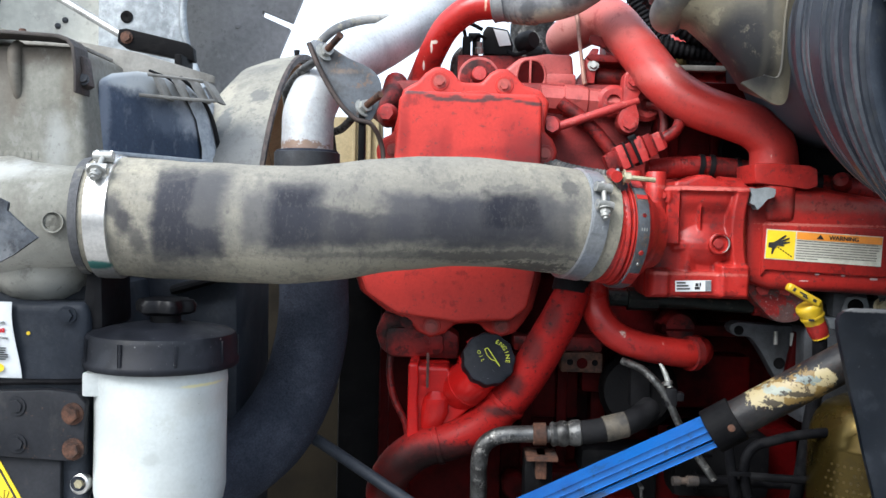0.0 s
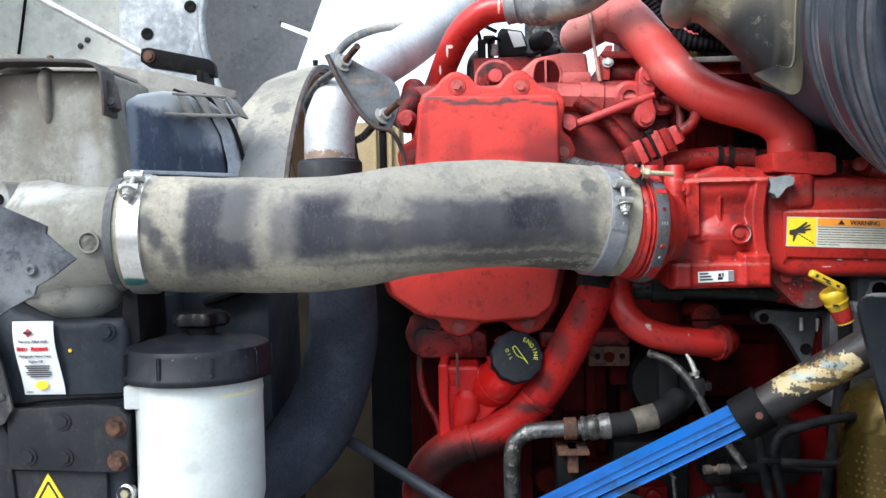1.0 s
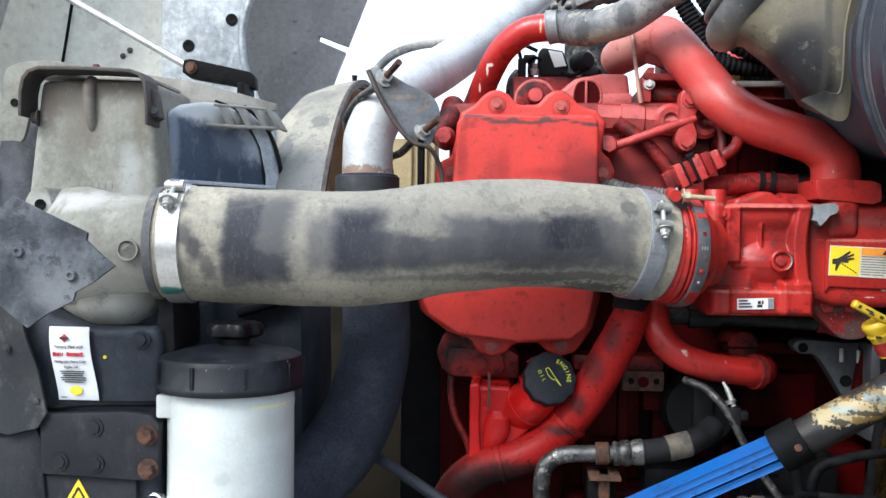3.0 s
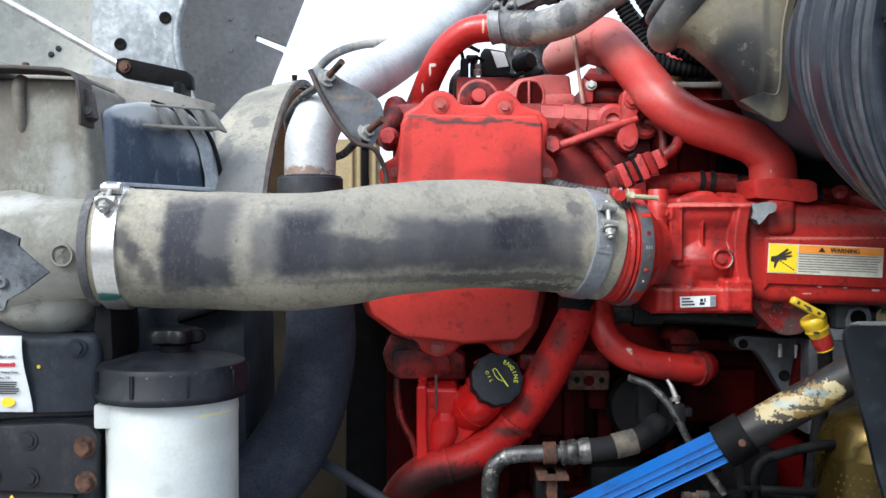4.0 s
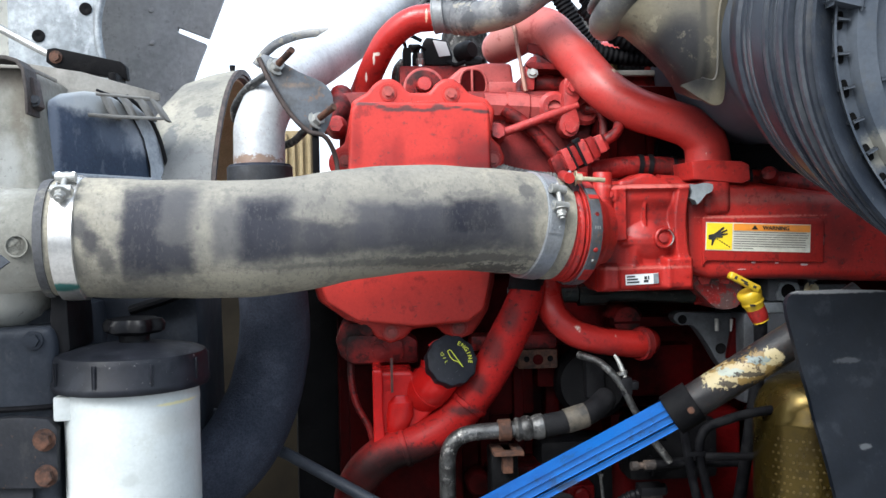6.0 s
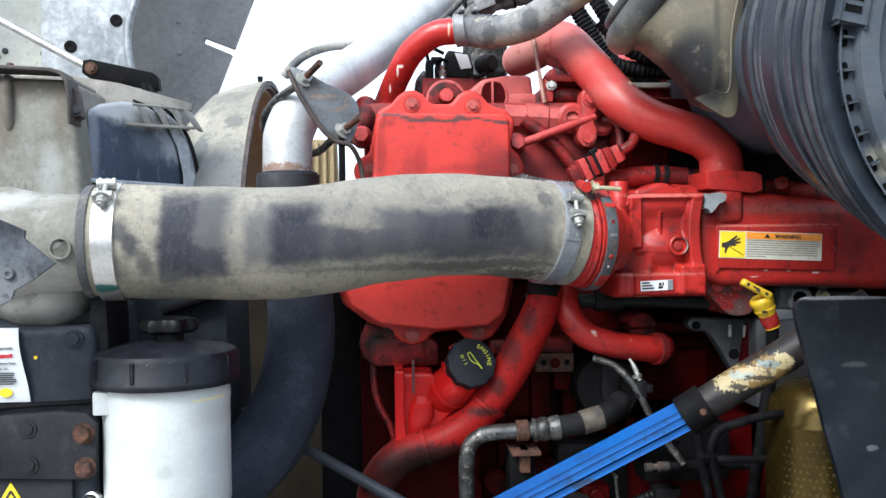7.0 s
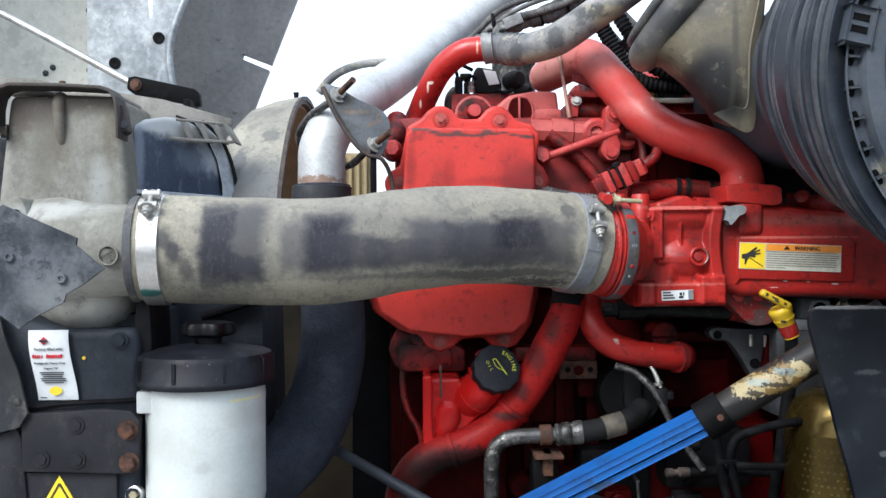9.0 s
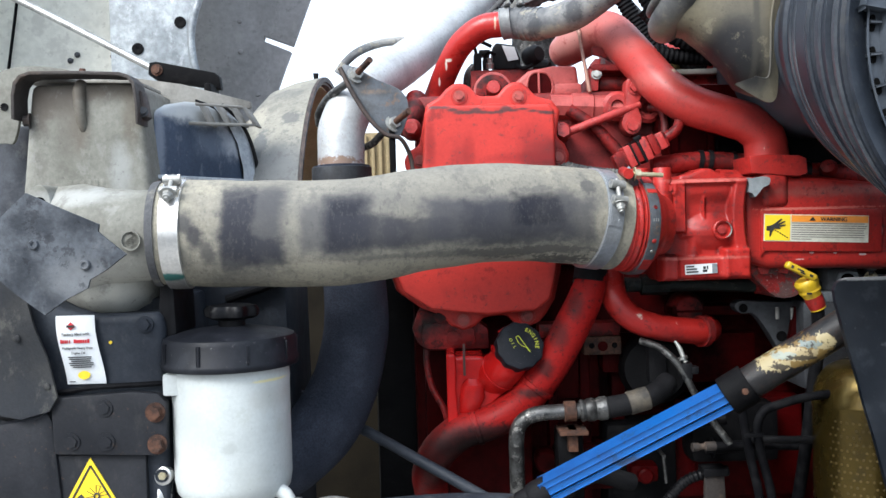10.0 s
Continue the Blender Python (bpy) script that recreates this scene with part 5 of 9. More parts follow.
box(bm, (-0.445, 0.8808, 1.4302), (-0.4385, 0.8812, 1.4310), 0)
part("printed_bar", bm, ink, label)

shift(label, (0.0125, 0.0165, 0.0215))

brk = thing("radiator_mount_bracket", (-0.41, 0.88, 1.2), "black painted steel bracket with rusty bolts", "bracket")
bm = B()
prism(bm, [(-0.450, 1.436), (-0.36, 1.441), (-0.332, 1.438), (-0.323, 1.428), (-0.324, 1.376), (-0.335, 1.370), (-0.448, 1.374)], 0.886, 0.898, 0.003)
part("plate", bm, charcoal_steel, brk)
for x, z in ((-0.335, 1.418), (-0.334, 1.383)):
    bm = B()
    bolt(bm, (x, 0.886, z), (0, -1, 0), 0.0076, 0.008)
    part("bolt", bm, rust, brk, "rusty hex bolt")
for x, z in ((-0.391, 1.424), (-0.428, 1.388), (-0.390, 1.387)):
    bm = B()
    bolt(bm, (x, 0.886, z), (0, -1, 0), 0.0066, 0.0030)
    part("bolt", bm, charcoal_steel, brk, "black hex bolt")
bm = B()
prism(bm, rounded([(-0.531, 1.394), (-0.523, 1.405), (-0.468, 1.413), (-0.450, 1.410), (-0.449, 1.25), (-0.531, 1.25)], 2), 0.889, 0.97, 0.004)
part("side_box", bm, charcoal_steel, brk)
bm = B()
prism(bm, [(-0.449, 1.372), (-0.35, 1.370), (-0.35, 1.2), (-0.449, 1.2)], 0.893, 0.902, 0.002)
part("lower_plate", bm, charcoal_steel, brk)

tri = thing("warning_triangle_sticker", (-0.404, 0.878, 1.32), "yellow triangular warning sticker with black symbol", "sticker")
bm = B()
prism(bm, rounded([(-0.404, 1.371), (-0.4015, 1.368), (-0.377, 1.325), (-0.378, 1.322), (-0.430, 1.322), (-0.431, 1.325), (-0.4065, 1.368)], 2), 0.8775, 0.8785, 0)
part("sheet", bm, yellow, tri)
bm = B()
for a, b in (((-0.404, 1.3655), (-0.4265, 1.3265)), ((-0.404, 1.3655), (-0.3815, 1.3265)), ((-0.4265, 1.3265), (-0.3815, 1.3265))):
    tube(bm, [(a[0], 0.8772, a[1]), (b[0], 0.8772, b[1])], 0.0009, 6, straight=True)
part("printed_border", bm, ink, tri)
bm = B()
hub = Vector((-0.3995, 0.8770, 1.3395))
for k in range(6):
    an = radians(20 + 60 * k)
    d, e = Vector((math.cos(an), 0, math.sin(an))), Vector((-math.sin(an), 0, math.cos(an)))
    ring = [hub + d * u * 0.001 + e * v * 0.001 for u, v in ((2.2, -0.8), (9.0, -2.0), (9.0, 2.0), (2.2, 0.8))]
    if ring[1].z > 1.3265 and ring[2].z < 1.353:
        tube(bm, ring + [ring[0]], 0.0003, 6, straight=True)
tube(bm, [hub + Vector((0.0022 * math.cos(radians(t)), 0, 0.0022 * math.sin(radians(t)))) for t in range(0, 361, 30)], 0.0008, 6, straight=True)
part("printed_fan", bm, ink, tri)
bm = B()
prism(bm, [(-0.4165, 1.3385), (-0.4125, 1.3415), (-0.409, 1.3375), (-0.4065, 1.3345), (-0.4085, 1.3335), (-0.406, 1.3310), (-0.408, 1.3300), (-0.4055, 1.3280), (-0.4085, 1.3270), (-0.4135, 1.3300)], 0.8768, 0.8773, 0)
part("printed_hand", bm, ink, tri)

apex = Vector((-0.404, 0.0, 1.371))
for ob in tri.children:
    ob.data.transform(Matrix.Translation(apex) @ Matrix.Diagonal((1.3, 1, 1.3, 1)) @ Matrix.Translation(-apex))
shift(tri, (-0.007, 0.0145, -0.004))

# rubber flaps
flap = thing("rubber_flap", (-0.45, 0.80, 1.52), "torn grey rubber baffle flap beside the cooler", "rubber flap")


def sheet_flap(bm, outline, y, bend, thick=0.004):
    """A rubber sheet, bent smoothly in depth."""
    prism(bm, outline, y, y + thick, 0)
    bmesh.ops.triangulate(bm, faces=[f for f in bm.faces if len(f.verts) > 4])
    bmesh.ops.subdivide_edges(bm, edges=bm.edges[:], cuts=2, use_grid_fill=True)
    for v in bm.verts:
        v.co.y += bend(v.co.x, v.co.z) + 0.0025 * noise.noise(v.co * 30)
    return bm


bm = sheet_flap(B(), [(-0.66, 1.548), (-0.56, 1.561), (-0.525, 1.571), (-0.505, 1.588), (-0.476, 1.612), (-0.450, 1.636), (-0.425, 1.624), (-0.398, 1.612), (-0.379, 1.603), (-0.380, 1.596), (-0.352, 1.573), (-0.372, 1.558), (-0.388, 1.549), (-0.390, 1.541), (-0.412, 1.530), (-0.432, 1.516), (-0.455, 1.532), (-0.48, 1.553), (-0.53, 1.545), (-0.66, 1.52)],
                0.79, lambda x, z: 0.25 * max(0, -0.47 - x) + 0.05 * (z - 1.57))
part("sheet", bm, flap_mat, flap)
for x, z in ((-0.392, 1.564), (-0.442, 1.585)):
    bm = B()
    lathe(bm, [(0.0052, -0.002), (0.0052, 0.001), (0.0042, 0.0025), (0.0026, 0.0025), (0.0022, 0.001), (0, 0.001)], (x, 0.789 + 0.05 * (z - 1.57), z), (0, -1, 0), 14)
    part("rivet", bm, flap_mat, flap)
part("fixing_tab", box(B(), (-0.480, 0.794, 1.578), (-0.462, 0.925, 1.588), 0.001), flap_mat, flap)
shift(flap, (0.026, 0.0, 0.020))
flap_low = thing("rubber_flap", (-0.5, 0.87, 1.40), "dark dusty rubber baffle flap hanging below", "rubber flap")
bm = sheet_flap(B(), [(-0.66, 1.58), (-0.58, 1.568), (-0.52, 1.560), (-0.488, 1.535), (-0.478, 1.50), (-0.466, 1.47), (-0.455, 1.425), (-0.464, 1.410), (-0.495, 1.402), (-0.53, 1.408), (-0.56, 1.430), (-0.585, 1.458), (-0.66, 1.49)],
                0.866, lambda x, z: 0.12 * max(0, -0.50 - x) + 0.04 * (z - 1.48))
part("sheet", bm, flap_dark, flap_low)
for x, z in ((-0.545, 1.434), (-0.497, 1.49), (-0.466, 1.437)):
    bm = B()
    lathe(bm, [(0.004, 0), (0.004, 0.002), (0.002, 0.003), (0.0, 0.003)], (x, 0.865 + 0.12 * max(0, -0.50 - x), z), (0, -1, 0), 12)
    part("rivet", bm, flap_dark, flap_low)
bm = sheet_flap(B(), [(-0.575, 1.44), (-0.545, 1.437), (-0.49, 1.405), (-0.485, 1.40), (-0.52, 1.392), (-0.57, 1.405)], 0.895, lambda x, z: 0.0)
part("torn_edge", bm, black_rubber, flap_low)

shift(flap_low, (0.015, 0.018, 0.013))

# ---- power steering reservoir ----
res = thing("power_steering_reservoir", (-0.251, 0.885, 1.3), "white plastic fluid reservoir with a black screw cap", "reservoir")
CX, CY = -0.251, 0.885
bm = B()
lathe(bm, [(0.0, 1.312), (0.030, 1.312), (0.056, 1.315), (0.0630, 1.323), (0.0655, 1.337), (0.0655, 1.44), (0.0662, 1.447), (0.0655, 1.454), (0.0655, 1.470), (0.0, 1.470)], (CX, CY, 0), (0, 0, 1), 56)
part("body", bm, white_tank, res)
bm = B()
lathe(bm, [(0.0, 1.462), (0.0755, 1.462), (0.0770, 1.464), (0.0770, 1.469), (0.0755, 1.471), (0.0748, 1.490), (0.0725, 1.4955), (0.066, 1.4985), (0.040, 1.503), (0.018, 1.506), (0.0, 1.506)], (CX, CY, 0), (0, 0, 1), 64)
cap = part("cap", bm, cap_black, res, "black ribbed screw cap")
for k in range(9):
    a = 2 * math.pi * k / 9 + 0.31
    bm = B()
    m = Matrix.Translation((CX, CY, 0)) @ Matrix.Rotation(a, 4, "Z")
    box(bm, (0.072, -0.0014, 1.469), (0.0765, 0.0014, 1.491), 0.0006, m)
    part("grip_rib", bm, cap_black, cap)
bm = B()
lathe(bm, [(0.0, 1.504), (0.015, 1.504), (0.0155, 1.513), (0.022, 1.514), (0.027, 1.517), (0.028, 1.524), (0.025, 1.529), (0.016, 1.5305), (0.0, 1.5305)], (CX + 0.003, CY, 0), (0, 0, 1), 66, 6, 0.13, 0.0185)
part("knob", bm, black_plastic, cap, "lobed black knob")
for dx, dy, r in ((-0.03, -0.045, 0.0025), (-0.012, -0.052, 0.0018), (0.022, -0.048, 0.0016), (-0.045, -0.028, 0.0014), (0.006, -0.040, 0.0012), (-0.022, -0.038, 0.001)):
    bm = B()
    lathe(bm, [(r, 0), (r * 0.8, 0.0006), (0, 0.0006)], (CX + dx, CY + dy, 1.5035 - 0.075 * math.hypot(dx, dy)), (0, 0, 1), 7)
    part("paint_speck", bm, paper, cap)
bm = B()
box(bm, (CX - 0.0645, CY - 0.045, 1.435), (CX - 0.045, CY - 0.020, 1.459), 0.003)
part("tab", bm, white_tank, res)
bm = B()
box(bm, (CX - 0.02, CY + 0.055, 1.35), (CX + 0.02, CY + 0.26, 1.40), 0.004)
part("bracket", bm, black_steel, res)
bm = B()
lathe(bm, [(0.0070, -0.004), (0.0100, -0.004), (0.0108, 0.0), (0.0104, 0.005), (0.0085, 0.006), (0.0070, 0.004), (0.0070, -0.004)], (-0.324, 0.862, 1.343), (-0.1, -1, 0.05), 28)
fit = part("fitting", bm, bright_band, res, "bright steel clamp ring")
part("clamp_bolt", bolt(B(), (-0.324, 0.864, 1.343), (-0.1, -1, 0.05), 0.0046, 0.008, False), gold_bright, fit)
bm = B()
lathe(bm, [(0.0, -0.008), (0.0070, -0.008), (0.0070, 0.002), (0.0, 0.002)], (-0.324, 0.862, 1.343), (-0.1, -1, 0.05), 20)
part("trunnion", bm, dull_steel, fit)
bm = B()
tube(bm, [(-0.324, 0.868, 1.336), (-0.324, 0.862, 1.322), (-0.324, 0.860, 1.300), (-0.323, 0.864, 1.262), (-0.322, 0.87, 1.23)], [0.0088, 0.0092, 0.0095, 0.0095, 0.0095], 14, squash=0.3)
part("clamp_strap", bm, bright_band, fit, "bright steel clamp strap")
bm = B()
tube(bm, [(-0.300, 0.90, 1.345), (-0.305, 0.885, 1.300), (-0.31, 0.885, 1.22)], 0.017, 18)
part("feed_hose", bm, black_rubber, res, "black feed hose")
bm = B()
tube(bm, [(CX + 0.040, CY - 0.02, 1.328), (CX + 0.060, CY - 0.024, 1.320), (CX + 0.067, CY - 0.026, 1.311)], [0.008, 0.008, 0.0075], 14)
part("nipple", bm, white_tank, res)

shift(res, (-0.011, 0.045, 0.0))

# ---- hoses below the reservoir ----
ret = thing("return_hose", (-0.14, 0.90, 1.20), "worn grey return hose with a screw clamp below the reservoir", "hose")
part("hose_wall", tube(B(), [(-0.215, 0.90, 1.18), (-0.205, 0.895, 1.25), (-0.185, 0.89, 1.285), (-0.155, 0.888, 1.303), (-0.128, 0.890, 1.300), (-0.108, 0.90, 1.280), (-0.10, 0.92, 1.24), (-0.10, 0.96, 1.18)], 0.0155, 22), loom_grey, ret)
part("clamp_band", lathe(B(), [(0.0158, -0.007), (0.0170, -0.0065), (0.0170, 0.0065), (0.0158, 0.007)], (-0.190, 0.890, 1.281), (0.75, 0, 0.65), 28), pewter_bright, ret)
scr = part("clamp_screw", lathe(B(), [(0.0, -0.004), (0.0105, -0.004), (0.0115, -0.002), (0.0115, 0.006), (0.0100, 0.008), (0.0080, 0.008), (0.0075, 0.004), (0.0, 0.004)], (-0.181, 0.872, 1.313), (-0.15, -1, 0.1), 24), steel, ret, "bright clamp screw")
part("screw_head", bolt(B(), (-0.1815, 0.868, 1.3133), (-0.15, -1, 0.1), 0.0048, 0.004, False), dull_steel, scr)
tie = thing("cross_tube", (-0.05, 1.0, 1.2), "thick dark steel tube across below the engine", "tube")
part("tube_wall", tube(B(), [(-0.17, 0.985, 1.247), (-0.058, 0.992, 1.254), (0.032, 1.0, 1.252), (0.12, 1.01, 1.24)], 0.032, 28), black_dusty, tie)
part("end_collar", lathe(B(), [(0.032, -0.012), (0.035, -0.010), (0.035, 0.010), (0.032, 0.012)], (0.075, 1.004, 1.247), (1, 0.1, -0.1), 28), dull_steel, tie)

# ---- charge air hose and clamps ----
hose = thing("charge_air_hose", (-0.05, 0.96, 1.55), "thick dusty rubber charge air hose with rubbed dark bands", "hose")
bm = B()
tube(bm, [(-0.336, 0.9228, 1.612), (-0.325, 0.9235, 1.612), (-0.302, 0.926, 1.612), (-0.22, 0.932, 1.609), (-0.138, 0.940, 1.608), (-0.09, 0.949, 1.612), (-0.048, 0.960, 1.619), (0.0, 0.972, 1.624), (0.053, 0.985, 1.626), (0.10, 0.998, 1.624), (0.150, 1.0125, 1.619), (0.180, 1.022, 1.6135), (0.1925, 1.0258, 1.6112)],
     [0.0570, 0.0573, 0.0598, 0.0606, 0.0606, 0.0602, 0.0598, 0.0590, 0.0585, 0.0582, 0.0585, 0.0588, 0.0590], 64, 12, wave=lambda s: 1 + 0.004 * math.sin(s * 41) + 0.0025 * math.sin(s * 97 + 1))
for v in bm.verts:
    v.co += v.normal * 0 + Vector((0, 0.0012 * noise.noise(v.co * 22), 0.0012 * noise.noise(v.co * 22 + Vector((5, 5, 5)))))
part("hose_wall", bm, hose_mat, hose)
for p, q in (((-0.3375, 0.9227, 1.612), (-0.329, 0.9233, 1.612)), ((0.181, 1.0225, 1.6130), (0.1940, 1.0263, 1.6110))):
    bm = B()
    tube(bm, [p, (Vector(p) + Vector(q)) / 2, q], [0.0588, 0.0598, 0.0594], 56, straight=True)
    part("end_cuff", bm, cuff_mat if p[0] < 0 else hose_mat, hose, "worn hose end")


def arc_band(bm, at, axis, r, lift, h0, h1, a0, a1, n=24):
    """A strip on a drum about the axis, from h0 to h1 along it; angles run from straight up towards -y."""
    ax = Vector(axis).normalized()
    rows = []
    for k in range(n + 1):
        a = radians(a0 + (a1 - a0) * k / n)
        out = Vector((0, -math.sin(a), math.cos(a)))
        out = (out - ax * out.dot(ax)).normalized()
        rows.append([bm.verts.new(Vector(at) + out * q + ax * h) for h, q in ((h0, r), (h0, r + lift), (h1, r + lift), (h1, r))])
    for p, q in zip(rows, rows[1:]):
        for i in range(4):
            bm.faces.new((p[i], p[(i + 1) % 4], q[(i + 1) % 4], q[i]))
    bm.faces.new(rows[0])
    bm.faces.new(rows[-1][::-1])
    return bm


def hose_clamp(at, axis, r, band_mat, label_text, up=20, width=0.012):
    th = thing("hose_clamp", at, label_text, "hose clamp", "T-bolt clamps on the charge air hose")
    bm = B()
    lathe(bm, [(r, -width), (r + 0.0016, -width + 0.0006), (r + 0.0016, width - 0.0006), (r, width), (r - 0.002, width), (r - 0.002, -width), (r, -width)], at, axis, 64)
    band = part("band", bm, band_mat, th)
    ax = Vector(axis).normalized()

    def outward(deg):
        o = Vector((0, -math.sin(radians(deg)), math.cos(radians(deg))))
        return (o - ax * o.dot(ax)).normalized()

    out = outward(up)
    tang = ax.cross(out)
    c = Vector(at) + out * (r + 0.0068)
    # folded strap ends that hold the trunnions
    for a0, a1 in ((up + 9, up + 34), (up - 34, up - 9)):
        part("strap_end", arc_band(B(), at, axis, r + 0.0014, 0.0016, -width * 0.80, width * 0.80, a0, a1), band_mat, band)
    for s in (-1, 1):
        q = c + tang * s * 0.0105
        bm = B()
        tube(bm, [q - ax * width * 0.85, q + ax * width * 0.85], 0.0052, 16, straight=True)
        part("trunnion", bm, pewter_bright, th)
        for e in (-1, 1):
            bm = B()
            tube(bm, [q + ax * e * width * 0.62 + out * 0.001, q + ax * e * width * 0.62 - out * 0.007 + tang * s * 0.004], [0.0058, 0.0030], 12, straight=True, squash=0.55)
            part("strap_loop", bm, band_mat, band)
    bm = B()
    tube(bm, [c - tang * 0.017, c + tang * 0.027], 0.0028, 12, straight=True)
    part("t_bolt", bm, pewter_bright, th)
    bm = B()
    lathe(bm, [(0.0, 0), (0.0052, 0), (0.0052, 0.004), (0.0046, 0.009), (0.0030, 0.010), (0.0, 0.010)], c + tang * 0.015, tang, 18)
    part("nut", bolt(bm, c + tang * 0.015, tang, 0.0058, 0.006, True), pewter_bright, th)
    for s in (-0.0048, 0.0048):
        o = outward(up + 28)
        part("spot_weld", lathe(B(), [(0.0029, 0), (0.0027, 0.0005), (0.0016, 0.0007), (0.0, 0.0002)], Vector(at) + o * (r + 0.0030) + ax * s, o, 12), band_steel, band)
    return th


hose_clamp((-0.3115, 0.9248, 1.6115), (1, 0.06, 0), 0.0605, bright_band, "bright steel T-bolt clamp on the hose end", 38, 0.0110)
hose_clamp((0.1675, 1.018, 1.6155), (0.92, 0.30, -0.14), 0.0602, band_steel, "dull steel T-bolt clamp beside the red intake", 62, 0.0105)

# ---- coolant pipe and hose ----
cool = thing("coolant_pipe", (-0.15, 1.13, 1.6), "silver aluminised coolant pipe with a rusty lower edge", "pipe")
bm = B()
tube(bm, [(-0.152, 1.13, 1.66), (-0.152, 1.13, 1.715), (-0.149, 1.137, 1.754), (-0.124, 1.170, 1.803), (-0.068, 1.30, 1.867), (0.011, 1.45, 1.959), (0.075, 1.54, 2.03), (0.16, 1.60, 2.10), (0.30, 1.62, 2.16)], 0.0318, 32, 10)
part("pipe_wall", bm, alu_pipe, cool)
rh = thing("radiator_hose", (-0.15, 1.1, 1.2), "black braided radiator hose bending down to the radiator", "hose")
bm = B()
tube(bm, [(-0.152, 1.13, 1.697), (-0.151, 1.127, 1.64), (-0.139, 1.11, 1.56), (-0.135, 1.10, 1.50), (-0.140, 1.10, 1.455), (-0.156, 1.10, 1.40), (-0.190, 1.09, 1.345), (-0.245, 1.07, 1.305), (-0.32, 1.07, 1.275)],
     [0.0385, 0.040, 0.0415, 0.0425, 0.0430, 0.0450, 0.0470, 0.0470, 0.0470], 40, 10, wave=lambda s: 1 + 0.006 * math.sin(s * 60))
part("hose_wall", bm, braided, rh)
bm = B()
lathe(bm, [(0.0385, -0.012), (0.0405, -0.011), (0.0405, 0.011), (0.0385, 0.012)], (-0.152, 1.13, 1.684), (0, 0, 1), 40)
part("cuff", bm, pewter, rh)

strap = thing("pipe_bracket", (-0.09, 1.13, 1.73), "grey steel pipe bracket with rusty U-bolt ends", "bracket")
bm = B()
prism(bm, rounded([(-0.143, 1.824), (-0.125, 1.822), (-0.098, 1.806), (-0.070, 1.793), (-0.058, 1.776), (-0.060, 1.752), (-0.072, 1.730), (-0.092, 1.735), (-0.110, 1.757), (-0.128, 1.785)], 3), 1.086, 1.0905, 0.001)
part("plate", bm, strap_steel, strap)
bm = B()
tube(bm, [(-0.145, 1.085, 1.822), (-0.130, 1.081, 1.790), (-0.108, 1.081, 1.754), (-0.088, 1.083, 1.734), (-0.068, 1.086, 1.727), (-0.056, 1.10, 1.70), (-0.055, 1.10, 1.66)], 0.0030, 10)
part("rolled_edge", bm, brown_edge, strap)
for p, q in (((-0.135, 1.10, 1.806), (-0.103, 1.055, 1.826)), ((-0.088, 1.10, 1.742), (-0.056, 1.06, 1.760))):
    bm = B()
    tube(bm, [p, q], 0.0042, 12, straight=True)
    part("stud", bm, rust, strap, "rusty threaded stud")
    bm = B()
    d = Vector(q) - Vector(p)
    bolt(bm, Vector(p) + d * 0.30, d, 0.0080, 0.008, True)
    part("nut", bm, pewter_bright, strap)
bm = B()
tube(bm, [(-0.135, 1.10, 1.806), (-0.165, 1.13, 1.793), (-0.185, 1.16, 1.775), (-0.188, 1.18, 1.76)], 0.005, 10)
part("u_bolt", bm, dull_steel, strap)
bm = B()
tube(bm, [(-0.088, 1.10, 1.742), (-0.11, 1.14, 1.728), (-0.125, 1.165, 1.725)], 0.005, 10)
part("u_bolt", bm, dull_steel, strap)
bm = B()
box(bm, (-0.084, 1.085, 1.66), (-0.076, 1.10, 1.745), 0.002)
part("leg", bm, black_steel, strap)
bm = B()
tube(bm, [(-0.172, 1.285, 1.850), (-0.158, 1.285, 1.868), (-0.138, 1.285, 1.883), (-0.108, 1.31, 1.899), (-0.070, 1.315, 1.904)], 0.0065, 12)
solo("breather_hose", bm, grey_hose, "thin grey breather hose behind the coolant pipe", "hose")
bm = B()
tube(bm, [(-0.232, 1.47, 1.87), (-0.232, 1.47, 1.884)], [0.0035, 0.005], 10, straight=True)
solo("shroud_clip", bm, black_plastic, "small black clip on the fan shroud", "clip")

# ---- engine ----
eng = thing("diesel_engine", (0.4, 1.45, 0.8), "large red painted diesel engine with greasy dirt", "engine")
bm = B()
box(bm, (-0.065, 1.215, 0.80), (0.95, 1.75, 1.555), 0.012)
part("block", bm, red_shade_dark, eng, "greasy red engine block, darkened for the shade of the bay")
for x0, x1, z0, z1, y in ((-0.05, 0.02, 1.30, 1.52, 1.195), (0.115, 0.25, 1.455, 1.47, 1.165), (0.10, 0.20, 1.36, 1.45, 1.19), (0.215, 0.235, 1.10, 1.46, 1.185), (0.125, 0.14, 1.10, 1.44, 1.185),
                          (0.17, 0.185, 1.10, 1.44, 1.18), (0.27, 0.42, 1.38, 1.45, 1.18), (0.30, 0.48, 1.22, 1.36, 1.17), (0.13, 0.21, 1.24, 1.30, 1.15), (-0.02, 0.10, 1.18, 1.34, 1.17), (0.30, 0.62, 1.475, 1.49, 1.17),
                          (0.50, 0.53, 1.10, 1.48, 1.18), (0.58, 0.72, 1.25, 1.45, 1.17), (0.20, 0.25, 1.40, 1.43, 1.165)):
    part("casting_rib", box(B(), (x0, y, z0), (x1, 1.23, z1), 0.006), red_shade_dark, eng)
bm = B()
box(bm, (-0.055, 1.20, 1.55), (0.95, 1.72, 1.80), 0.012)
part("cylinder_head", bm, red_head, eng)
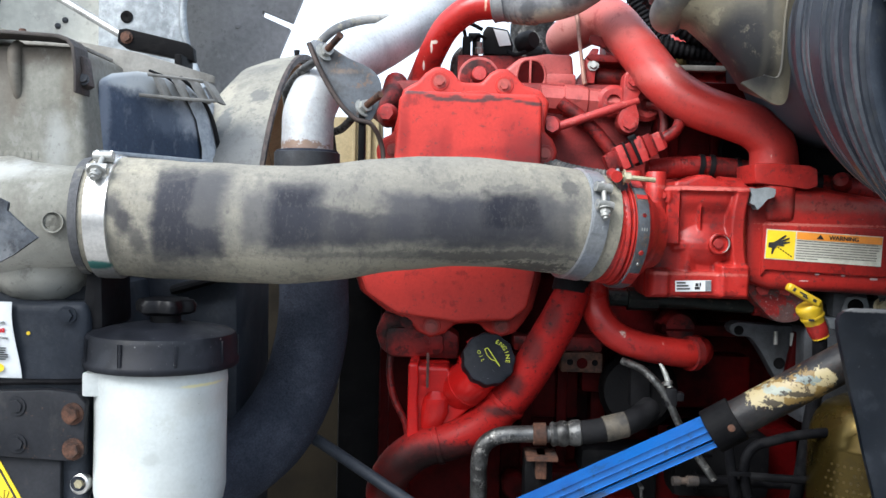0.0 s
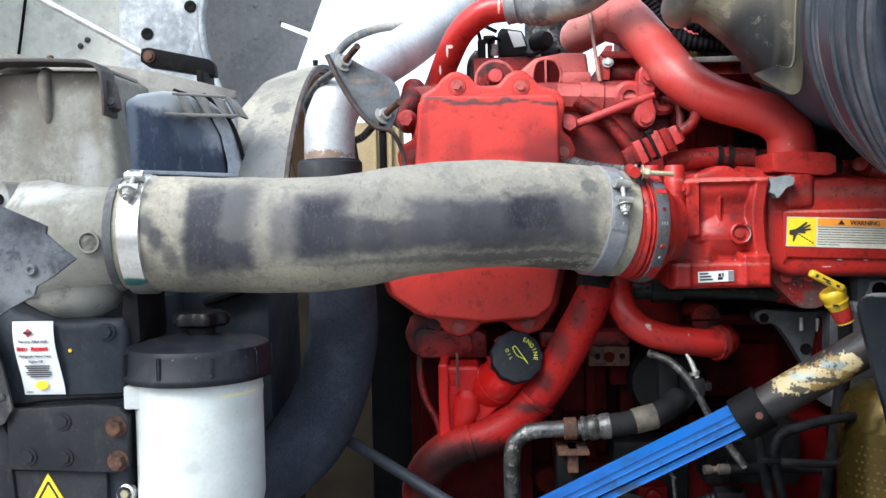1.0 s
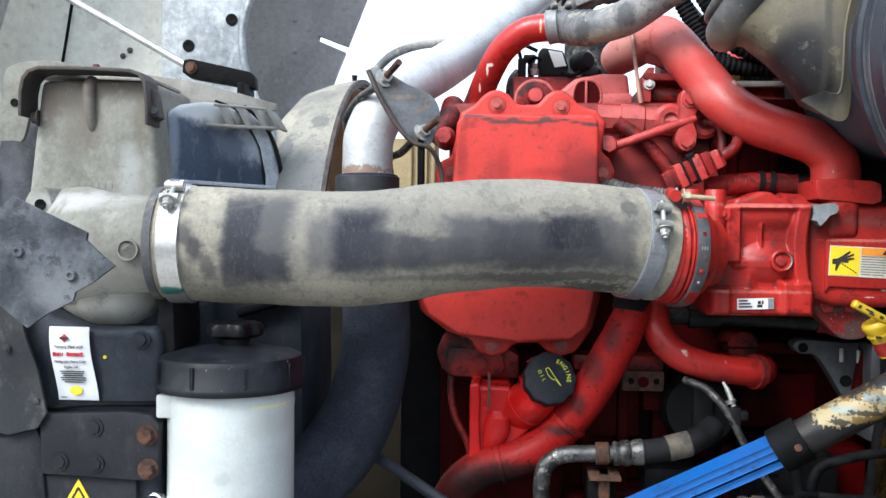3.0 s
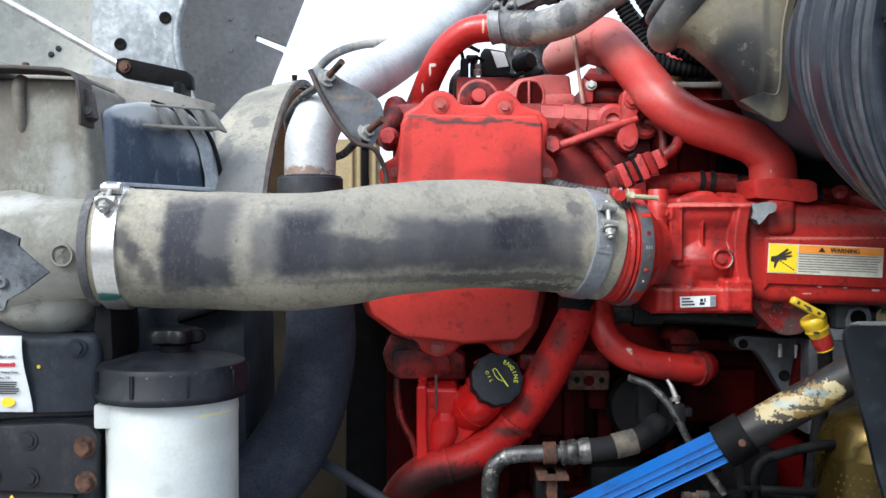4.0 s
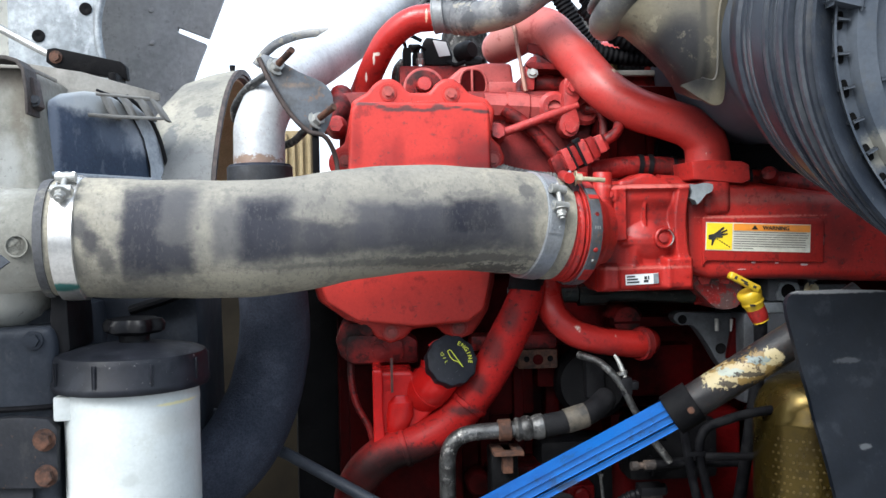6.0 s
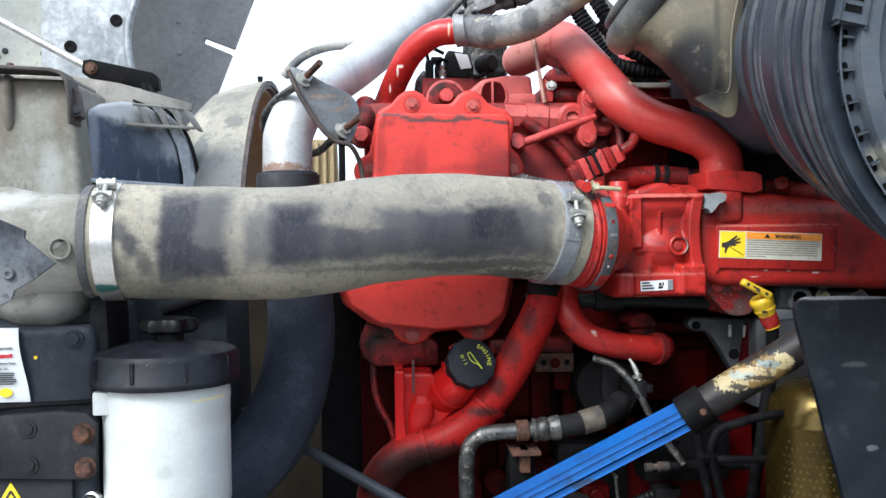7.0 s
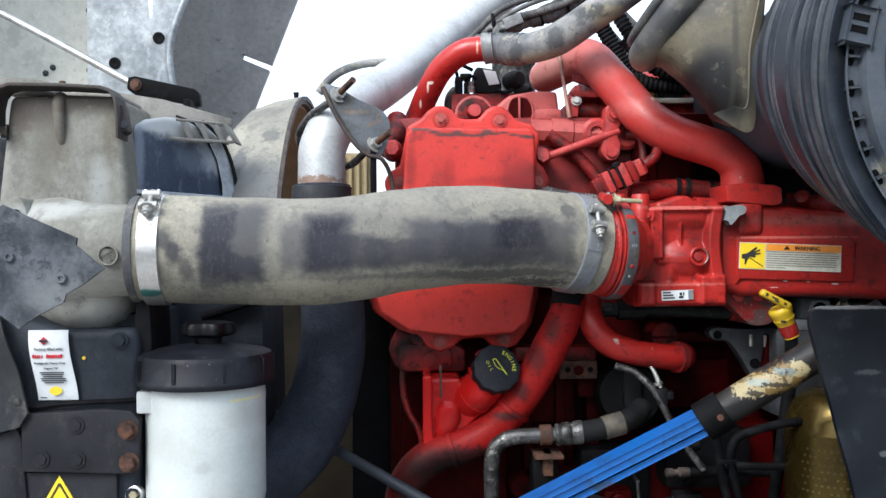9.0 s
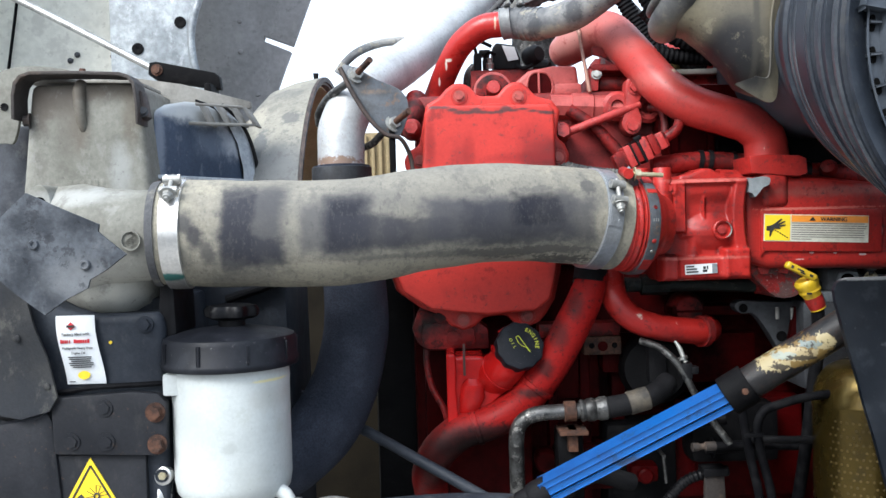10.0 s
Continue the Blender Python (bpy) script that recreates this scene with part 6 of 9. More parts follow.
# Black box added to keep the gap between shroud and engine dark.
bm = B()
box(bm, (-0.125, 1.25, 0.85), (-0.06, 1.70, 1.60), 0.01)
part("front_gap_box", bm, black_steel, eng, "black box filling the dark gap at the engine front")
bm = B()
box(bm, (0.205, 1.28, 1.80), (0.95, 1.66, 1.832), 0.006)
part("rocker_cover_base", bm, red_greasy, eng)
bm = B()
box(bm, (0.28, 1.27, 1.830), (0.95, 1.60, 1.838), 0.002)
part("cover_rim", bm, sheet, eng, "pale dusty cover rim")
for k in range(5):
    bm = B()
    bolt(bm, (0.34 + k * 0.1, 1.285, 1.838), (0, 0, 1), 0.009, 0.010)
    part("bolt", bm, gold, eng)
# Head wall in the shade-dark red, for the dark space under the crossover.
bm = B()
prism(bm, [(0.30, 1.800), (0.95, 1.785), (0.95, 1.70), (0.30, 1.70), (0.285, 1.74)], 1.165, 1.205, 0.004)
part("head_wall", bm, red_shade_dark, eng, "red head wall darkened for the shade under the pipe")
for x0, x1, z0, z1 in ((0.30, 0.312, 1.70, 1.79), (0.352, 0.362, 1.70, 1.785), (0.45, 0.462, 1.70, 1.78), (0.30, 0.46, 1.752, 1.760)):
    part("casting_rib", box(B(), (x0, 1.158, z0), (x1, 1.168, z1), 0.003), red_shade_dark, eng)
# Black disc takes the place of a dark oval hole.
part("hole_disc", lathe(B(), [(0.0, 0), (0.026, 0), (0.027, 0.003), (0.024, 0.005), (0.022, 0.002), (0.0, 0.002)], (0.390, 1.166, 1.712), (0, -1, 0), 28), black_steel, eng, "black disc for a dark hole in the head wall")

# Black slab put in for the dark gap between canister and plenum.
bm = B()
prism(bm, [(0.445, 1.75), (0.95, 1.72), (0.95, 1.63), (0.62, 1.648), (0.47, 1.672)], 1.145, 1.19, 0.004)
part("gap_shade_slab", bm, black_steel, eng)

# front plate on the head
bm = B()
outline = [(-0.036, 1.778), (-0.018, 1.788), (-0.008, 1.799), (0.002, 1.806), (0.014, 1.807), (0.025, 1.801), (0.036, 1.788), (0.062, 1.788), (0.072, 1.800), (0.082, 1.806), (0.094, 1.806), (0.104, 1.798), (0.114, 1.786), (0.136, 1.780), (0.147, 1.765), (0.141, 1.73), (0.152, 1.720), (0.159, 1.704), (0.155, 1.688), (0.143, 1.676), (0.146, 1.60),
           (0.142, 1.545), (0.133, 1.508), (0.122, 1.490), (0.112, 1.477), (0.094, 1.471), (0.076, 1.477), (0.066, 1.488), (0.036, 1.486), (0.024, 1.474), (0.006, 1.468), (-0.011, 1.475), (-0.022, 1.490), (-0.050, 1.500), (-0.084, 1.525), (-0.096, 1.565), (-0.085, 1.62), (-0.056, 1.682), (-0.066, 1.690), (-0.068, 1.704), (-0.060, 1.717), (-0.047, 1.723), (-0.043, 1.74)]
prism(bm, outline, 1.138, 1.158, 0.0055, segs=3)
plate_f = part("side_cover_flange", bm, red_cover, eng, "scalloped flange of the side cover")
bm = B()
prism(bm, [(-0.030, 1.772), (0.128, 1.770), (0.135, 1.762), (0.136, 1.66), (0.136, 1.59), (0.133, 1.55), (0.124, 1.512), (0.104, 1.496), (0.04, 1.492), (-0.035, 1.501), (-0.072, 1.525), (-0.085, 1.565), (-0.070, 1.61), (-0.044, 1.66), (-0.038, 1.762)], 1.104, 1.145, 0.015, segs=5)
dome = part("side_cover", bm, red_cover, eng, "smooth red side cover with grimy streaks")
bm = B()
prism(bm, rounded([(0.032, 1.7690), (0.050, 1.7725), (0.068, 1.7720), (0.073, 1.7680), (0.068, 1.7630), (0.050, 1.7618), (0.036, 1.7640)], 3), 1.1055, 1.116, 0.004)
part("raised_spot", bm, red_cover, dome)
for x, z in ((0.010, 1.788), (0.090, 1.785), (-0.046, 1.702), (0.142, 1.701), (0.007, 1.483), (0.094, 1.486)):
    bm = B()
    lathe(bm, [(0.0118, -0.001), (0.0112, 0.0008), (0.0, 0.0008)], (x, 1.1378, z), (0, -1, 0), 28)
    part("boss_rim", bm, red_cover, plate_f)
    part("bolt", bolt(B(), (x, 1.138, z), (0, -1, 0), 0.0056, 0.0056), red_bolt, plate_f, "worn red hex bolt")
for x, z in ((-0.057, 1.748), (0.152, 1.737)):
    bm = B()
    lathe(bm, [(0.0, 0), (0.014, 0), (0.014, 0.02), (0.010, 0.034), (0.008, 0.036), (0.0, 0.036)], (x, 1.19, z), (0, -1, 0.1), 20)
    bolt(bm, (x, 1.158, z), (0, -1, 0.1), 0.009, 0.010, False)
    part("stud_bolt", bm, red, eng)
bm = B()
tube(bm, [(-0.075, 1.19, 1.75), (-0.055, 1.20, 1.775), (-0.052, 1.24, 1.80)], 0.016, 14)
part("corner_pipe", bm, red_greasy, eng)
bm = B()
horse = [(0.0275 * math.cos(radians(a)), 0.0275 * math.sin(radians(a))) for a in range(-25, 206, 11)] + [(0.0125 * math.cos(radians(a)), 0.0125 * math.sin(radians(a)) - 0.002) for a in range(200, -21, -14)]
prism(bm, [(0.059 + x, 1.801 + z) for x, z in horse], 1.186, 1.206, 0.003, segs=3)
eye_l = part("lifting_eye", bm, red_dusty, eng, "dusty red lifting eye")
part("eye_face", prism(B(), [(0.059 + x * 0.90, 1.800 + z * 0.90) for x, z in horse], 1.1850, 1.190, 0.001), red_greasy, eye_l)
part("eye_bolt", lathe(B(), [(0.0, 0), (0.0105, 0), (0.0105, 0.020), (0.0085, 0.024), (0.0, 0.0245)], (0.060, 1.205, 1.805), (0, -1, 0.05), 24), red, eye_l)
bm = B()
prism(bm, [(-0.065, 1.472), (-0.055, 1.498), (0.01, 1.490), (0.042, 1.470), (0.042, 1.440), (-0.045, 1.440), (-0.058, 1.452)], 1.15, 1.20, 0.006)
lug = part("lower_lug", bm, red_greasy, eng)
bm = B()
bolt(bm, (-0.008, 1.143, 1.461), (0, -1, 0), 0.009, 0.007)
part("bolt", bm, red_greasy, lug)
bm = B()
prism(bm, rounded([(-0.050, 1.452), (-0.050, 1.472), (-0.040, 1.480), (0.015, 1.474), (0.022, 1.462), (0.018, 1.446), (-0.040, 1.443)], 2), 1.143, 1.152, 0.002)
part("raised_face", bm, red_greasy, lug)
bm = B()
bolt(bm, (-0.022, 1.145, 1.490), (0, -1, 0), 0.008, 0.006)
part("bolt", bm, red_greasy, lug)
bm = B()
tube(bm, [(-0.045, 1.16, 1.445), (-0.045, 1.15, 1.42), (-0.038, 1.14, 1.39), (-0.022, 1.13, 1.36), (-0.018, 1.13, 1.33)], 0.0045, 10)
part("sensor_wire", bm, red_greasy, eng)

# oil filler
oil = thing("oil_filler", (0.03, 1.1, 1.35), "glossy red oil filler neck with a black cap", "oil filler")
red_grimy_strip = mat("worn_brown_strip", (0.085, 0.03, 0.022), (0.045, 0.02, 0.016), 70, (0.4, 0.7), (0.5, 0.7), bump=0.2)
oil_red = mat("glossy_red_paint", (0.44, 0.009, 0.008), (0.30, 0.008, 0.007), 20, (0.4, 0.7), (0.14, 0.26), bump=0.08, fine_mix=0.1, spec=0.35)
bm = B()
prism(bm, [(-0.012, 1.4395), (0.030, 1.4395), (0.040, 1.424), (0.060, 1.402), (0.060, 1.392), (0.040, 1.374), (0.010, 1.349), (-0.012, 1.345)], 1.092, 1.20, 0.010, segs=4)
part("housing", bm, oil_red, oil)
bm = B()
prism(bm, [(-0.018, 1.444), (-0.006, 1.444), (-0.005, 1.425), (-0.006, 1.40), (-0.004, 1.36), (0.006, 1.350), (0.004, 1.343), (-0.018, 1.342)], 1.0845, 1.21, 0.004, segs=3)
flg = part("side_flange", bm, oil_red, oil)
for z in (1.428, 1.414):
    part("bolt", bolt(B(), (0.0005, 1.086, z), (0, -1, 0), 0.0042, 0.004, False), oil_red, flg)
part("tie_strip", box(B(), (0.0040, 1.0790, 1.416), (0.0072, 1.0815, 1.458), 0.0010), red_grimy_strip, oil, "worn brown tie strip")
part("bulge", loft(B(), [((0.016, 1.094, 1.410), (0.008, 0, 0), (0, 0.004, 0)), ((0.016, 1.091, 1.402), (0.015, 0, 0), (0, 0.009, 0)), ((0.015, 1.091, 1.385), (0.017, 0, 0), (0, 0.010, 0)), ((0.011, 1.092, 1.368), (0.013, 0, 0), (0, 0.007, 0)), ((0.008, 1.094, 1.357), (0.006, 0, 0), (0, 0.003, 0))], 24, 2.0), oil_red, oil)
AX = Vector((0.16, -0.90, 0.36)).normalized()
top = Vector((0.078, 1.058, 1.457))
bm = B()
tube(bm, [(0.032, 1.132, 1.396), (0.0530, 1.098, 1.4180), (0.0655, 1.086, 1.4350), top - AX * 0.019], [0.0275, 0.0275, 0.0265, 0.0260], 32)
neck = part("neck", bm, oil_red, oil)
bm = B()
lathe(bm, [(0.0268, -0.0016), (0.0284, -0.0008), (0.0284, 0.0008), (0.0268, 0.0016)], (0.0530, 1.098, 1.4180), (0.55, -0.62, 0.60), 36)
part("weld_bead", bm, oil_red, neck)
bm = B()
lathe(bm, [(0.0, -0.022), (0.027, -0.022), (0.0305, -0.020), (0.0312, -0.004), (0.0300, -0.001), (0.027, 0.0), (0.0, 0.0004)], top, AX, 66, 11, 0.025, 0.0295)
ocap = part("filler_cap", bm, cap_black, oil, "black oil cap with yellow lettering")
for a in (200, 255, 310):
    v = Matrix.Rotation(radians(a), 4, AX) @ AX.orthogonal().normalized() * 0.031
    bm = B()
    box(bm, (-0.006, -0.0015, -0.004), (0.006, 0.0015, 0.004), 0.0006, frame_of(top - AX * 0.024 + v, v) @ Matrix.Rotation(radians(90), 4, "X"))
    part("lug", bm, oil_red, oil)
ex = Vector((1, 0, 0))
ex = (ex - AX * ex.dot(AX)).normalized()
ey = AX.cross(ex).normalized()
face = Matrix((ex, ey, AX)).transposed().to_4x4()
flat = Matrix.Rotation(-math.pi / 2, 4, "X")
for k, ch in enumerate("ENGINE"):
    a = radians(66 - k * 14.5)
    pos = top + AX * 0.0012 + (ex * math.cos(a) + ey * math.sin(a)) * 0.0192
    words(ch, 0.0072, Matrix.Translation(pos) @ face @ Matrix.Rotation(a - math.pi / 2, 4, "Z") @ flat, lime, ocap)
for k, ch in enumerate("OIL"):
    pos = top + AX * 0.0012 + ex * (-0.0145 + k * 0.0024) + ey * (0.0055 - k * 0.0046)
    words(ch, 0.0058, Matrix.Translation(pos) @ face @ Matrix.Rotation(radians(-66), 4, "Z") @ flat, lime, ocap)
bm = B()
can = [(-0.006, 0.010), (-0.003, 0.012), (-0.001, 0.010), (0.003, 0.004), (0.011, -0.007), (0.012, -0.009), (0.007, -0.003), (0.001, -0.001), (-0.003, 0.003), (-0.005, 0.008)]
pts = [top + AX * 0.0012 + ex * x + ey * y for x, y in can]
tube(bm, pts + [pts[0]], 0.00045, 6, straight=True)
part("oil_can_symbol", bm, lime, ocap)

# pipes of the engine
bm = B()
tube(bm, [(0.174, 1.09, 1.60), (0.176, 1.085, 1.545), (0.165, 1.08, 1.512), (0.150, 1.08, 1.482), (0.128, 1.085, 1.440), (0.105, 1.09, 1.405), (0.075, 1.095, 1.372), (0.04, 1.095, 1.352), (0.0, 1.095, 1.340), (-0.030, 1.10, 1.315), (-0.045, 1.12, 1.28), (-0.045, 1.17, 1.24)], [0.018, 0.020, 0.0225, 0.0235, 0.0235, 0.0235, 0.0230, 0.0235, 0.0240, 0.0240, 0.0240, 0.0240], 28, 8)
wpipe = solo("water_pipe", bm, red_pipe_dirty_shaded, "greasy red water pipe curving below the head", "pipe")
for c, a in (((0.100, 1.091, 1.398), (-0.6, 0.1, -0.8)), ((0.020, 1.095, 1.346), (-1, 0, -0.3))):
    bm = B()
    lathe(bm, [(0.0232, -0.004), (0.0252, -0.003), (0.0256, 0.0), (0.0252, 0.003), (0.0232, 0.004)], c, a, 28)
    part("joint_collar", bm, red_pipe_dirty_shaded, wpipe)
bm = B()
tube(bm, [(0.174, 1.09, 1.605), (0.1755, 1.086, 1.56), (0.172, 1.083, 1.535)], [0.0200, 0.0215, 0.0215], 28)
part("upper_sleeve", bm, black_rubber, wpipe, "black rubber sleeve")
bm = B()
tube(bm, [(0.203, 1.10, 1.58), (0.203, 1.10, 1.54), (0.207, 1.09, 1.508), (0.228, 1.085, 1.484), (0.26, 1.085, 1.472), (0.295, 1.09, 1.466), (0.325, 1.105, 1.462), (0.345, 1.15, 1.46), (0.345, 1.20, 1.46)], 0.0170, 24, 8)
wp = solo("coolant_return_pipe", bm, red_chip, "red coolant return pipe with chipped white primer", "pipe")
bm = B()
lathe(bm, [(0.017, 0), (0.021, 0.001), (0.021, 0.010), (0.017, 0.011)], (0.318, 1.10, 1.463), (1, 0.5, -0.05), 24)
part("collar", bm, red_greasy, wp)
bm = B()
lathe(bm, [(0.0, 0), (0.024, 0), (0.024, 0.03), (0.018, 0.04), (0.0, 0.04)], (0.325, 1.21, 1.485), (0, -1, 0), 24)
part("boss", bm, red_greasy, wp)

cross = thing("intake_crossover_pipe", (0.41, 1.09, 1.66), "large dusty red crossover pipe with a bolted flange", "pipe")
bm = B()
tube(bm, [(0.1695, 1.352, 1.8790), (0.1705, 1.350, 1.8793), (0.174, 1.345, 1.8802), (0.180, 1.335, 1.882), (0.195, 1.298, 1.887), (0.218, 1.262, 1.894), (0.236, 1.235, 1.889), (0.260, 1.19, 1.846), (0.2875, 1.14, 1.793), (0.3205, 1.12, 1.764), (0.363, 1.11, 1.747), (0.392, 1.105, 1.735), (0.411, 1.105, 1.714), (0.415, 1.105, 1.672)], [0.004, 0.013, 0.0205, 0.0250, 0.028, 0.0285, 0.0285, 0.0280, 0.0275, 0.0270, 0.0260, 0.0265, 0.0275, 0.029], 36, 8)
part("pipe_wall", bm, red_pipe, cross)
bm = B()
prism(bm, [(0.376, 1.690), (0.400, 1.6915), (0.440, 1.689), (0.449, 1.685), (0.450, 1.666), (0.440, 1.662), (0.378, 1.668)], 1.06, 1.16, 0.0025, segs=2)
part("flange", bm, red_manifold, cross)
bm = B()
tube(bm, [(0.1905, 1.262, 1.905), (0.190, 1.236, 1.890), (0.191, 1.225, 1.868), (0.192, 1.205, 1.84), (0.1945, 1.196, 1.812), (0.197, 1.194, 1.797)], [0.0040, 0.0036, 0.0029, 0.0031, 0.0038, 0.0036], 10, squash=0.8)
part("strap", bm, tan_strap, cross, "worn tan strap")

upipe = thing("breather_pipe", (-0.02, 1.25, 1.78), "red painted breather pipe joined to a grey hose", "pipe")
bm = B()
tube(bm, [(-0.034, 1.31, 1.76), (-0.027, 1.305, 1.80), (-0.018, 1.30, 1.823), (-0.003, 1.275, 1.853), (0.016, 1.25, 1.880), (0.045, 1.235, 1.900), (0.075, 1.228, 1.904), (0.11, 1.22, 1.902)], 0.0186, 28)
part("pipe_wall", bm, red_chip, upipe)
bm = B()
tube(bm, [(0.078, 1.225, 1.904), (0.10, 1.22, 1.903), (0.132, 1.20, 1.897), (0.165, 1.18, 1.901), (0.19, 1.16, 1.911), (0.245, 1.13, 1.945), (0.31, 1.10, 1.985), (0.40, 1.08, 2.02)], [0.0215, 0.0215, 0.022, 0.0225, 0.0225, 0.022, 0.022, 0.022], 28, 8, wave=lambda s: 1 + 0.012 * math.sin(s * 70))
gh = part("hose_wall", bm, grey_hose, upipe, "weathered grey ribbed hose")
for x, y, z, r in ((0.108, 1.2175, 1.9015, 0.0228), (0.1155, 1.213, 1.8998, 0.0230), (0.123, 1.2085, 1.8985, 0.0230), (0.1305, 1.203, 1.8975, 0.0228)):
    part("hose_ridge", lathe(B(), [(r - 0.002, -0.0028), (r + 0.0009, -0.0012), (r + 0.0009, 0.0012), (r - 0.002, 0.0028)], (x, y, z), (0.82, -0.55, -0.15), 32), grey_hose, gh)
for x, w, ax_ in ((0.084, 0.0082, (1, -0.25, 0.10)), (0.1025, 0.0070, (1, -0.35, -0.12))):
    bm = B()
    lathe(bm, [(0.0215, -w), (0.0232, -w + 0.0006), (0.0232, -w + 0.002), (0.0226, -w + 0.0026), (0.0226, w - 0.0026), (0.0232, w - 0.002), (0.0232, w - 0.0006), (0.0215, w)], (x, 1.223, 1.904), ax_, 40)
    cl = part("clamp_band", bm, dusty_clamp, upipe)
    part("clamp_ear", box(B(), (x - 0.005, 1.205, 1.9265), (x + 0.005, 1.222, 1.9310), 0.0012), dusty_clamp, cl)
    part("clamp_screw", tube(B(), [(x, 1.200, 1.9300), (x, 1.226, 1.9325)], 0.0028, 10, straight=True), pewter_bright, cl)

# head details
rail = thing("fuel_connector_row", (0.2, 1.2, 1.74), "red painted injector connectors and fuel lines", "fuel line")
bm = B()
lathe(bm, [(0.0, 0), (0.018, 0), (0.018, 0.030), (0.021, 0.031), (0.021, 0.060), (0.019, 0.062), (0.019, 0.11), (0.0, 0.11)], (0.140, 1.20, 1.778), (1, 0, -0.06), 8)
part("connector_tube", bm, red_dusty, rail)
bm = B()
tube(bm, [(0.152, 1.165, 1.735), (0.20, 1.165, 1.752), (0.262, 1.17, 1.774)], 0.0058, 12)
part("fuel_line", bm, red, rail)
for x, z in ((0.238, 1.774), (0.281, 1.770)):
    bm = B()
    lathe(bm, [(0.008, 0), (0.020, 0), (0.021, 0.012), (0.016, 0.016), (0.009, 0.016), (0.008, 0.005)], (x - 0.005, 1.195, z), (0, -1, 0), 24)
    part("union", bm, red, rail)
bm = B()
prism(bm, rounded([(0.243, 1.806), (0.256, 1.812), (0.268, 1.804), (0.266, 1.788), (0.259, 1.771), (0.264, 1.752), (0.258, 1.734), (0.244, 1.734), (0.236, 1.747), (0.242, 1.771)], 3), 1.165, 1.195, 0.004)
br = part("clamp_bridge", bm, red, rail)
for x, z in ((0.255, 1.798), (0.250, 1.744)):
    bm = B()
    bolt(bm, (x, 1.165, z), (0, -1, 0), 0.008, 0.007)
    part("bolt", bm, red, br)
bm = B()
tube(bm, [(0.276, 1.175, 1.770), (0.288, 1.165, 1.766), (0.292, 1.155, 1.752), (0.290, 1.145, 1.727), (0.287, 1.14, 1.715)], 0.0055, 12)
part("fuel_line", bm, red_greasy, rail)
bm = B()
tube(bm, [(0.165, 1.185, 1.772), (0.20, 1.18, 1.745), (0.235, 1.175, 1.705), (0.25, 1.17, 1.69)], 0.009, 12)
part("fuel_line", bm, red_greasy, rail)
bm = B()
prism(bm, [(0.094, 1.790), (0.094, 1.820), (0.114, 1.836), (0.150, 1.842), (0.184, 1.841), (0.190, 1.79)], 1.228, 1.30, 0.006, segs=3)
cam_h = part("cam_housing", bm, red_dusty, rail)
arch = rounded([(0.112, 1.800), (0.111, 1.816), (0.116, 1.829), (0.127, 1.833), (0.141, 1.830), (0.148, 1.817), (0.146, 1.801), (0.130, 1.796)], 4)
# No hollow here: a dark patch gives the pocket its inner shade.
part("pocket_patch", prism(B(), arch, 1.2268, 1.232, 0), red_shade_dark, cam_h, "flat patch coloured dark as a shaded pocket")
part("pocket_rim", tube(B(), [(x, 1.227, z) for x, z in arch] + [(arch[0][0], 1.227, arch[0][1])], 0.0019, 8, straight=True), red_dusty, cam_h)
part("pocket_rib", box(B(), (0.1265, 1.222, 1.797), (0.1295, 1.231, 1.832), 0.001), red_dusty, cam_h)
bm = B()
box(bm, (0.148, 1.205, 1.795), (0.187, 1.24, 1.812), 0.004)
part("step", bm, red_dusty, cam_h)
part("bracket_plate", prism(B(), [(0.198, 1.834), (0.205, 1.838), (0.292, 1.832), (0.300, 1.826), (0.206, 1.828)], 1.200, 1.250, 0.0015), red_greasy, rail)
part("bracket_web", prism(B(), [(0.199, 1.800), (0.199, 1.832), (0.207, 1.846), (0.216, 1.846), (0.213, 1.828), (0.211, 1.800)], 1.205, 1.245, 0.002), red, rail)
part("return_barrel", lathe(B(), [(0.0, 0), (0.0110, 0), (0.0122, 0.003), (0.0122, 0.052), (0.0095, 0.057), (0.0, 0.058)], (0.214, 1.225, 1.812), (1, 0, -0.03), 20), red_greasy, rail)
part("plate_bolt", bolt(B(), (0.2085, 1.204, 1.823), (-0.1, -1, 0.2), 0.0052, 0.005), pewter_bright, rail, "bare steel bolt")
part("lever", prism(B(), rounded([(0.206, 1.866), (0.222, 1.862), (0.240, 1.852), (0.254, 1.838), (0.274, 1.833), (0.274, 1.826), (0.250, 1.828), (0.236, 1.840), (0.220, 1.850), (0.206, 1.854)], 2), 1.215, 1.222, 0.0012), red_greasy, rail)

sens = thing("top_sensor_block", (0.09, 1.30, 1.80), "black electrical sensor block with white label", "sensor")
part("base", box(B(), (0.03, 1.27, 1.79), (0.14, 1.34, 1.846), 0.004), red_greasy, sens)
body_s = part("body", prism(B(), [(0.066, 1.848), (0.064, 1.880), (0.070, 1.889), (0.100, 1.884), (0.108, 1.862), (0.106, 1.848)], 1.28, 1.33, 0.004), black_plastic, sens)
part("printed_label", prism(B(), [(0.079, 1.884), (0.098, 1.881), (0.104, 1.862), (0.088, 1.860)], 1.2785, 1.2805, 0), paper, body_s)
part("cap", lathe(B(), [(0.0, 0), (0.013, 0), (0.015, 0.006), (0.015, 0.02), (0.011, 0.026), (0.0, 0.026)], (0.118, 1.29, 1.866), (0.7, -0.8, 0.1), 18), black_plastic, sens)
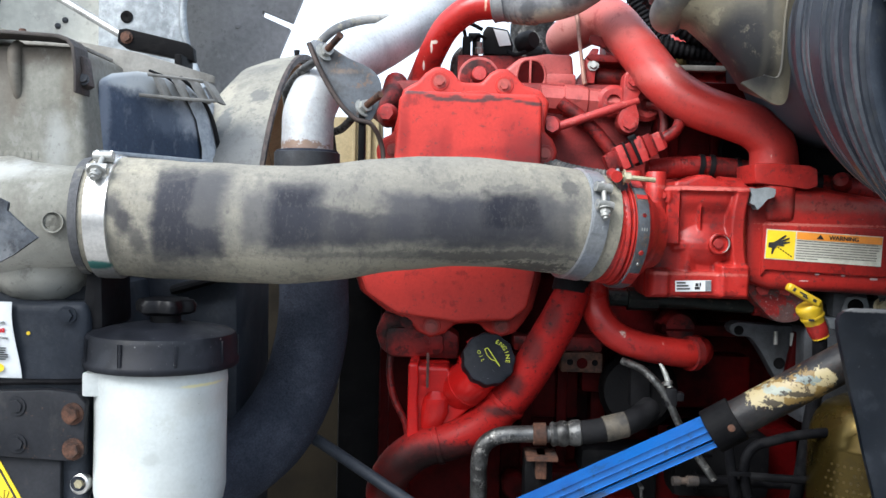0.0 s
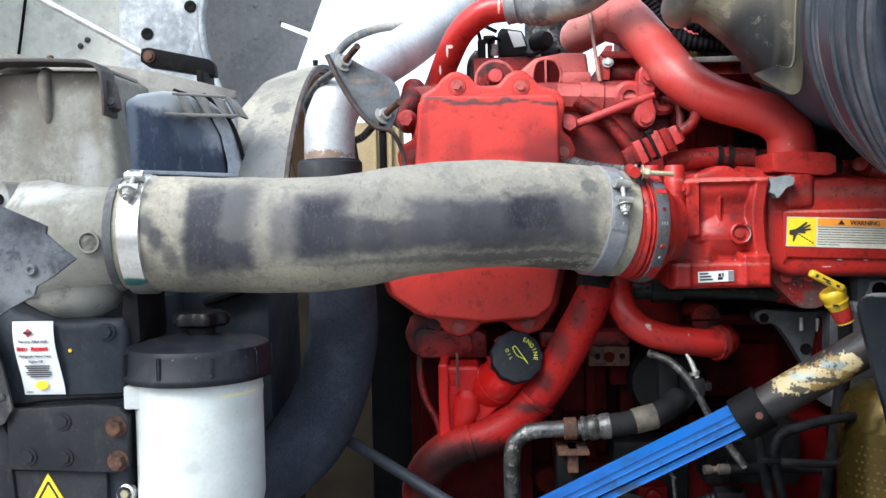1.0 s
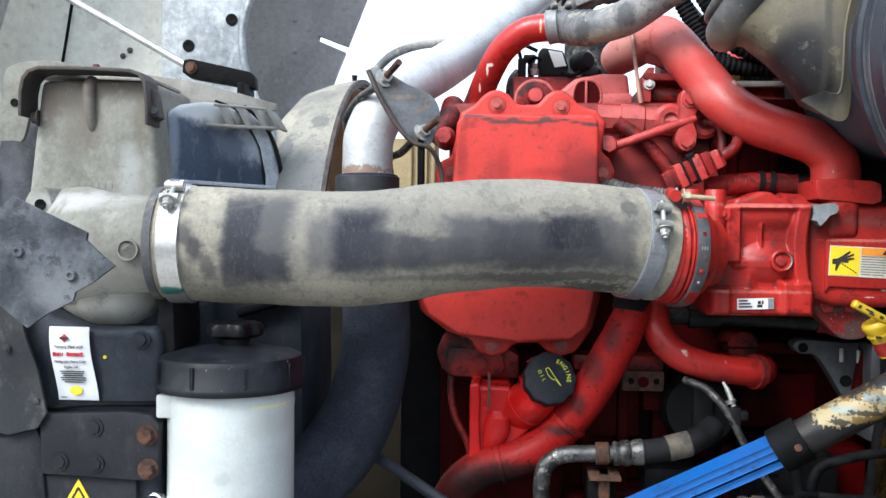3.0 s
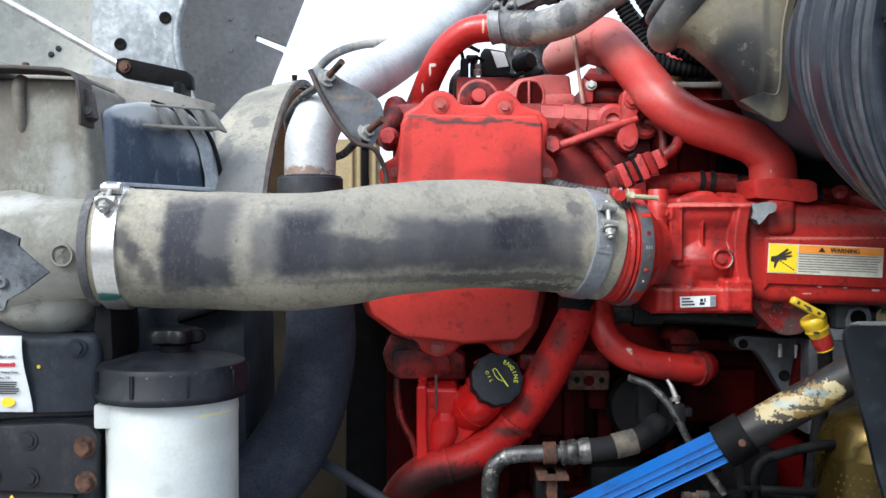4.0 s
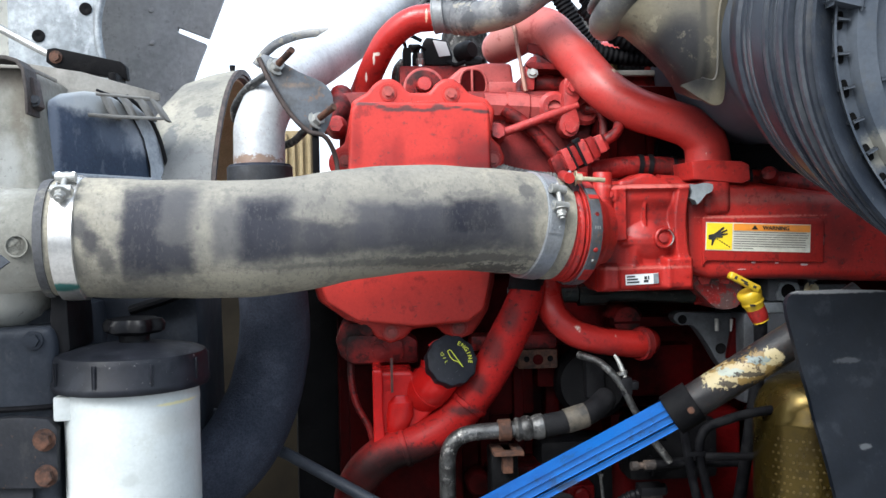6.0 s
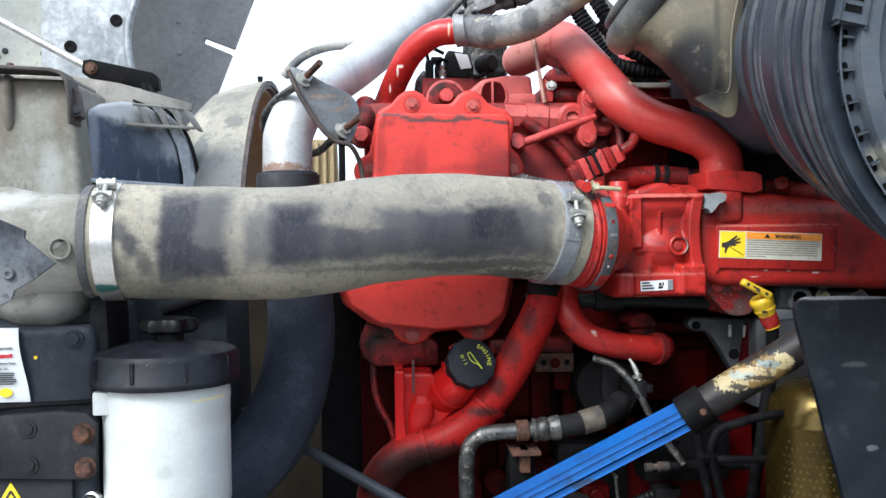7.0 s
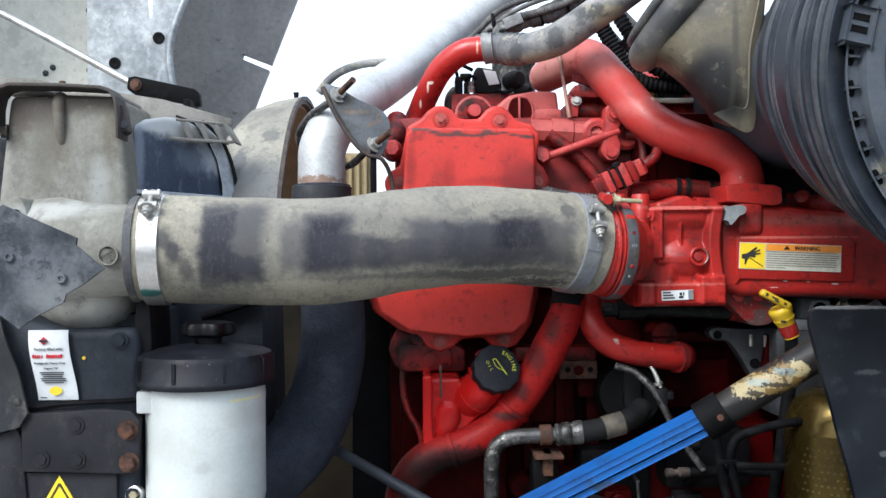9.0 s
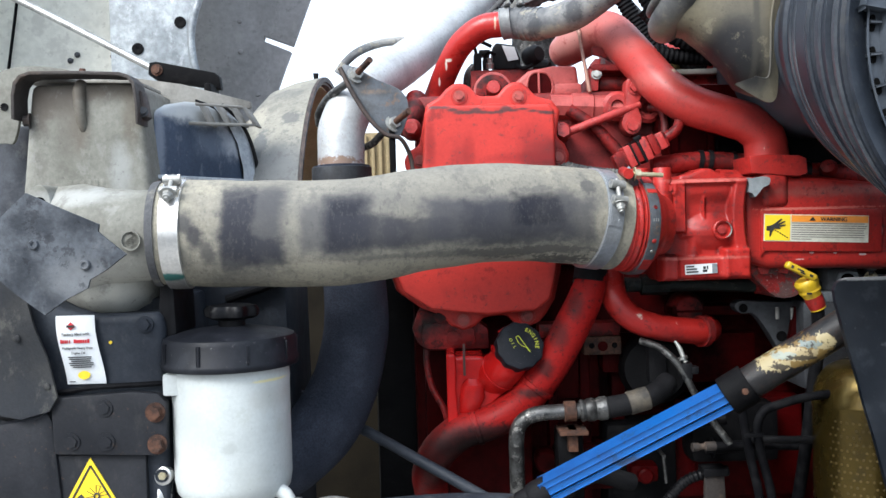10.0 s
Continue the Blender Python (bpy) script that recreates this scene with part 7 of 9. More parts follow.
part("cap", lathe(B(), [(0.0, 0), (0.009, 0), (0.010, 0.018), (0.006, 0.024), (0.0, 0.024)], (0.130, 1.285, 1.852), (0.8, -0.5, -0.1), 14), black_plastic, sens)
for x0, x1, z0, z1, y in ((0.036, 0.048, 1.846, 1.874, 1.28), (0.050, 0.060, 1.85, 1.868, 1.275), (0.044, 0.062, 1.872, 1.880, 1.285)):
    part("small_connector", box(B(), (x0, y, z0), (x1, y + 0.03, z1), 0.003), black_plastic, sens)
for pts, r in ((((0.040, 1.285, 1.874), (0.038, 1.28, 1.886), (0.046, 1.29, 1.893), (0.064, 1.295, 1.886)), 0.0028), (((0.052, 1.275, 1.866), (0.058, 1.268, 1.872), (0.068, 1.275, 1.870)), 0.0024), (((0.10, 1.275, 1.852), (0.11, 1.265, 1.846), (0.124, 1.262, 1.850)), 0.003)):
    part("wire", tube(B(), pts, r, 8), wire_black, sens)
part("fitting", lathe(B(), [(0.0, 0), (0.006, 0), (0.006, 0.008), (0.004, 0.009), (0.004, 0.016), (0.0, 0.016)], (0.060, 1.272, 1.848), (0, -0.3, 1), 10), steel, sens)
part("fitting", tube(B(), [(0.03, 1.30, 1.80), (0.03, 1.30, 1.84), (0.040, 1.295, 1.856)], [0.011, 0.010, 0.009], 14), dull_steel, sens)

conn = thing("injector_harness_plug", (0.25, 1.12, 1.68), "red painted ribbed harness plug with a black tie", "plug")
d = Vector((0.086, 0, 0.040)).normalized()
m = Matrix.Translation((0.218, 1.115, 1.690)) @ Matrix.Rotation(-math.atan2(0.040, 0.086), 4, "Y")
for k in range(6):
    bm = B()
    h = (0.012, 0.015, 0.0135, 0.016, 0.014, 0.0115)[k]
    box(bm, (k * 0.0117, -h, -h), (k * 0.0117 + 0.0098, h, h), 0.0022, m)
    part("plug_segment", bm, red if k % 2 else red_greasy, conn)
bm = B()
box(bm, (-0.004, -0.011, -0.011), (0.072, 0.011, 0.011), 0.003, m)
part("core", bm, red_greasy, conn)
bm = B()
box(bm, (0.0315, -0.0168, -0.0172), (0.0352, 0.0168, 0.0172), 0.001, m)
box(bm, (0.0215, -0.0162, -0.0165), (0.0238, 0.0162, 0.0165), 0.0008, m)
box(bm, (0.030, -0.017, 0.014), (0.040, -0.010, 0.020), 0.001, m)
part("cable_tie", bm, black_plastic, conn)
bm = B()
tube(bm, [m @ Vector((0.068, 0, 0)), m @ Vector((0.09, 0, 0.004)), m @ Vector((0.105, 0.01, 0.016))], 0.007, 12)
part("cable_end", bm, red_greasy, conn)
bm = B()
tube(bm, [(0.13, 1.155, 1.695), (0.165, 1.14, 1.680), (0.20, 1.12, 1.672), (0.24, 1.115, 1.668)], 0.012, 16, 24, wave=lambda s: 1 + 0.07 * math.sin(s * 1400))
solo("grey_conduit", bm, loom_grey, "grey corrugated conduit behind the hose end", "conduit")
bm = B()
tube(bm, [(0.27, 1.14, 1.684), (0.33, 1.14, 1.690), (0.40, 1.14, 1.685), (0.47, 1.14, 1.672), (0.53, 1.13, 1.665), (0.62, 1.13, 1.645)], 0.0135, 18, 40, wave=lambda s: 1 + 0.022 * math.sin(s * 1500))
cd = solo("harness_conduit", bm, red_greasy, "red painted corrugated wiring conduit along the head", "conduit")
for x, z, w in ((0.335, 1.690, 0.003), (0.348, 1.690, 0.003), (0.474, 1.6715, 0.008), (0.492, 1.669, 0.003), (0.380, 1.687, 0.0025)):
    bm = B()
    lathe(bm, [(0.0145, -w), (0.0155, -w), (0.0155, w), (0.0145, w)], (x, 1.14, z), (1, 0, -0.1), 20)
    part("tape", bm, black_plastic, cd)
bm = B()
lathe(bm, [(0.0, 0), (0.011, 0), (0.012, 0.008), (0.009, 0.016), (0.0, 0.018)], (0.505, 1.125, 1.672), (-0.6, -1, 0.4), 18)
part("end_cap", bm, red_greasy, cd)

# ---- intake manifold ----
man = thing("intake_manifold", (0.45, 1.1, 1.53), "red painted cast intake manifold with chipped spots", "intake manifold")
axn = Vector((0.95, 0.26, -0.06)).normalized()
n0 = Vector((0.197, 1.028, 1.609))
bm = B()
lathe(bm, [(0.0, -0.009), (0.0535, -0.009), (0.0560, -0.007), (0.0570, -0.003), (0.0572, 0.0), (0.0582, 0.001), (0.0582, 0.003), (0.0574, 0.004), (0.0588, 0.006), (0.0592, 0.0085), (0.0575, 0.0100), (0.0560, 0.0105), (0.0560, 0.0112), (0.0598, 0.0118), (0.0602, 0.0130), (0.0598, 0.0138), (0.0565, 0.0142), (0.0565, 0.0150), (0.0605, 0.0155), (0.0605, 0.0300), (0.0580, 0.0312), (0.0565, 0.0320), (0.0, 0.0320)], n0, axn, 64)
nk = part("inlet_neck", bm, red_manifold, man)
part("neck_core", lathe(B(), [(0.0, 0.02), (0.0550, 0.02), (0.0550, 0.034), (0.0530, 0.039), (0.0470, 0.046), (0.0400, 0.053), (0.0370, 0.064), (0.0, 0.064)], n0, axn, 48), red_manifold, nk)
for k in range(9):
    part("cast_mark", arc_band(B(), n0, axn, 0.0572, 0.0009, 0.0015, 0.0050, 62 + k * 6.5, 65 + k * 6.5, 3), red_manifold, nk)
bm = B()
lathe(bm, [(0.0604, 0.0158), (0.0630, 0.0164), (0.0634, 0.0200), (0.0634, 0.0250), (0.0630, 0.0290), (0.0604, 0.0297)], n0, axn, 64)
band = part("v_band", bm, strap_steel, man, "dull steel V-band clamp")
for a0, a1 in ((18, 40), (50, 55), (132, 150)):
    part("paint_patch", arc_band(B(), n0, axn, 0.0634, 0.0004, 0.0166, 0.0288, a0, a1, 10), red_manifold, band, "red overspray on the clamp")
for a, r_, m_ in ((72, 0.0026, red_greasy), (108, 0.0030, red_manifold), (120, 0.0018, pewter_bright)):
    o = Vector((0, -math.sin(radians(a)), math.cos(radians(a))))
    o = (o - axn * o.dot(axn)).normalized()
    part("rivet", lathe(B(), [(r_, 0), (r_ * 0.8, 0.0008), (0.0, 0.0010)], n0 + o * 0.0632 + axn * 0.0225, o, 14), m_, band)
for k in range(3):
    part("stamped_mark", arc_band(B(), n0, axn, 0.0634, 0.0003, 0.0190 + k * 0.0028, 0.0202 + k * 0.0028, 84, 87, 2), pewter_bright, band)
bm = B()
tube(bm, [(0.207, 0.990, 1.668), (0.222, 0.990, 1.667), (0.249, 0.992, 1.665)], 0.0028, 12, straight=True)
bolt(bm, (0.214, 0.990, 1.6675), (1, 0, -0.06), 0.0060, 0.008)
part("t_bolt", bm, gold_bright, band, "yellow zinc T-bolt")
bm = B()
tube(bm, [(0.205, 0.976, 1.667), (0.205, 1.01, 1.672)], 0.0062, 14, straight=True)
part("trunnion", bm, red_manifold, band)
bm = B()
tube(bm, [(0.205, 0.980, 1.670), (0.212, 0.992, 1.662), (0.2195, 1.000, 1.655)], [0.0075, 0.008, 0.006], 12, squash=0.4)
part("strap_loop", bm, strap_steel, band)


def soft_box(x, z, x0, x1, z0, z1, soft):
    """One inside the rectangle, nought outside, with rounded flanks."""
    def edge(v, lo, hi):
        f = min(max((min(v - lo, hi - v) + soft / 2) / soft, 0.0), 1.0)
        return f * f * (3 - 2 * f)
    return edge(x, x0, x1) * edge(z, z0, z1)


def throttle_relief(x, z):
    """How far the cast front of the throttle body stands out."""
    bend = 0.007 * ((z - 1.612) / 0.05) ** 2
    hs = [0.0130 * soft_box(x, z, 0.2735, 0.2905, 1.5945, 1.662, 0.0045),
          0.0120 * soft_box(math.hypot(x - 0.2700, z - 1.6500), 0, -1, 0.0095, -1, 1, 0.003),
          0.0125 * soft_box(x, z, 0.270, 0.366, 1.6545, 1.668, 0.006),
          0.0075 * soft_box(x, z, 0.288, 0.352, 1.638, 1.668, 0.020),
          0.0150 * soft_box(x, z, 0.254, 0.2800, 1.528, 1.5660, 0.005),
          0.0115 * soft_box(x, z, 0.272, 0.3440, 1.528, 1.5635, 0.005),
          0.0150 * soft_box(x, z, 0.3360, 0.374, 1.528, 1.5700 + bend, 0.007),
          0.0120 * soft_box(x - bend, z, 0.3465, 0.3650, 1.55, 1.668, 0.007),
          0.0055 * soft_box(x, z, 0.3130, 0.3165, 1.612, 1.640, 0.0035),
          0.0060 * soft_box(x, z, 0.284, 0.326, 1.5880, 1.6000, 0.006),
          0.0050 * soft_box(x, z, 0.296, 0.308, 1.560, 1.592, 0.012),
          0.0100 * max(0.0, 1 - ((x - 0.324) / 0.036) ** 2 - ((z - 1.5955) / 0.024) ** 2)]
    hs.sort()
    return hs[-1] + 0.35 * hs[-2] * (1 - hs[-1] / 0.02)


bm = B()
box(bm, (0.256, 1.0640, 1.5325), (0.3735, 1.19, 1.6635), 0.008, segs=3)
bx = part("throttle_body", bm, red_manifold, man)
bm = B()
cols, rows_n = 84, 92
grid = []
for j in range(rows_n + 1):
    row = []
    for i in range(cols + 1):
        x, z = 0.2565 + 0.1165 * i / cols, 1.5330 + 0.1300 * j / rows_n
        rim = min(x - 0.2565, 0.3730 - x, z - 1.5330, 1.6630 - z)
        round_off = 0.010 * (1 - min(1.0, rim / 0.007)) ** 2
        row.append(bm.verts.new((x, 1.0575 - throttle_relief(x, z) + round_off + (0.012 if rim < 1e-6 else 0), z)))
    grid.append(row)
for j in range(rows_n):
    for i in range(cols):
        bm.faces.new((grid[j][i], grid[j][i + 1], grid[j + 1][i + 1], grid[j + 1][i]))
part("cast_front", bm, red_manifold, bx, sharp=60)
bm = B()
lathe(bm, [(0.0190, -0.016), (0.0150, -0.006), (0.0132, 0.002), (0.0126, 0.0105), (0.0112, 0.0115), (0.0095, 0.0112), (0.0088, 0.0085), (0.0, 0.0085)], (0.3345, 1.054, 1.5970), (0.10, -1, 0.03), 36)
port = part("port", bm, red_manifold, bx)
bm = B()
lathe(bm, [(0.0, 0.0), (0.0058, 0.0), (0.0054, 0.0030), (0.0, 0.0034)], (0.3335, 1.0455, 1.5972), (0.10, -1, 0.03), 18)
part("plug", bm, red, port)
bm = B()
prt = [Vector((0.3357, 1.0425, 1.5973)) + Vector((0.0104 * math.cos(a), 0.001 * math.cos(a), 0.0104 * math.sin(a))) for a in [radians(-78 + 15 * k) for k in range(11)]]
tube(bm, prt, [0.0003, 0.0007, 0.0013, 0.0012, 0.0008, 0.0003], 8)
part("scratched_rim", bm, steel, port, "bare scratched rim")
part("boss_bolt", bolt(B(), (0.2690, 1.0465, 1.6505), (-0.1, -1, 0.05), 0.0045, 0.004, False), red_manifold, bx)
for x, y, h in ((0.241, 1.085, 1.680), (0.2625, 1.052, 1.678)):
    bm = B()
    lathe(bm, [(0.0, 0), (0.0118, 0), (0.0114, 0.050), (0.0104, 0.0515), (0.0, 0.052)], (x, y, h - 0.052), (0, 0, 1), 24)
    part("post", bm, red_manifold, bx)
bm = B()
prism(bm, [(0.286, 1.655), (0.290, 1.669), (0.304, 1.6705), (0.318, 1.677), (0.332, 1.677), (0.340, 1.671), (0.356, 1.668), (0.358, 1.655)], 1.075, 1.15, 0.006, segs=3)
part("top_step", bm, red_manifold, bx)
bm = B()
prism(bm, [(0.368, 1.556), (0.368, 1.664), (0.40, 1.664), (0.455, 1.662), (0.52, 1.652), (0.60, 1.640), (0.95, 1.60), (0.95, 1.53), (0.60, 1.537), (0.50, 1.542), (0.40, 1.545)], 1.066, 1.20, 0.014, segs=4)
runner = part("plenum", bm, red_manifold, man)
bm = B()
tube(bm, [(0.35, 1.12, 1.648), (0.45, 1.12, 1.640), (0.55, 1.12, 1.625), (0.8, 1.12, 1.600)], 0.030, 20)
part("plenum_shoulder", bm, red_manifold, runner)
bm = B()
prism(bm, [(0.389, 1.560), (0.389, 1.619), (0.394, 1.624), (0.540, 1.618), (0.545, 1.613), (0.543, 1.562), (0.394, 1.568)], 1.062, 1.072, 0.003)
part("label_pad", bm, red_manifold, runner)
bm = B()
box(bm, (0.390, 1.0615, 1.622), (0.428, 1.12, 1.672), 0.013, segs=4)
part("rib", bm, red_manifold, runner)

ws = thing("warning_sticker", (0.46, 1.068, 1.57), "worn warning sticker with a yellow field and orange header", "sticker")
wm = Matrix.Translation((0.3920, 1.0616, 1.5810)) @ Matrix.Rotation(radians(2.6), 4, "Y")
bm = B()
prism(bm, rounded([(0.368, 1.6615), (0.375, 1.6605), (0.385, 1.6625), (0.3965, 1.6605), (0.395, 1.652), (0.388, 1.649), (0.383, 1.643), (0.377, 1.637), (0.374, 1.642), (0.369, 1.644), (0.371, 1.652)], 2), 1.0452, 1.062, 0)
part("bare_metal_patch", bm, galv, man, "chipped bare metal patch")


def flat_box(name, x0, x1, z0, z1, lift, material, parent, base=wm):
    bm = B()
    box(bm, (x0, -0.0004 - lift, z0), (x1, 0.0 - lift, z1), 0, base)
    return part(name, bm, material, parent)


flat_box("sheet", 0, 0.1335, 0, 0.0345, 0, cream, ws)
flat_box("pictogram_field", 0.0010, 0.0335, 0.001, 0.0335, 0.0005, yellow, ws)
flat_box("header", 0.0350, 0.1325, 0.0250, 0.0335, 0.0005, orange, ws)
for dx in (0.0, 0.00035):
    words("WARNING", 0.0070, wm @ Matrix.Translation((0.0885 + dx, -0.0012 - dx, 0.0268)), ink, ws)
bm = B()
prism(bm, [(0.0575, 0.0268), (0.0617, 0.0322), (0.0659, 0.0268)], -0.0014, -0.0010, 0, wm)
part("header_triangle", bm, ink, ws)
bar_rng = random.Random(5)
for k in range(8):
    a, end = 0.0355, (0.131 if k < 7 else 0.062) - bar_rng.random() * 0.004
    while a < end - 0.003:
        b = min(end, a + 0.006 + bar_rng.random() * 0.016)
        flat_box("printed_bar", a, b, 0.0230 - k * 0.0029, 0.0239 - k * 0.0029, 0.0006, soft_ink, ws)
        a = b + 0.0009
bm = B()
prism(bm, [(0.0030, 0.0135), (0.0032, 0.0190), (0.0090, 0.0200), (0.0130, 0.0225), (0.0215, 0.0290), (0.0232, 0.0278), (0.0175, 0.0222), (0.0262, 0.0262), (0.0270, 0.0246), (0.0190, 0.0205), (0.0272, 0.0215), (0.0272, 0.0198), (0.0190, 0.0180), (0.0215, 0.0170), (0.0205, 0.0155), (0.0135, 0.0160), (0.0105, 0.0120), (0.0085, 0.0060), (0.0068, 0.0062), (0.0075, 0.0130)], -0.0016, -0.0012, 0, wm)
for k in range(6):
    tube(bm, [wm @ Vector((0.014 + k * 0.003, -0.0012, 0.0145 - k * 0.0018)), wm @ Vector((0.0155 + k * 0.003, -0.0012, 0.0133 - k * 0.0018))], 0.0007, 6)
part("pictogram", bm, ink, ws)

pl = thing("part_number_sticker", (0.317, 1.048, 1.558), "small white part sticker with unreadable print", "sticker")
pm = Matrix.Translation((0.2868, 1.0440, 1.5415)) @ Matrix.Rotation(radians(-2), 4, "Y") @ Matrix.Diagonal((0.83, 1, 0.86, 1))
flat_box("sheet", 0, 0.049, 0, 0.0145, 0, paper, pl, pm)
for x0, x1, z in ((0.002, 0.014, 0.0105), (0.002, 0.018, 0.0065), (0.002, 0.020, 0.0025)):
    flat_box("printed_bar", x0, x1, z, z + 0.0022, 0.0005, ink, pl, pm)
flat_box("printed_patch", 0.0265, 0.0335, 0.0025, 0.0060, 0.0005, ink, pl, pm)
flat_box("printed_patch", 0.0275, 0.0315, 0.0068, 0.0110, 0.0005, ink, pl, pm)
flat_box("printed_patch", 0.0330, 0.0350, 0.0066, 0.0115, 0.0005, ink, pl, pm)
flat_box("bare_foil", 0.041, 0.0488, 0.0005, 0.0140, 0.0005, galv, pl, pm)

# ---- dipstick, brackets and lines below the manifold ----
dip = thing("oil_dipstick", (0.45, 1.03, 1.40), "yellow plastic dipstick handle with a red collar", "dipstick")
hm = Matrix.Translation((0.4210, 1.016, 1.5435)) @ Matrix.Rotation(radians(28), 4, "Y")
bm = B()
box(bm, (-0.0205, -0.0055, -0.0046), (0.0205, 0.0055, 0.0046), 0.0035, hm, 3)
hd = part("handle", bm, yellow_plastic, dip)
bm = B()
for x0, z0, x1, z1 in ((-0.015, -0.0022, -0.012, 0.0018), (-0.007, -0.0005, 0.002, 0.0014), (-0.002, -0.0026, 0.004, -0.0008), (0.010, -0.0014, 0.014, 0.0016)):
    box(bm, (x0, -0.0060, z0), (x1, -0.0053, z1), 0, hm)
part("symbol", bm, ink, hd)
sx = Vector((0.42, 0.08, -0.90)).normalized()
bm = B()
lathe(bm, [(0.0, -0.002), (0.0125, -0.002), (0.0145, 0.0005), (0.0148, 0.004), (0.0132, 0.0085), (0.0122, 0.016), (0.0108, 0.022), (0.0, 0.022)], (0.4305, 1.026, 1.5310), sx, 30)
stem = part("stem", bm, yellow_plastic, dip)
part("stem_ring", lathe(B(), [(0.0124, -0.0014), (0.0134, -0.0010), (0.0134, 0.0010), (0.0124, 0.0014)], Vector((0.4305, 1.026, 1.5310)) + sx * 0.0135, sx, 28), yellow_plastic, stem)
part("press_mark", box(B(), (0.4270, 1.0120, 1.5148), (0.4330, 1.0150, 1.5172), 0.0006), ink, stem)
bm = B()
lathe(bm, [(0.0, 0.0), (0.0112, 0.0), (0.0112, 0.006), (0.0104, 0.014), (0.0085, 0.018), (0.0, 0.018)], Vector((0.4305, 1.026, 1.5310)) + sx * 0.0215, sx, 26)
part("collar", bm, red_manifold, dip, "red collar")
part("collar_rim", lathe(B(), [(0.0085, -0.001), (0.0096, -0.0006), (0.0096, 0.0008), (0.0085, 0.0012)], Vector((0.4305, 1.026, 1.5310)) + sx * 0.0385, sx, 24), yellow_plastic, dip)
bm = B()
tube(bm, [(0.4465, 1.030, 1.494), (0.453, 1.045, 1.45), (0.452, 1.06, 1.40), (0.455, 1.10, 1.30), (0.455, 1.16, 1.15)], 0.008, 14)
part("tube", bm, wire_black, dip)

gb = thing("grey_support_bracket", (0.42, 1.16, 1.40), "grey cast support bracket with bolt holes", "bracket")
bm = B()
prism(bm, rounded([(0.378, 1.490), (0.386, 1.498), (0.405, 1.497), (0.44, 1.495), (0.474, 1.492), (0.476, 1.46), (0.470, 1.440), (0.455, 1.420), (0.442, 1.424), (0.430, 1.443), (0.416, 1.466), (0.403, 1.480), (0.388, 1.480)], 2), 1.140, 1.165, 0.003)
gp = part("plate", bm, grey_cast_bracket, gb)
for x, z, r in ((0.4415, 1.448, 0.0072), (0.390, 1.488, 0.0060)):
    part("hole", lathe(B(), [(r, 0), (r, 0.001), (0.0, 0.0003)], (x, 1.140, z), (0, -1, 0), 20), black_steel, gp)
bm = B()
prism(bm, [(0.454, 1.490), (0.464, 1.488), (0.456, 1.438), (0.444, 1.436)], 1.122, 1.134, 0.002)
part("red_stay", bm, red_shade_dark, gb, "dark red stay")
for x, z in ((0.432, 1.481), (0.452, 1.480)):
    part("stud", tube(B(), [(x, 1.128, z + 0.008), (x, 1.128, z - 0.008)], 0.0026, 10, straight=True), pewter_bright, gb)
# square casting with a bored hole beside it
bm = B()
box(bm, (0.488, 1.098, 1.512), (0.5285, 1.16, 1.541), 0.003)
blk = part("bored_block", bm, grey_cast_bracket, gb, "grey casting with a bored hole")
bm = B()
prism(bm, rounded([(0.499, 1.514), (0.527, 1.514), (0.527, 1.535), (0.505, 1.536), (0.501, 1.530)], 2), 1.0955, 1.099, 0.001)
part("machined_face", bm, machined, blk)
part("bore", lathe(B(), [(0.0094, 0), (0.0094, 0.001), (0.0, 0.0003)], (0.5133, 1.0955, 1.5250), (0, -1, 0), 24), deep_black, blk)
bm = B()
prism(bm, [(0.482, 1.511), (0.516, 1.511), (0.512, 1.497), (0.487, 1.497)], 1.10, 1.14, 0.002)
part("ledge", bm, machined, gb)
part("brass_bolt", bolt(B(), (0.5455, 1.10, 1.5260), (0.2, -1, 0), 0.0072, 0.008), gold_bright, gb)
bm = B()
box(bm, (0.530, 1.108, 1.516), (0.60, 1.16, 1.532), 0.004)
part("arm", bm, grey_cast_bracket, gb)
part("foil_tag", box(B(), (0.5395, 1.094, 1.537), (0.5515, 1.0965, 1.5495), 0.0008), machined, gb, "bare metal tag")
part("tag_arm", box(B(), (0.542, 1.096, 1.530), (0.549, 1.112, 1.548), 0.001), grey_cast_bracket, gb)
bm = B()
prism(bm, rounded([(0.380, 1.560), (0.383, 1.540), (0.398, 1.522), (0.416, 1.506), (0.436, 1.505), (0.448, 1.512), (0.450, 1.540), (0.447, 1.560)], 2), 1.088, 1.16, 0.005)
lk = part("red_lug", bm, red_grimed, gb, "greasy red lug caked with grey dirt")
for x, z in ((0.399, 1.545), (0.426, 1.545)):
    bm = B()
    bolt(bm, (x, 1.088, z), (0, -1, 0), 0.0085, 0.006, False)
    part("bolt", bm, red, lk)
bm = B()
tube(bm, [(0.16, 1.15, 1.525), (0.26, 1.13, 1.525), (0.36, 1.125, 1.523), (0.50, 1.125, 1.515)], 0.0105, 16)
fr = solo("fuel_tube", bm, oily_tube, "dark greenish fuel tube along the engine side", "tube")
bm = B()
tube(bm, [(0.248, 1.128, 1.525), (0.285, 1.128, 1.525)], 0.0145, 8, straight=True)
part("hex_union", bm, oily_tube, fr)
bm = B()
tube(bm, [(0.40, 1.12, 1.522), (0.44, 1.12, 1.520)], 0.013, 8, straight=True)
part("hex_union", bm, red_greasy, fr)

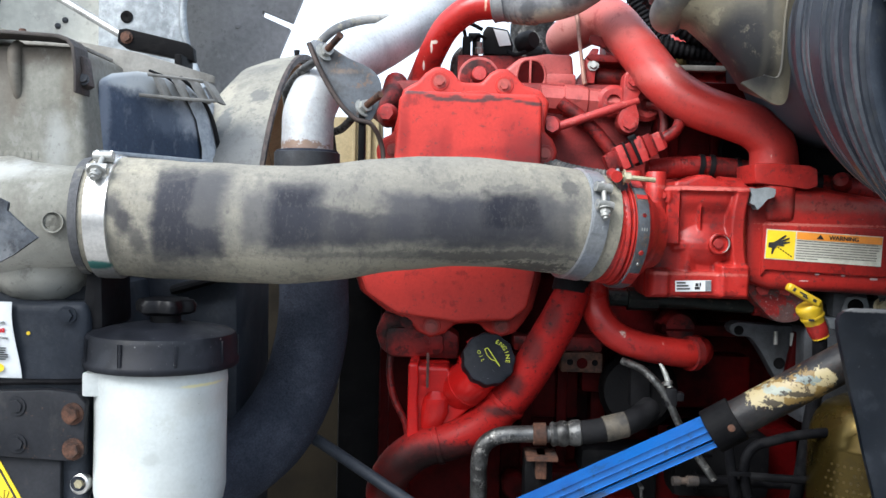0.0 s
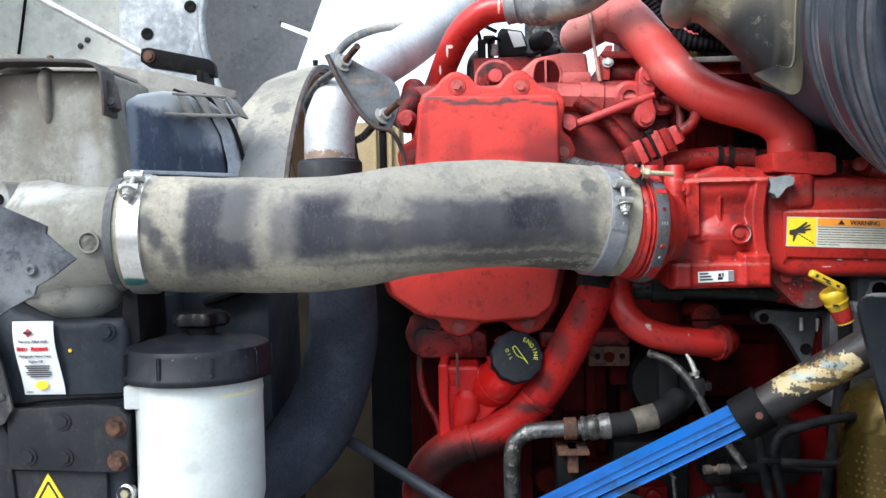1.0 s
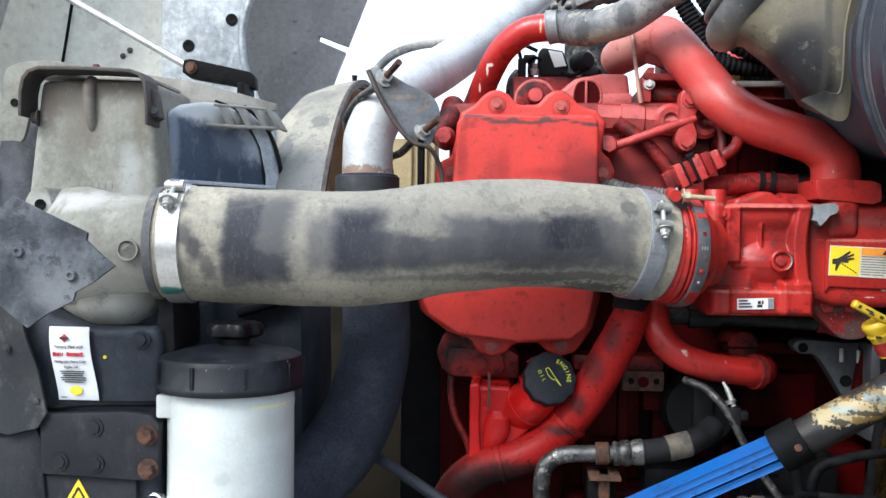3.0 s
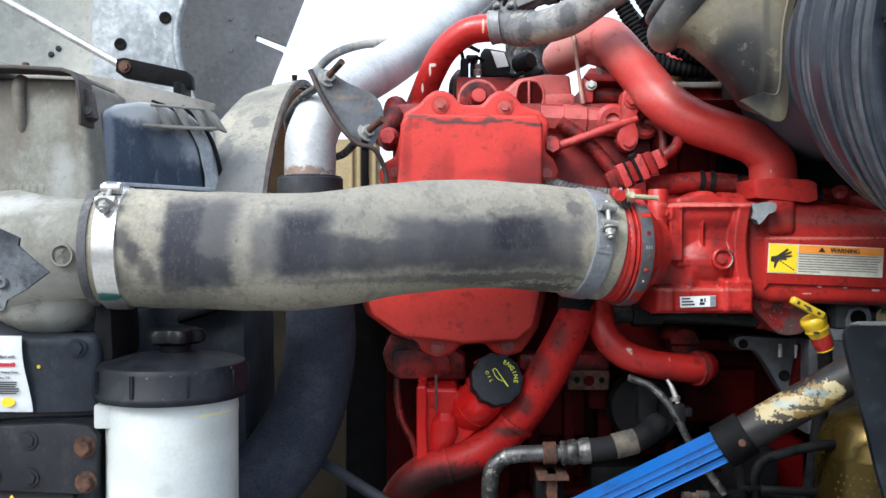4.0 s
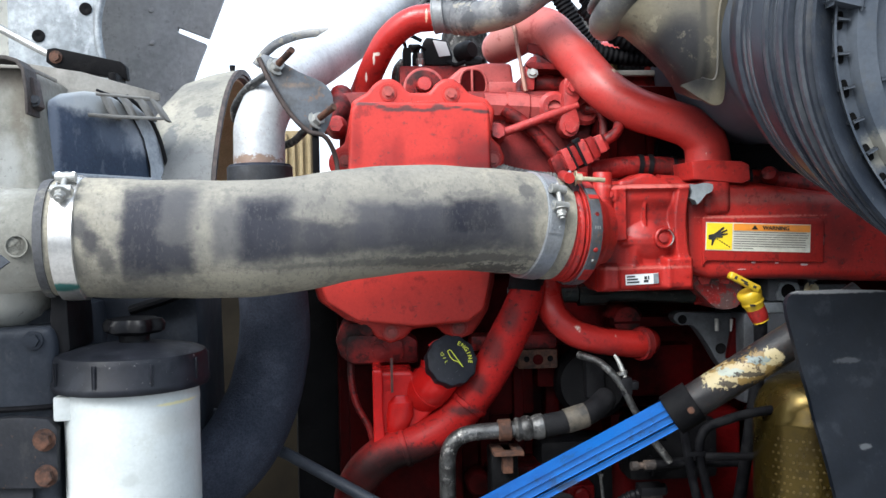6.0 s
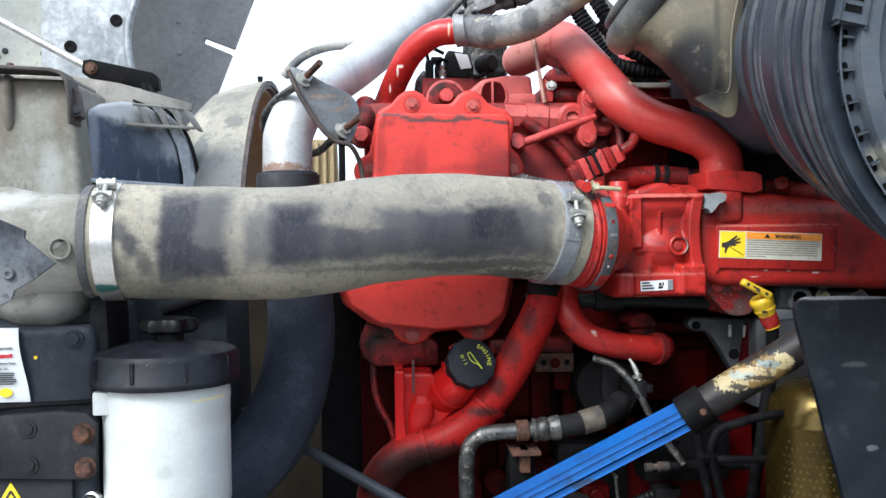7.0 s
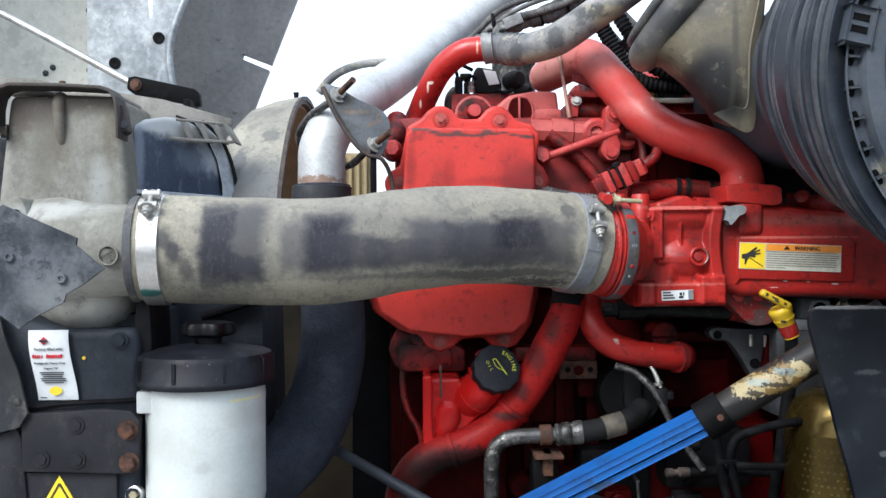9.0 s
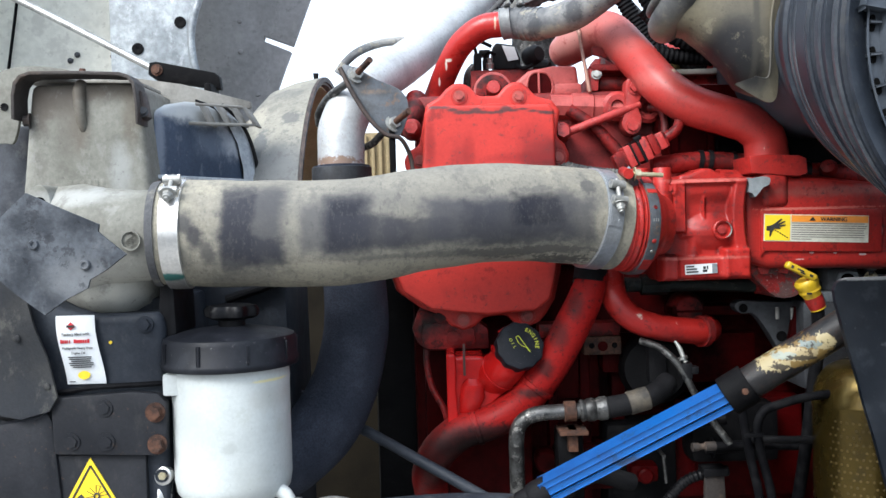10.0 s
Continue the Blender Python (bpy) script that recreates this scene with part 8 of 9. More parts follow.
ls = thing("lifting_plate", (0.195, 1.16, 1.41), "small dirty steel plate with two holes", "plate")
bm = B()
box(bm, (0.170, 1.135, 1.430), (0.222, 1.17, 1.455), 0.003)
lp = part("plate", bm, rust, ls)
for x in (0.181, 0.212):
    part("hole", lathe(B(), [(0.004, 0), (0.004, 0.0008), (0.0, 0.0002)], (x, 1.135, 1.443), (0, -1, 0), 12), black_steel, lp)
part("hole", lathe(B(), [(0.007, 0), (0.007, 0.0008), (0.0, 0.0002)], (0.196, 1.135, 1.442), (0, -1, 0), 14), red_shade_dark, lp)
bm = B()
box(bm, (0.11, 1.14, 1.455), (0.222, 1.18, 1.474), 0.004)
part("ledge", bm, red_greasy, ls)

# steel hydraulic line with crimped fitting
hy = thing("hydraulic_line", (0.1, 1.06, 1.2), "oily steel hydraulic line with a crimped fitting", "hydraulic line")
bm = B()
tube(bm, [(0.070, 1.06, 1.20), (0.069, 1.055, 1.30), (0.069, 1.05, 1.340), (0.075, 1.05, 1.358), (0.090, 1.05, 1.368), (0.112, 1.05, 1.371), (0.150, 1.05, 1.372)], 0.0098, 20)
part("line", bm, dull_steel, hy)
bm = B()
lathe(bm, [(0.0, 0), (0.0125, 0), (0.0145, 0.003), (0.0130, 0.008), (0.0150, 0.012), (0.0150, 0.017), (0.0130, 0.021), (0.0152, 0.026), (0.0152, 0.034), (0.0135, 0.036), (0.0, 0.036)], (0.150, 1.05, 1.372), (1, 0, 0.08), 24)
part("crimp_fitting", bm, dull_steel, hy)
bm = B()
tube(bm, [(0.186, 1.05, 1.375), (0.215, 1.05, 1.380), (0.245, 1.055, 1.389), (0.27, 1.08, 1.40)], 0.0138, 20)
part("hose", bm, black_rubber, hy)
bm = B()
lathe(bm, [(0.0142, 0), (0.0150, 0.001), (0.0150, 0.026), (0.0142, 0.027)], (0.212, 1.05, 1.3795), (1, 0.08, 0.25), 22)
part("worn_sleeve", bm, tan_sleeve, hy)
bm = B()
lathe(bm, [(0.0105, -0.008), (0.0130, -0.007), (0.0130, 0.007), (0.0105, 0.008)], (0.138, 1.05, 1.372), (1, 0, 0.03), 22)
box(bm, (0.122, 1.03, 1.345), (0.158, 1.075, 1.350), 0.001)
box(bm, (0.134, 1.04, 1.322), (0.146, 1.07, 1.350), 0.001)
part("p_clamp", bm, rust, hy, "rusty pipe clamp")
bm = B()
box(bm, (0.122, 1.055, 1.19), (0.155, 1.10, 1.345), 0.004)
part("mount", bm, black_steel, hy)

# wiring and dark parts under the manifold
pump = thing("fuel_pump", (0.28, 1.12, 1.35), "black oily fuel pump housing", "pump")
bm = B()
lathe(bm, [(0.0, 0), (0.048, 0), (0.050, 0.01), (0.048, 0.05), (0.040, 0.07), (0.0, 0.07)], (0.275, 1.18, 1.405), (-0.2, -1, 0.1), 32)
part("housing", bm, black_steel, pump)
bm = B()
box(bm, (0.25, 1.10, 1.395), (0.275, 1.15, 1.448), 0.006)
part("bracket", bm, black_rubber, pump)
bm = B()
box(bm, (0.31, 1.12, 1.28), (0.43, 1.22, 1.36), 0.012)
part("lower_housing", bm, black_steel, pump)
bm = B()
box(bm, (0.20, 1.155, 1.15), (0.30, 1.22, 1.33), 0.012)
part("gear_housing", bm, black_steel, pump)
for p, q in (((0.30, 1.09, 1.345), (0.345, 1.08, 1.35)), ((0.33, 1.09, 1.31), (0.38, 1.09, 1.312))):
    bm = B()
    tube(bm, [p, q], [0.009, 0.007], 10, straight=True)
    bolt(bm, p, (-1, 0, 0), 0.009, 0.010)
    part("union", bm, black_steel, pump)
bm = B()
box(bm, (0.228, 1.125, 1.256), (0.266, 1.17, 1.279), 0.005)
lathe(bm, [(0.0, 0), (0.0105, 0), (0.0105, 0.010), (0.008, 0.012), (0.0, 0.012)], (0.247, 1.126, 1.267), (0, -1, 0), 18)
part("red_boss", bm, red_shade_dark, pump, "red cast boss in the shade-dark red")
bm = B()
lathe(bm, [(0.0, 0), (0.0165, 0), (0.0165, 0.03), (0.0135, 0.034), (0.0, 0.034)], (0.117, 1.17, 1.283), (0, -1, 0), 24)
part("red_boss", bm, red_shade_dark, pump)
bm = B()
tube(bm, [(0.267, 1.10, 1.296), (0.270, 1.10, 1.262)], 0.0022, 10, straight=True)
tube(bm, [(0.268, 1.10, 1.297), (0.268, 1.16, 1.300)], 0.0026, 8, straight=True)
part("stud", bm, dull_steel, pump)
bm = B()
prism(bm, [(0.323, 1.270), (0.349, 1.269), (0.351, 1.20), (0.321, 1.20)], 1.105, 1.113, 0.0015)
rp = part("rusty_plate", bm, lip_brown, pump, "rusty hanging plate")
part("plate_cap", box(B(), (0.320, 1.100, 1.268), (0.352, 1.13, 1.279), 0.002), black_plastic, rp)
bm = B()
tube(bm, [(0.255, 1.12, 1.19), (0.270, 1.12, 1.222), (0.282, 1.12, 1.240), (0.301, 1.12, 1.258), (0.322, 1.12, 1.266), (0.36, 1.13, 1.268)], 0.0070, 14, 30, wave=lambda s: 1 + 0.08 * math.sin(s * 1100))
part("conduit", bm, black_plastic, pump)
part("hose_fitting", lathe(B(), [(0.0, 0), (0.0055, 0), (0.0055, 0.008), (0.0040, 0.009), (0.0040, 0.016), (0.0060, 0.017), (0.0060, 0.030), (0.0, 0.030)], (0.295, 1.06, 1.319), (1, 0.1, 0), 16), lip_brown, pump)
part("fitting_hose", tube(B(), [(0.322, 1.063, 1.319), (0.350, 1.07, 1.317), (0.40, 1.09, 1.31), (0.46, 1.12, 1.30)], 0.0050, 12), wire_black, pump)
bm = B()
tube(bm, [(0.236, 1.08, 1.455), (0.258, 1.06, 1.447), (0.279, 1.05, 1.424), (0.297, 1.05, 1.390), (0.318, 1.05, 1.355), (0.340, 1.05, 1.325)], 0.0046, 12)
solo("steel_fuel_line", bm, dull_steel, "thin curved steel fuel line", "tube")
bm = B()
tube(bm, [(0.276, 1.06, 1.456), (0.281, 1.055, 1.446), (0.286, 1.05, 1.430)], [0.0018, 0.0030, 0.0030], 10)
plug = solo("sensor_plug", bm, pewter_bright, "small sensor plug with a bright steel clip", "plug")
part("connector", box(B(), (0.280, 1.045, 1.408), (0.294, 1.068, 1.430), 0.003), black_plastic, plug)
part("collar_ring", lathe(B(), [(0.003, 0), (0.0062, 0.0005), (0.0062, 0.004), (0.003, 0.0045)], (0.284, 1.052, 1.433), (-0.3, 0.1, 1), 14), steel, plug)
part("lock_tab", box(B(), (0.292, 1.046, 1.415), (0.302, 1.060, 1.425), 0.002), black_plastic, plug)
for pts in (((0.336, 1.01, 1.42), (0.338, 1.0, 1.395), (0.341, 1.0, 1.369), (0.349, 1.0, 1.320), (0.360, 1.0, 1.260), (0.37, 1.02, 1.15)),
            ((0.50, 1.02, 1.395), (0.425, 1.005, 1.391), (0.388, 1.0, 1.384), (0.366, 1.0, 1.375), (0.358, 1.0, 1.353), (0.365, 1.0, 1.312), (0.375, 1.0, 1.260), (0.385, 1.02, 1.15))):
    bm = B()
    tube(bm, pts, 0.0055, 14)
    solo("coolant_line", bm, wire_black, "thin black line looping below the manifold", "tube", "black lines below the manifold")
bm = B()
box(bm, (0.341, 0.994, 1.345), (0.364, 1.006, 1.3505), 0.0015)
solo("line_clip", bm, black_plastic, "black clip holding two lines", "clip")
bm = B()
tube(bm, [(0.37, 1.07, 1.325), (0.45, 1.07, 1.322), (0.52, 1.07, 1.322)], 0.005, 10)
solo("cross_line", bm, black_plastic, "thin black line across the block", "tube")
bm = B()
tube(bm, [(0.10, 1.03, 1.20), (0.115, 1.03, 1.26), (0.16, 1.05, 1.29), (0.22, 1.08, 1.27)], 0.012, 14)
solo("oil_feed_hose", bm, black_rubber, "black oil feed hose low on the engine", "hose")

# ---- blue ribbed pole ----
pole = thing("ribbed_pole", (0.3, 0.92, 1.3), "blue ribbed pole in a black tube with flaking cream paint", "pole")
P0, P1 = Vector((0.092, 0.9515, 1.3008)), Vector((0.316, 0.919, 1.4215))
ax = (P1 - P0).normalized()
up = Vector((0, -0.12, 0.99))
up = (up - ax * up.dot(ax)).normalized()
side = ax.cross(up)
pmx = Matrix((ax, side, up)).transposed().to_4x4()
pmx.translation = P0
LN = (P1 - P0).length
part("core", box(B(), (0, -0.009, -0.011), (LN, 0.009, 0.011), 0.002, pmx), groove_blue, pole, "core darkened so the grooves look shaded")
for z0, z1 in ((0.0054, 0.0125), (-0.0032, 0.0047), (-0.0125, -0.0066)):
    part("rib", box(B(), (0, -0.0125, z0), (LN, 0.0125, z1), 0.0014, pmx), blue_mat, pole)
bm = B()
lathe(bm, [(0.0, -0.034), (0.011, -0.034), (0.0130, -0.031), (0.0130, -0.018), (0.0150, -0.016), (0.0160, -0.010), (0.0160, 0.004), (0.0150, 0.006), (0.0, 0.006)], P0, ax, 12)
end_cap = part("end_cap", bm, black_rubber, pole, "scuffed black end piece")
part("end_eye", tube(B(), [P0 - ax * 0.030, P0 - ax * 0.052 + Vector((0, 0.004, -0.004)), P0 - ax * 0.068 + Vector((0, 0.012, -0.022)), P0 - ax * 0.075 + Vector((0, 0.02, -0.05))], [0.011, 0.012, 0.011, 0.010], 14), dull_steel, end_cap, "oily steel end eye")
P2 = P1 + (Vector((0.437, 0.888, 1.503)) - P1)
ax2 = (P2 - P1).normalized()
bm = B()
lathe(bm, [(0.0, 0), (0.0218, 0), (0.0228, 0.0008), (0.0228, 0.0292), (0.0222, 0.030), (0.0, 0.030)], P1 - ax2 * 0.022, ax2, 36)
collar = part("collar", bm, black_steel, pole, "square-edged black collar")
bm = B()
lathe(bm, [(0.0040, 0), (0.0036, 0.0016), (0.0, 0.002)], P1 - ax2 * 0.006 + Vector((0.0, -0.0226, 0.002)), (0, -1, 0.1), 14)
part("rivet", bm, rust, collar, "copper rivet")
bm = B()
tube(bm, [P1 + ax2 * 0.006, P1 + ax2 * 0.08, P2 - ax2 * 0.012, P2, P2 + ax2 * 0.008, P2 + ax2 * 0.06], [0.0186, 0.0186, 0.0186, 0.0190, 0.0175, 0.0175], 36, straight=True)
part("tube", bm, black_tube, pole, "black tube with flaking cream paint")

# ---- fuel filter and mudflap ----
filt = thing("fuel_filter_can", (0.508, 1.03, 1.0), "yellow zinc plated fuel filter can with dimples", "filter")
FX, FY = 0.508, 1.03
bm = B()
lathe(bm, [(0.0, 1.00), (0.066, 1.00), (0.0665, 1.01), (0.0665, 1.372), (0.0672, 1.376), (0.0672, 1.380), (0.0655, 1.384), (0.0640, 1.394), (0.0585, 1.409), (0.0490, 1.4205), (0.035, 1.428), (0.018, 1.431), (0.0, 1.431)], (FX, FY, 0), (0, 0, 1), 56)
fcan = part("can", bm, gold, filt)
bm = B()
lathe(bm, [(0.0, 1.425), (0.024, 1.425), (0.026, 1.434), (0.026, 1.475), (0.020, 1.48), (0.0, 1.48)], (FX + 0.02, FY, 0), (0, 0, 1), 24)
part("fitting", bm, black_plastic, filt)
bm = B()
for r in range(12):
    for k in range(17):
        if (r * 5 + k * 3) % 7 == 0:
            continue
        a = radians(205 + k * 6.2 + (3 if r % 2 else 0))
        c = Vector((FX + 0.0662 * math.cos(a), FY + 0.0662 * math.sin(a), 1.362 - r * 0.0085))
        lathe(bm, [(0.0016, 0), (0.0016, 0.0008), (0.0, 0.0008)], c, (math.cos(a), math.sin(a), 0), 6)
tagged(part("dimple_pattern", bm, gold_dark, fcan), kind="stuff")
bm = B()
box(bm, (0.455, 1.10, 1.38), (0.60, 1.20, 1.50), 0.01)
part("bracket", bm, pewter, filt)

mf = thing("rubber_mudflap", (0.5, 0.81, 1.0), "smooth black rubber splash flap", "rubber flap")
bm = sheet_flap(B(), rounded([(0.372, 1.535), (0.380, 1.5455), (0.40, 1.547), (0.47, 1.5455), (0.60, 1.53), (0.75, 1.50), (0.75, 1.02), (0.50, 1.02), (0.452, 1.12), (0.432, 1.22), (0.413, 1.32), (0.398, 1.40), (0.386, 1.46), (0.376, 1.51)], 2),
                0.803, lambda x, z: 0.25 * max(0, x - 0.50) + 0.02 * math.sin(z * 9), 0.007)
part("sheet", bm, mudflap, mf)
bm = B()
box(bm, (0.60, 0.80, 1.02), (0.64, 1.12, 1.06), 0.004)
part("bracket", bm, black_steel, mf)
shift(mf, (0.006, 0, 0))

# ---- air cleaner ----
air = thing("air_cleaner", (0.53, 0.8, 1.55), "large grey-black ribbed plastic air cleaner canister", "air cleaner")
AC = (0.515, 0.86, 1.751)


def lean(p):
    """The moulded can narrows and rises towards its rear end."""
    f = min(max((p.y - 0.665) / 0.20, 0.0), 1.2)
    s = 0.976 - 0.214 * f
    return Vector((0.515 - 0.029 * f + (p.x - AC[0]) * s, p.y - 0.02, 1.751 + 0.044 * f + (p.z - AC[2]) * s))


prof = [(0.10, -0.02), (0.185, -0.02), (0.198, -0.005), (0.200, 0.010), (0.196, 0.012), (0.196, 0.016), (0.2045, 0.018), (0.2060, 0.022), (0.2055, 0.030), (0.2015, 0.033), (0.2010, 0.040), (0.2035, 0.060), (0.2040, 0.082), (0.2030, 0.088), (0.1950, 0.0895), (0.1950, 0.0965), (0.2040, 0.098), (0.2050, 0.102), (0.2045, 0.112), (0.1955, 0.1135), (0.1955, 0.1205), (0.2040, 0.122), (0.2055, 0.126), (0.2060, 0.150), (0.2050, 0.156), (0.1965, 0.1575), (0.1965, 0.1655), (0.2060, 0.167), (0.2075, 0.171),
        (0.2070, 0.188), (0.2020, 0.190), (0.2020, 0.195), (0.2060, 0.196), (0.2050, 0.200), (0.1880, 0.200), (0.1870, 0.195), (0.1770, 0.195), (0.1740, 0.204), (0.1600, 0.206), (0.1560, 0.196), (0.0, 0.196)]
bm = B()
lathe(bm, prof[:34] + [(0.186, 0.190), (0.180, 0.15), (0.0, 0.15)], AC, (0, -1, 0), 128)
for v in bm.verts:
    v.co = lean(v.co)
can_b = part("canister", bm, can_shaded, air)
bm = B()
lathe(bm, [(0.0, 0.165), (0.183, 0.165), (0.1875, 0.1985)] + [(0.1900, 0.2002)] + prof[34:], AC, (0, -1, 0), 128)
for v in bm.verts:
    v.co = lean(v.co)
cover_b = part("cover", bm, can_plastic, air, "moulded grey end cover")
for hgt, rad, wid, out in ((0.046, 0.2020, 0.0022, 0.0022), (0.060, 0.2028, 0.0040, 0.0018), (0.093, 0.2000, 0.0024, 0.0034), (0.105, 0.2045, 0.0022, 0.0030), (0.117, 0.2000, 0.0020, 0.0032), (0.136, 0.2058, 0.0045, 0.0026), (0.1545, 0.2055, 0.0020, 0.0026), (0.1615, 0.2010, 0.0022, 0.0030), (0.179, 0.2070, 0.0040, 0.0030)):
    bm = B()
    lathe(bm, [(rad - 0.002, hgt - wid), (rad + out, hgt - wid * 0.7), (rad + out, hgt + wid * 0.7), (rad - 0.002, hgt + wid), (rad - 0.002, hgt - wid)], AC, (0, -1, 0), 96)
    for v in bm.verts:
        v.co = lean(v.co)
    part("rib_ring", bm, can_lit if wid > 0.0015 else can_shaded, can_b)
for k in range(44):
    a = radians(k * 360 / 44 + 4)
    c = Vector((AC[0] + 0.1925 * math.cos(a), 0, AC[2] + 0.1925 * math.sin(a)))
    m = Matrix.Translation((c.x, AC[1] - 0.2208, c.z)) @ Matrix.Rotation(-a, 4, "Y")
    slot_shape = rounded([(-0.0014, -0.0064), (0.0014, -0.0064), (0.0023, -0.003), (0.0023, 0.003), (0.0014, 0.0064), (-0.0014, 0.0064), (-0.0023, 0.003), (-0.0023, -0.003)], 3)
    bm = prism(B(), slot_shape, -0.0006, 0.002, 0)
    bm.transform(Matrix.Translation((AC[0] + 0.1790 * math.cos(a), AC[1] - 0.2156, AC[2] + 0.1790 * math.sin(a))) @ Matrix.Rotation(-a, 4, "Y"))
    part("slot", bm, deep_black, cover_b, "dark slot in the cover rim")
    part("small_rib", box(B(), (-0.0185, -0.0005, -0.0010), (-0.0095, 0.014, 0.0010), 0.0004, m), can_lit, cover_b)
for a in (168, 283):
    ra = radians(a)
    m = Matrix.Translation((AC[0] + 0.180 * math.cos(ra), AC[1] - 0.222, AC[2] + 0.180 * math.sin(ra))) @ Matrix.Rotation(-ra, 4, "Y")
    latch = part("latch", box(B(), (-0.012, -0.003, -0.015), (0.010, 0.012, 0.015), 0.003, m), can_plastic, cover_b, "moulded cover latch")
    for z in (-0.0065, 0.0035):
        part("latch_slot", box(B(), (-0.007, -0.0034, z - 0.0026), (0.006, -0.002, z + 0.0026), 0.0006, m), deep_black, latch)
for k in range(12):
    ra = radians(k * 30 + 12)
    m = Matrix.Translation((AC[0], AC[1] - 0.214, AC[2])) @ Matrix.Rotation(-ra, 4, "Y")
    part("cover_rib", box(B(), (0.05, -0.006, -0.0012), (0.152, 0.002, 0.0012), 0.0005, m), can_plastic, cover_b)
bm = B()
tube(bm, [(0.486, 0.83, 1.797), (0.484, 0.87, 1.800), (0.480, 0.95, 1.815), (0.486, 1.04, 1.818), (0.490, 1.15, 1.822), (0.495, 1.30, 1.84)], [0.146, 0.136, 0.111, 0.107, 0.105, 0.09], 48)
part("rear_cone", bm, can_plastic, air, "smooth rear cone of the canister")
bm = B()
box(bm, (0.60, 0.90, 1.60), (1.03, 0.96, 1.66), 0.006)
part("mount_arm", bm, black_steel, air)

duct = thing("air_intake_boot", (0.33, 0.97, 1.78), "tan dusty rubber air intake boot with a rolled lip", "intake boot")
U = Vector((0.60, -0.10, 0.78)).normalized()
bm = B()
secs = []
for bx_, bz_, tx_, tz_, yc_, hy_ in ((0.266, 1.842, 0.405, 2.04, 1.035, 0.058), (0.2875, 1.838, 0.415, 2.05, 1.030, 0.063), (0.310, 1.816, 0.415, 2.06, 1.022, 0.064), (0.331, 1.792, 0.405, 2.06, 1.016, 0.062), (0.345, 1.768, 0.398, 2.06, 1.012, 0.060), (0.364, 1.760, 0.396, 2.06, 1.010, 0.060), (0.378, 1.757, 0.408, 2.06, 1.010, 0.060), (0.3835, 1.760, 0.412, 2.06, 1.010, 0.054)):
    secs.append((((bx_ + tx_) / 2, yc_, (bz_ + tz_) / 2), ((tx_ - bx_) / 2, 0, (tz_ - bz_) / 2), (0.008, hy_, 0)))
loft(bm, secs, 48, 3.2, (False, True))
part("boot", bm, boot, duct)
bm = B()
lip = []
for k in range(33):
    a = 2 * math.pi * k / 32
    ca, sa = math.cos(a), math.sin(a)
    lip.append(Vector((0.338, 1.03, 1.960)) + U * 0.128 * math.copysign(abs(ca) ** 0.8, ca) + Vector((0.01, 0.062, 0)) * math.copysign(abs(sa) ** 0.8, sa))
tube(bm, [q + Vector((0.007, 0, -0.005)) for q in lip], 0.0200, 20, straight=True)
part("rolled_lip", bm, lip_rubber, duct, "thick rolled rubber lip")
bm = B()
tube(bm, [q + Vector((-0.010, -0.004, 0.012)) for q in lip], 0.0060, 12, straight=True)
part("inner_lip", bm, lip_rubber, duct)
outer = [(0.300, 0.965, 1.806), (0.316, 0.957, 1.7855), (0.3255, 0.952, 1.7645), (0.345, 0.950, 1.7510), (0.3620, 0.950, 1.7430), (0.3715, 0.949, 1.7500), (0.3735, 0.948, 1.7850), (0.3735, 0.947, 1.8310), (0.3790, 0.946, 1.8700), (0.3870, 0.946, 1.9100), (0.402, 0.946, 1.99)]
inner = [(0.303, 0.960, 1.812), (0.319, 0.952, 1.7930), (0.3300, 0.947, 1.7740), (0.345, 0.944, 1.7715), (0.3575, 0.943, 1.7690), (0.3620, 0.942, 1.7770), (0.3635, 0.942, 1.8000), (0.3650, 0.942, 1.8380), (0.3710, 0.941, 1.8720), (0.3785, 0.941, 1.9100), (0.392, 0.941, 1.99)]
bm = B()
oc, ic = spline(outer[2:], 5), spline([(0.3262, 0.951, 1.7660)] + inner[3:], 5)
ring_rows = [[bm.verts.new(p) for p in (a, b, b + Vector((0, 0.005, 0)), a + Vector((0, 0.005, 0)))] for a, b in zip(oc, ic)]
for p, q in zip(ring_rows, ring_rows[1:]):
    for i in range(4):
        bm.faces.new((p[i], p[(i + 1) % 4], q[(i + 1) % 4], q[i]))
part("edge_flange", bm, boot, duct, "flat rubber edge flange")
part("flange_step", tube(B(), [Vector(p) + Vector((0, 0.0012, 0)) for p in inner[3:]], 0.0015, 10, 5), boot, duct)

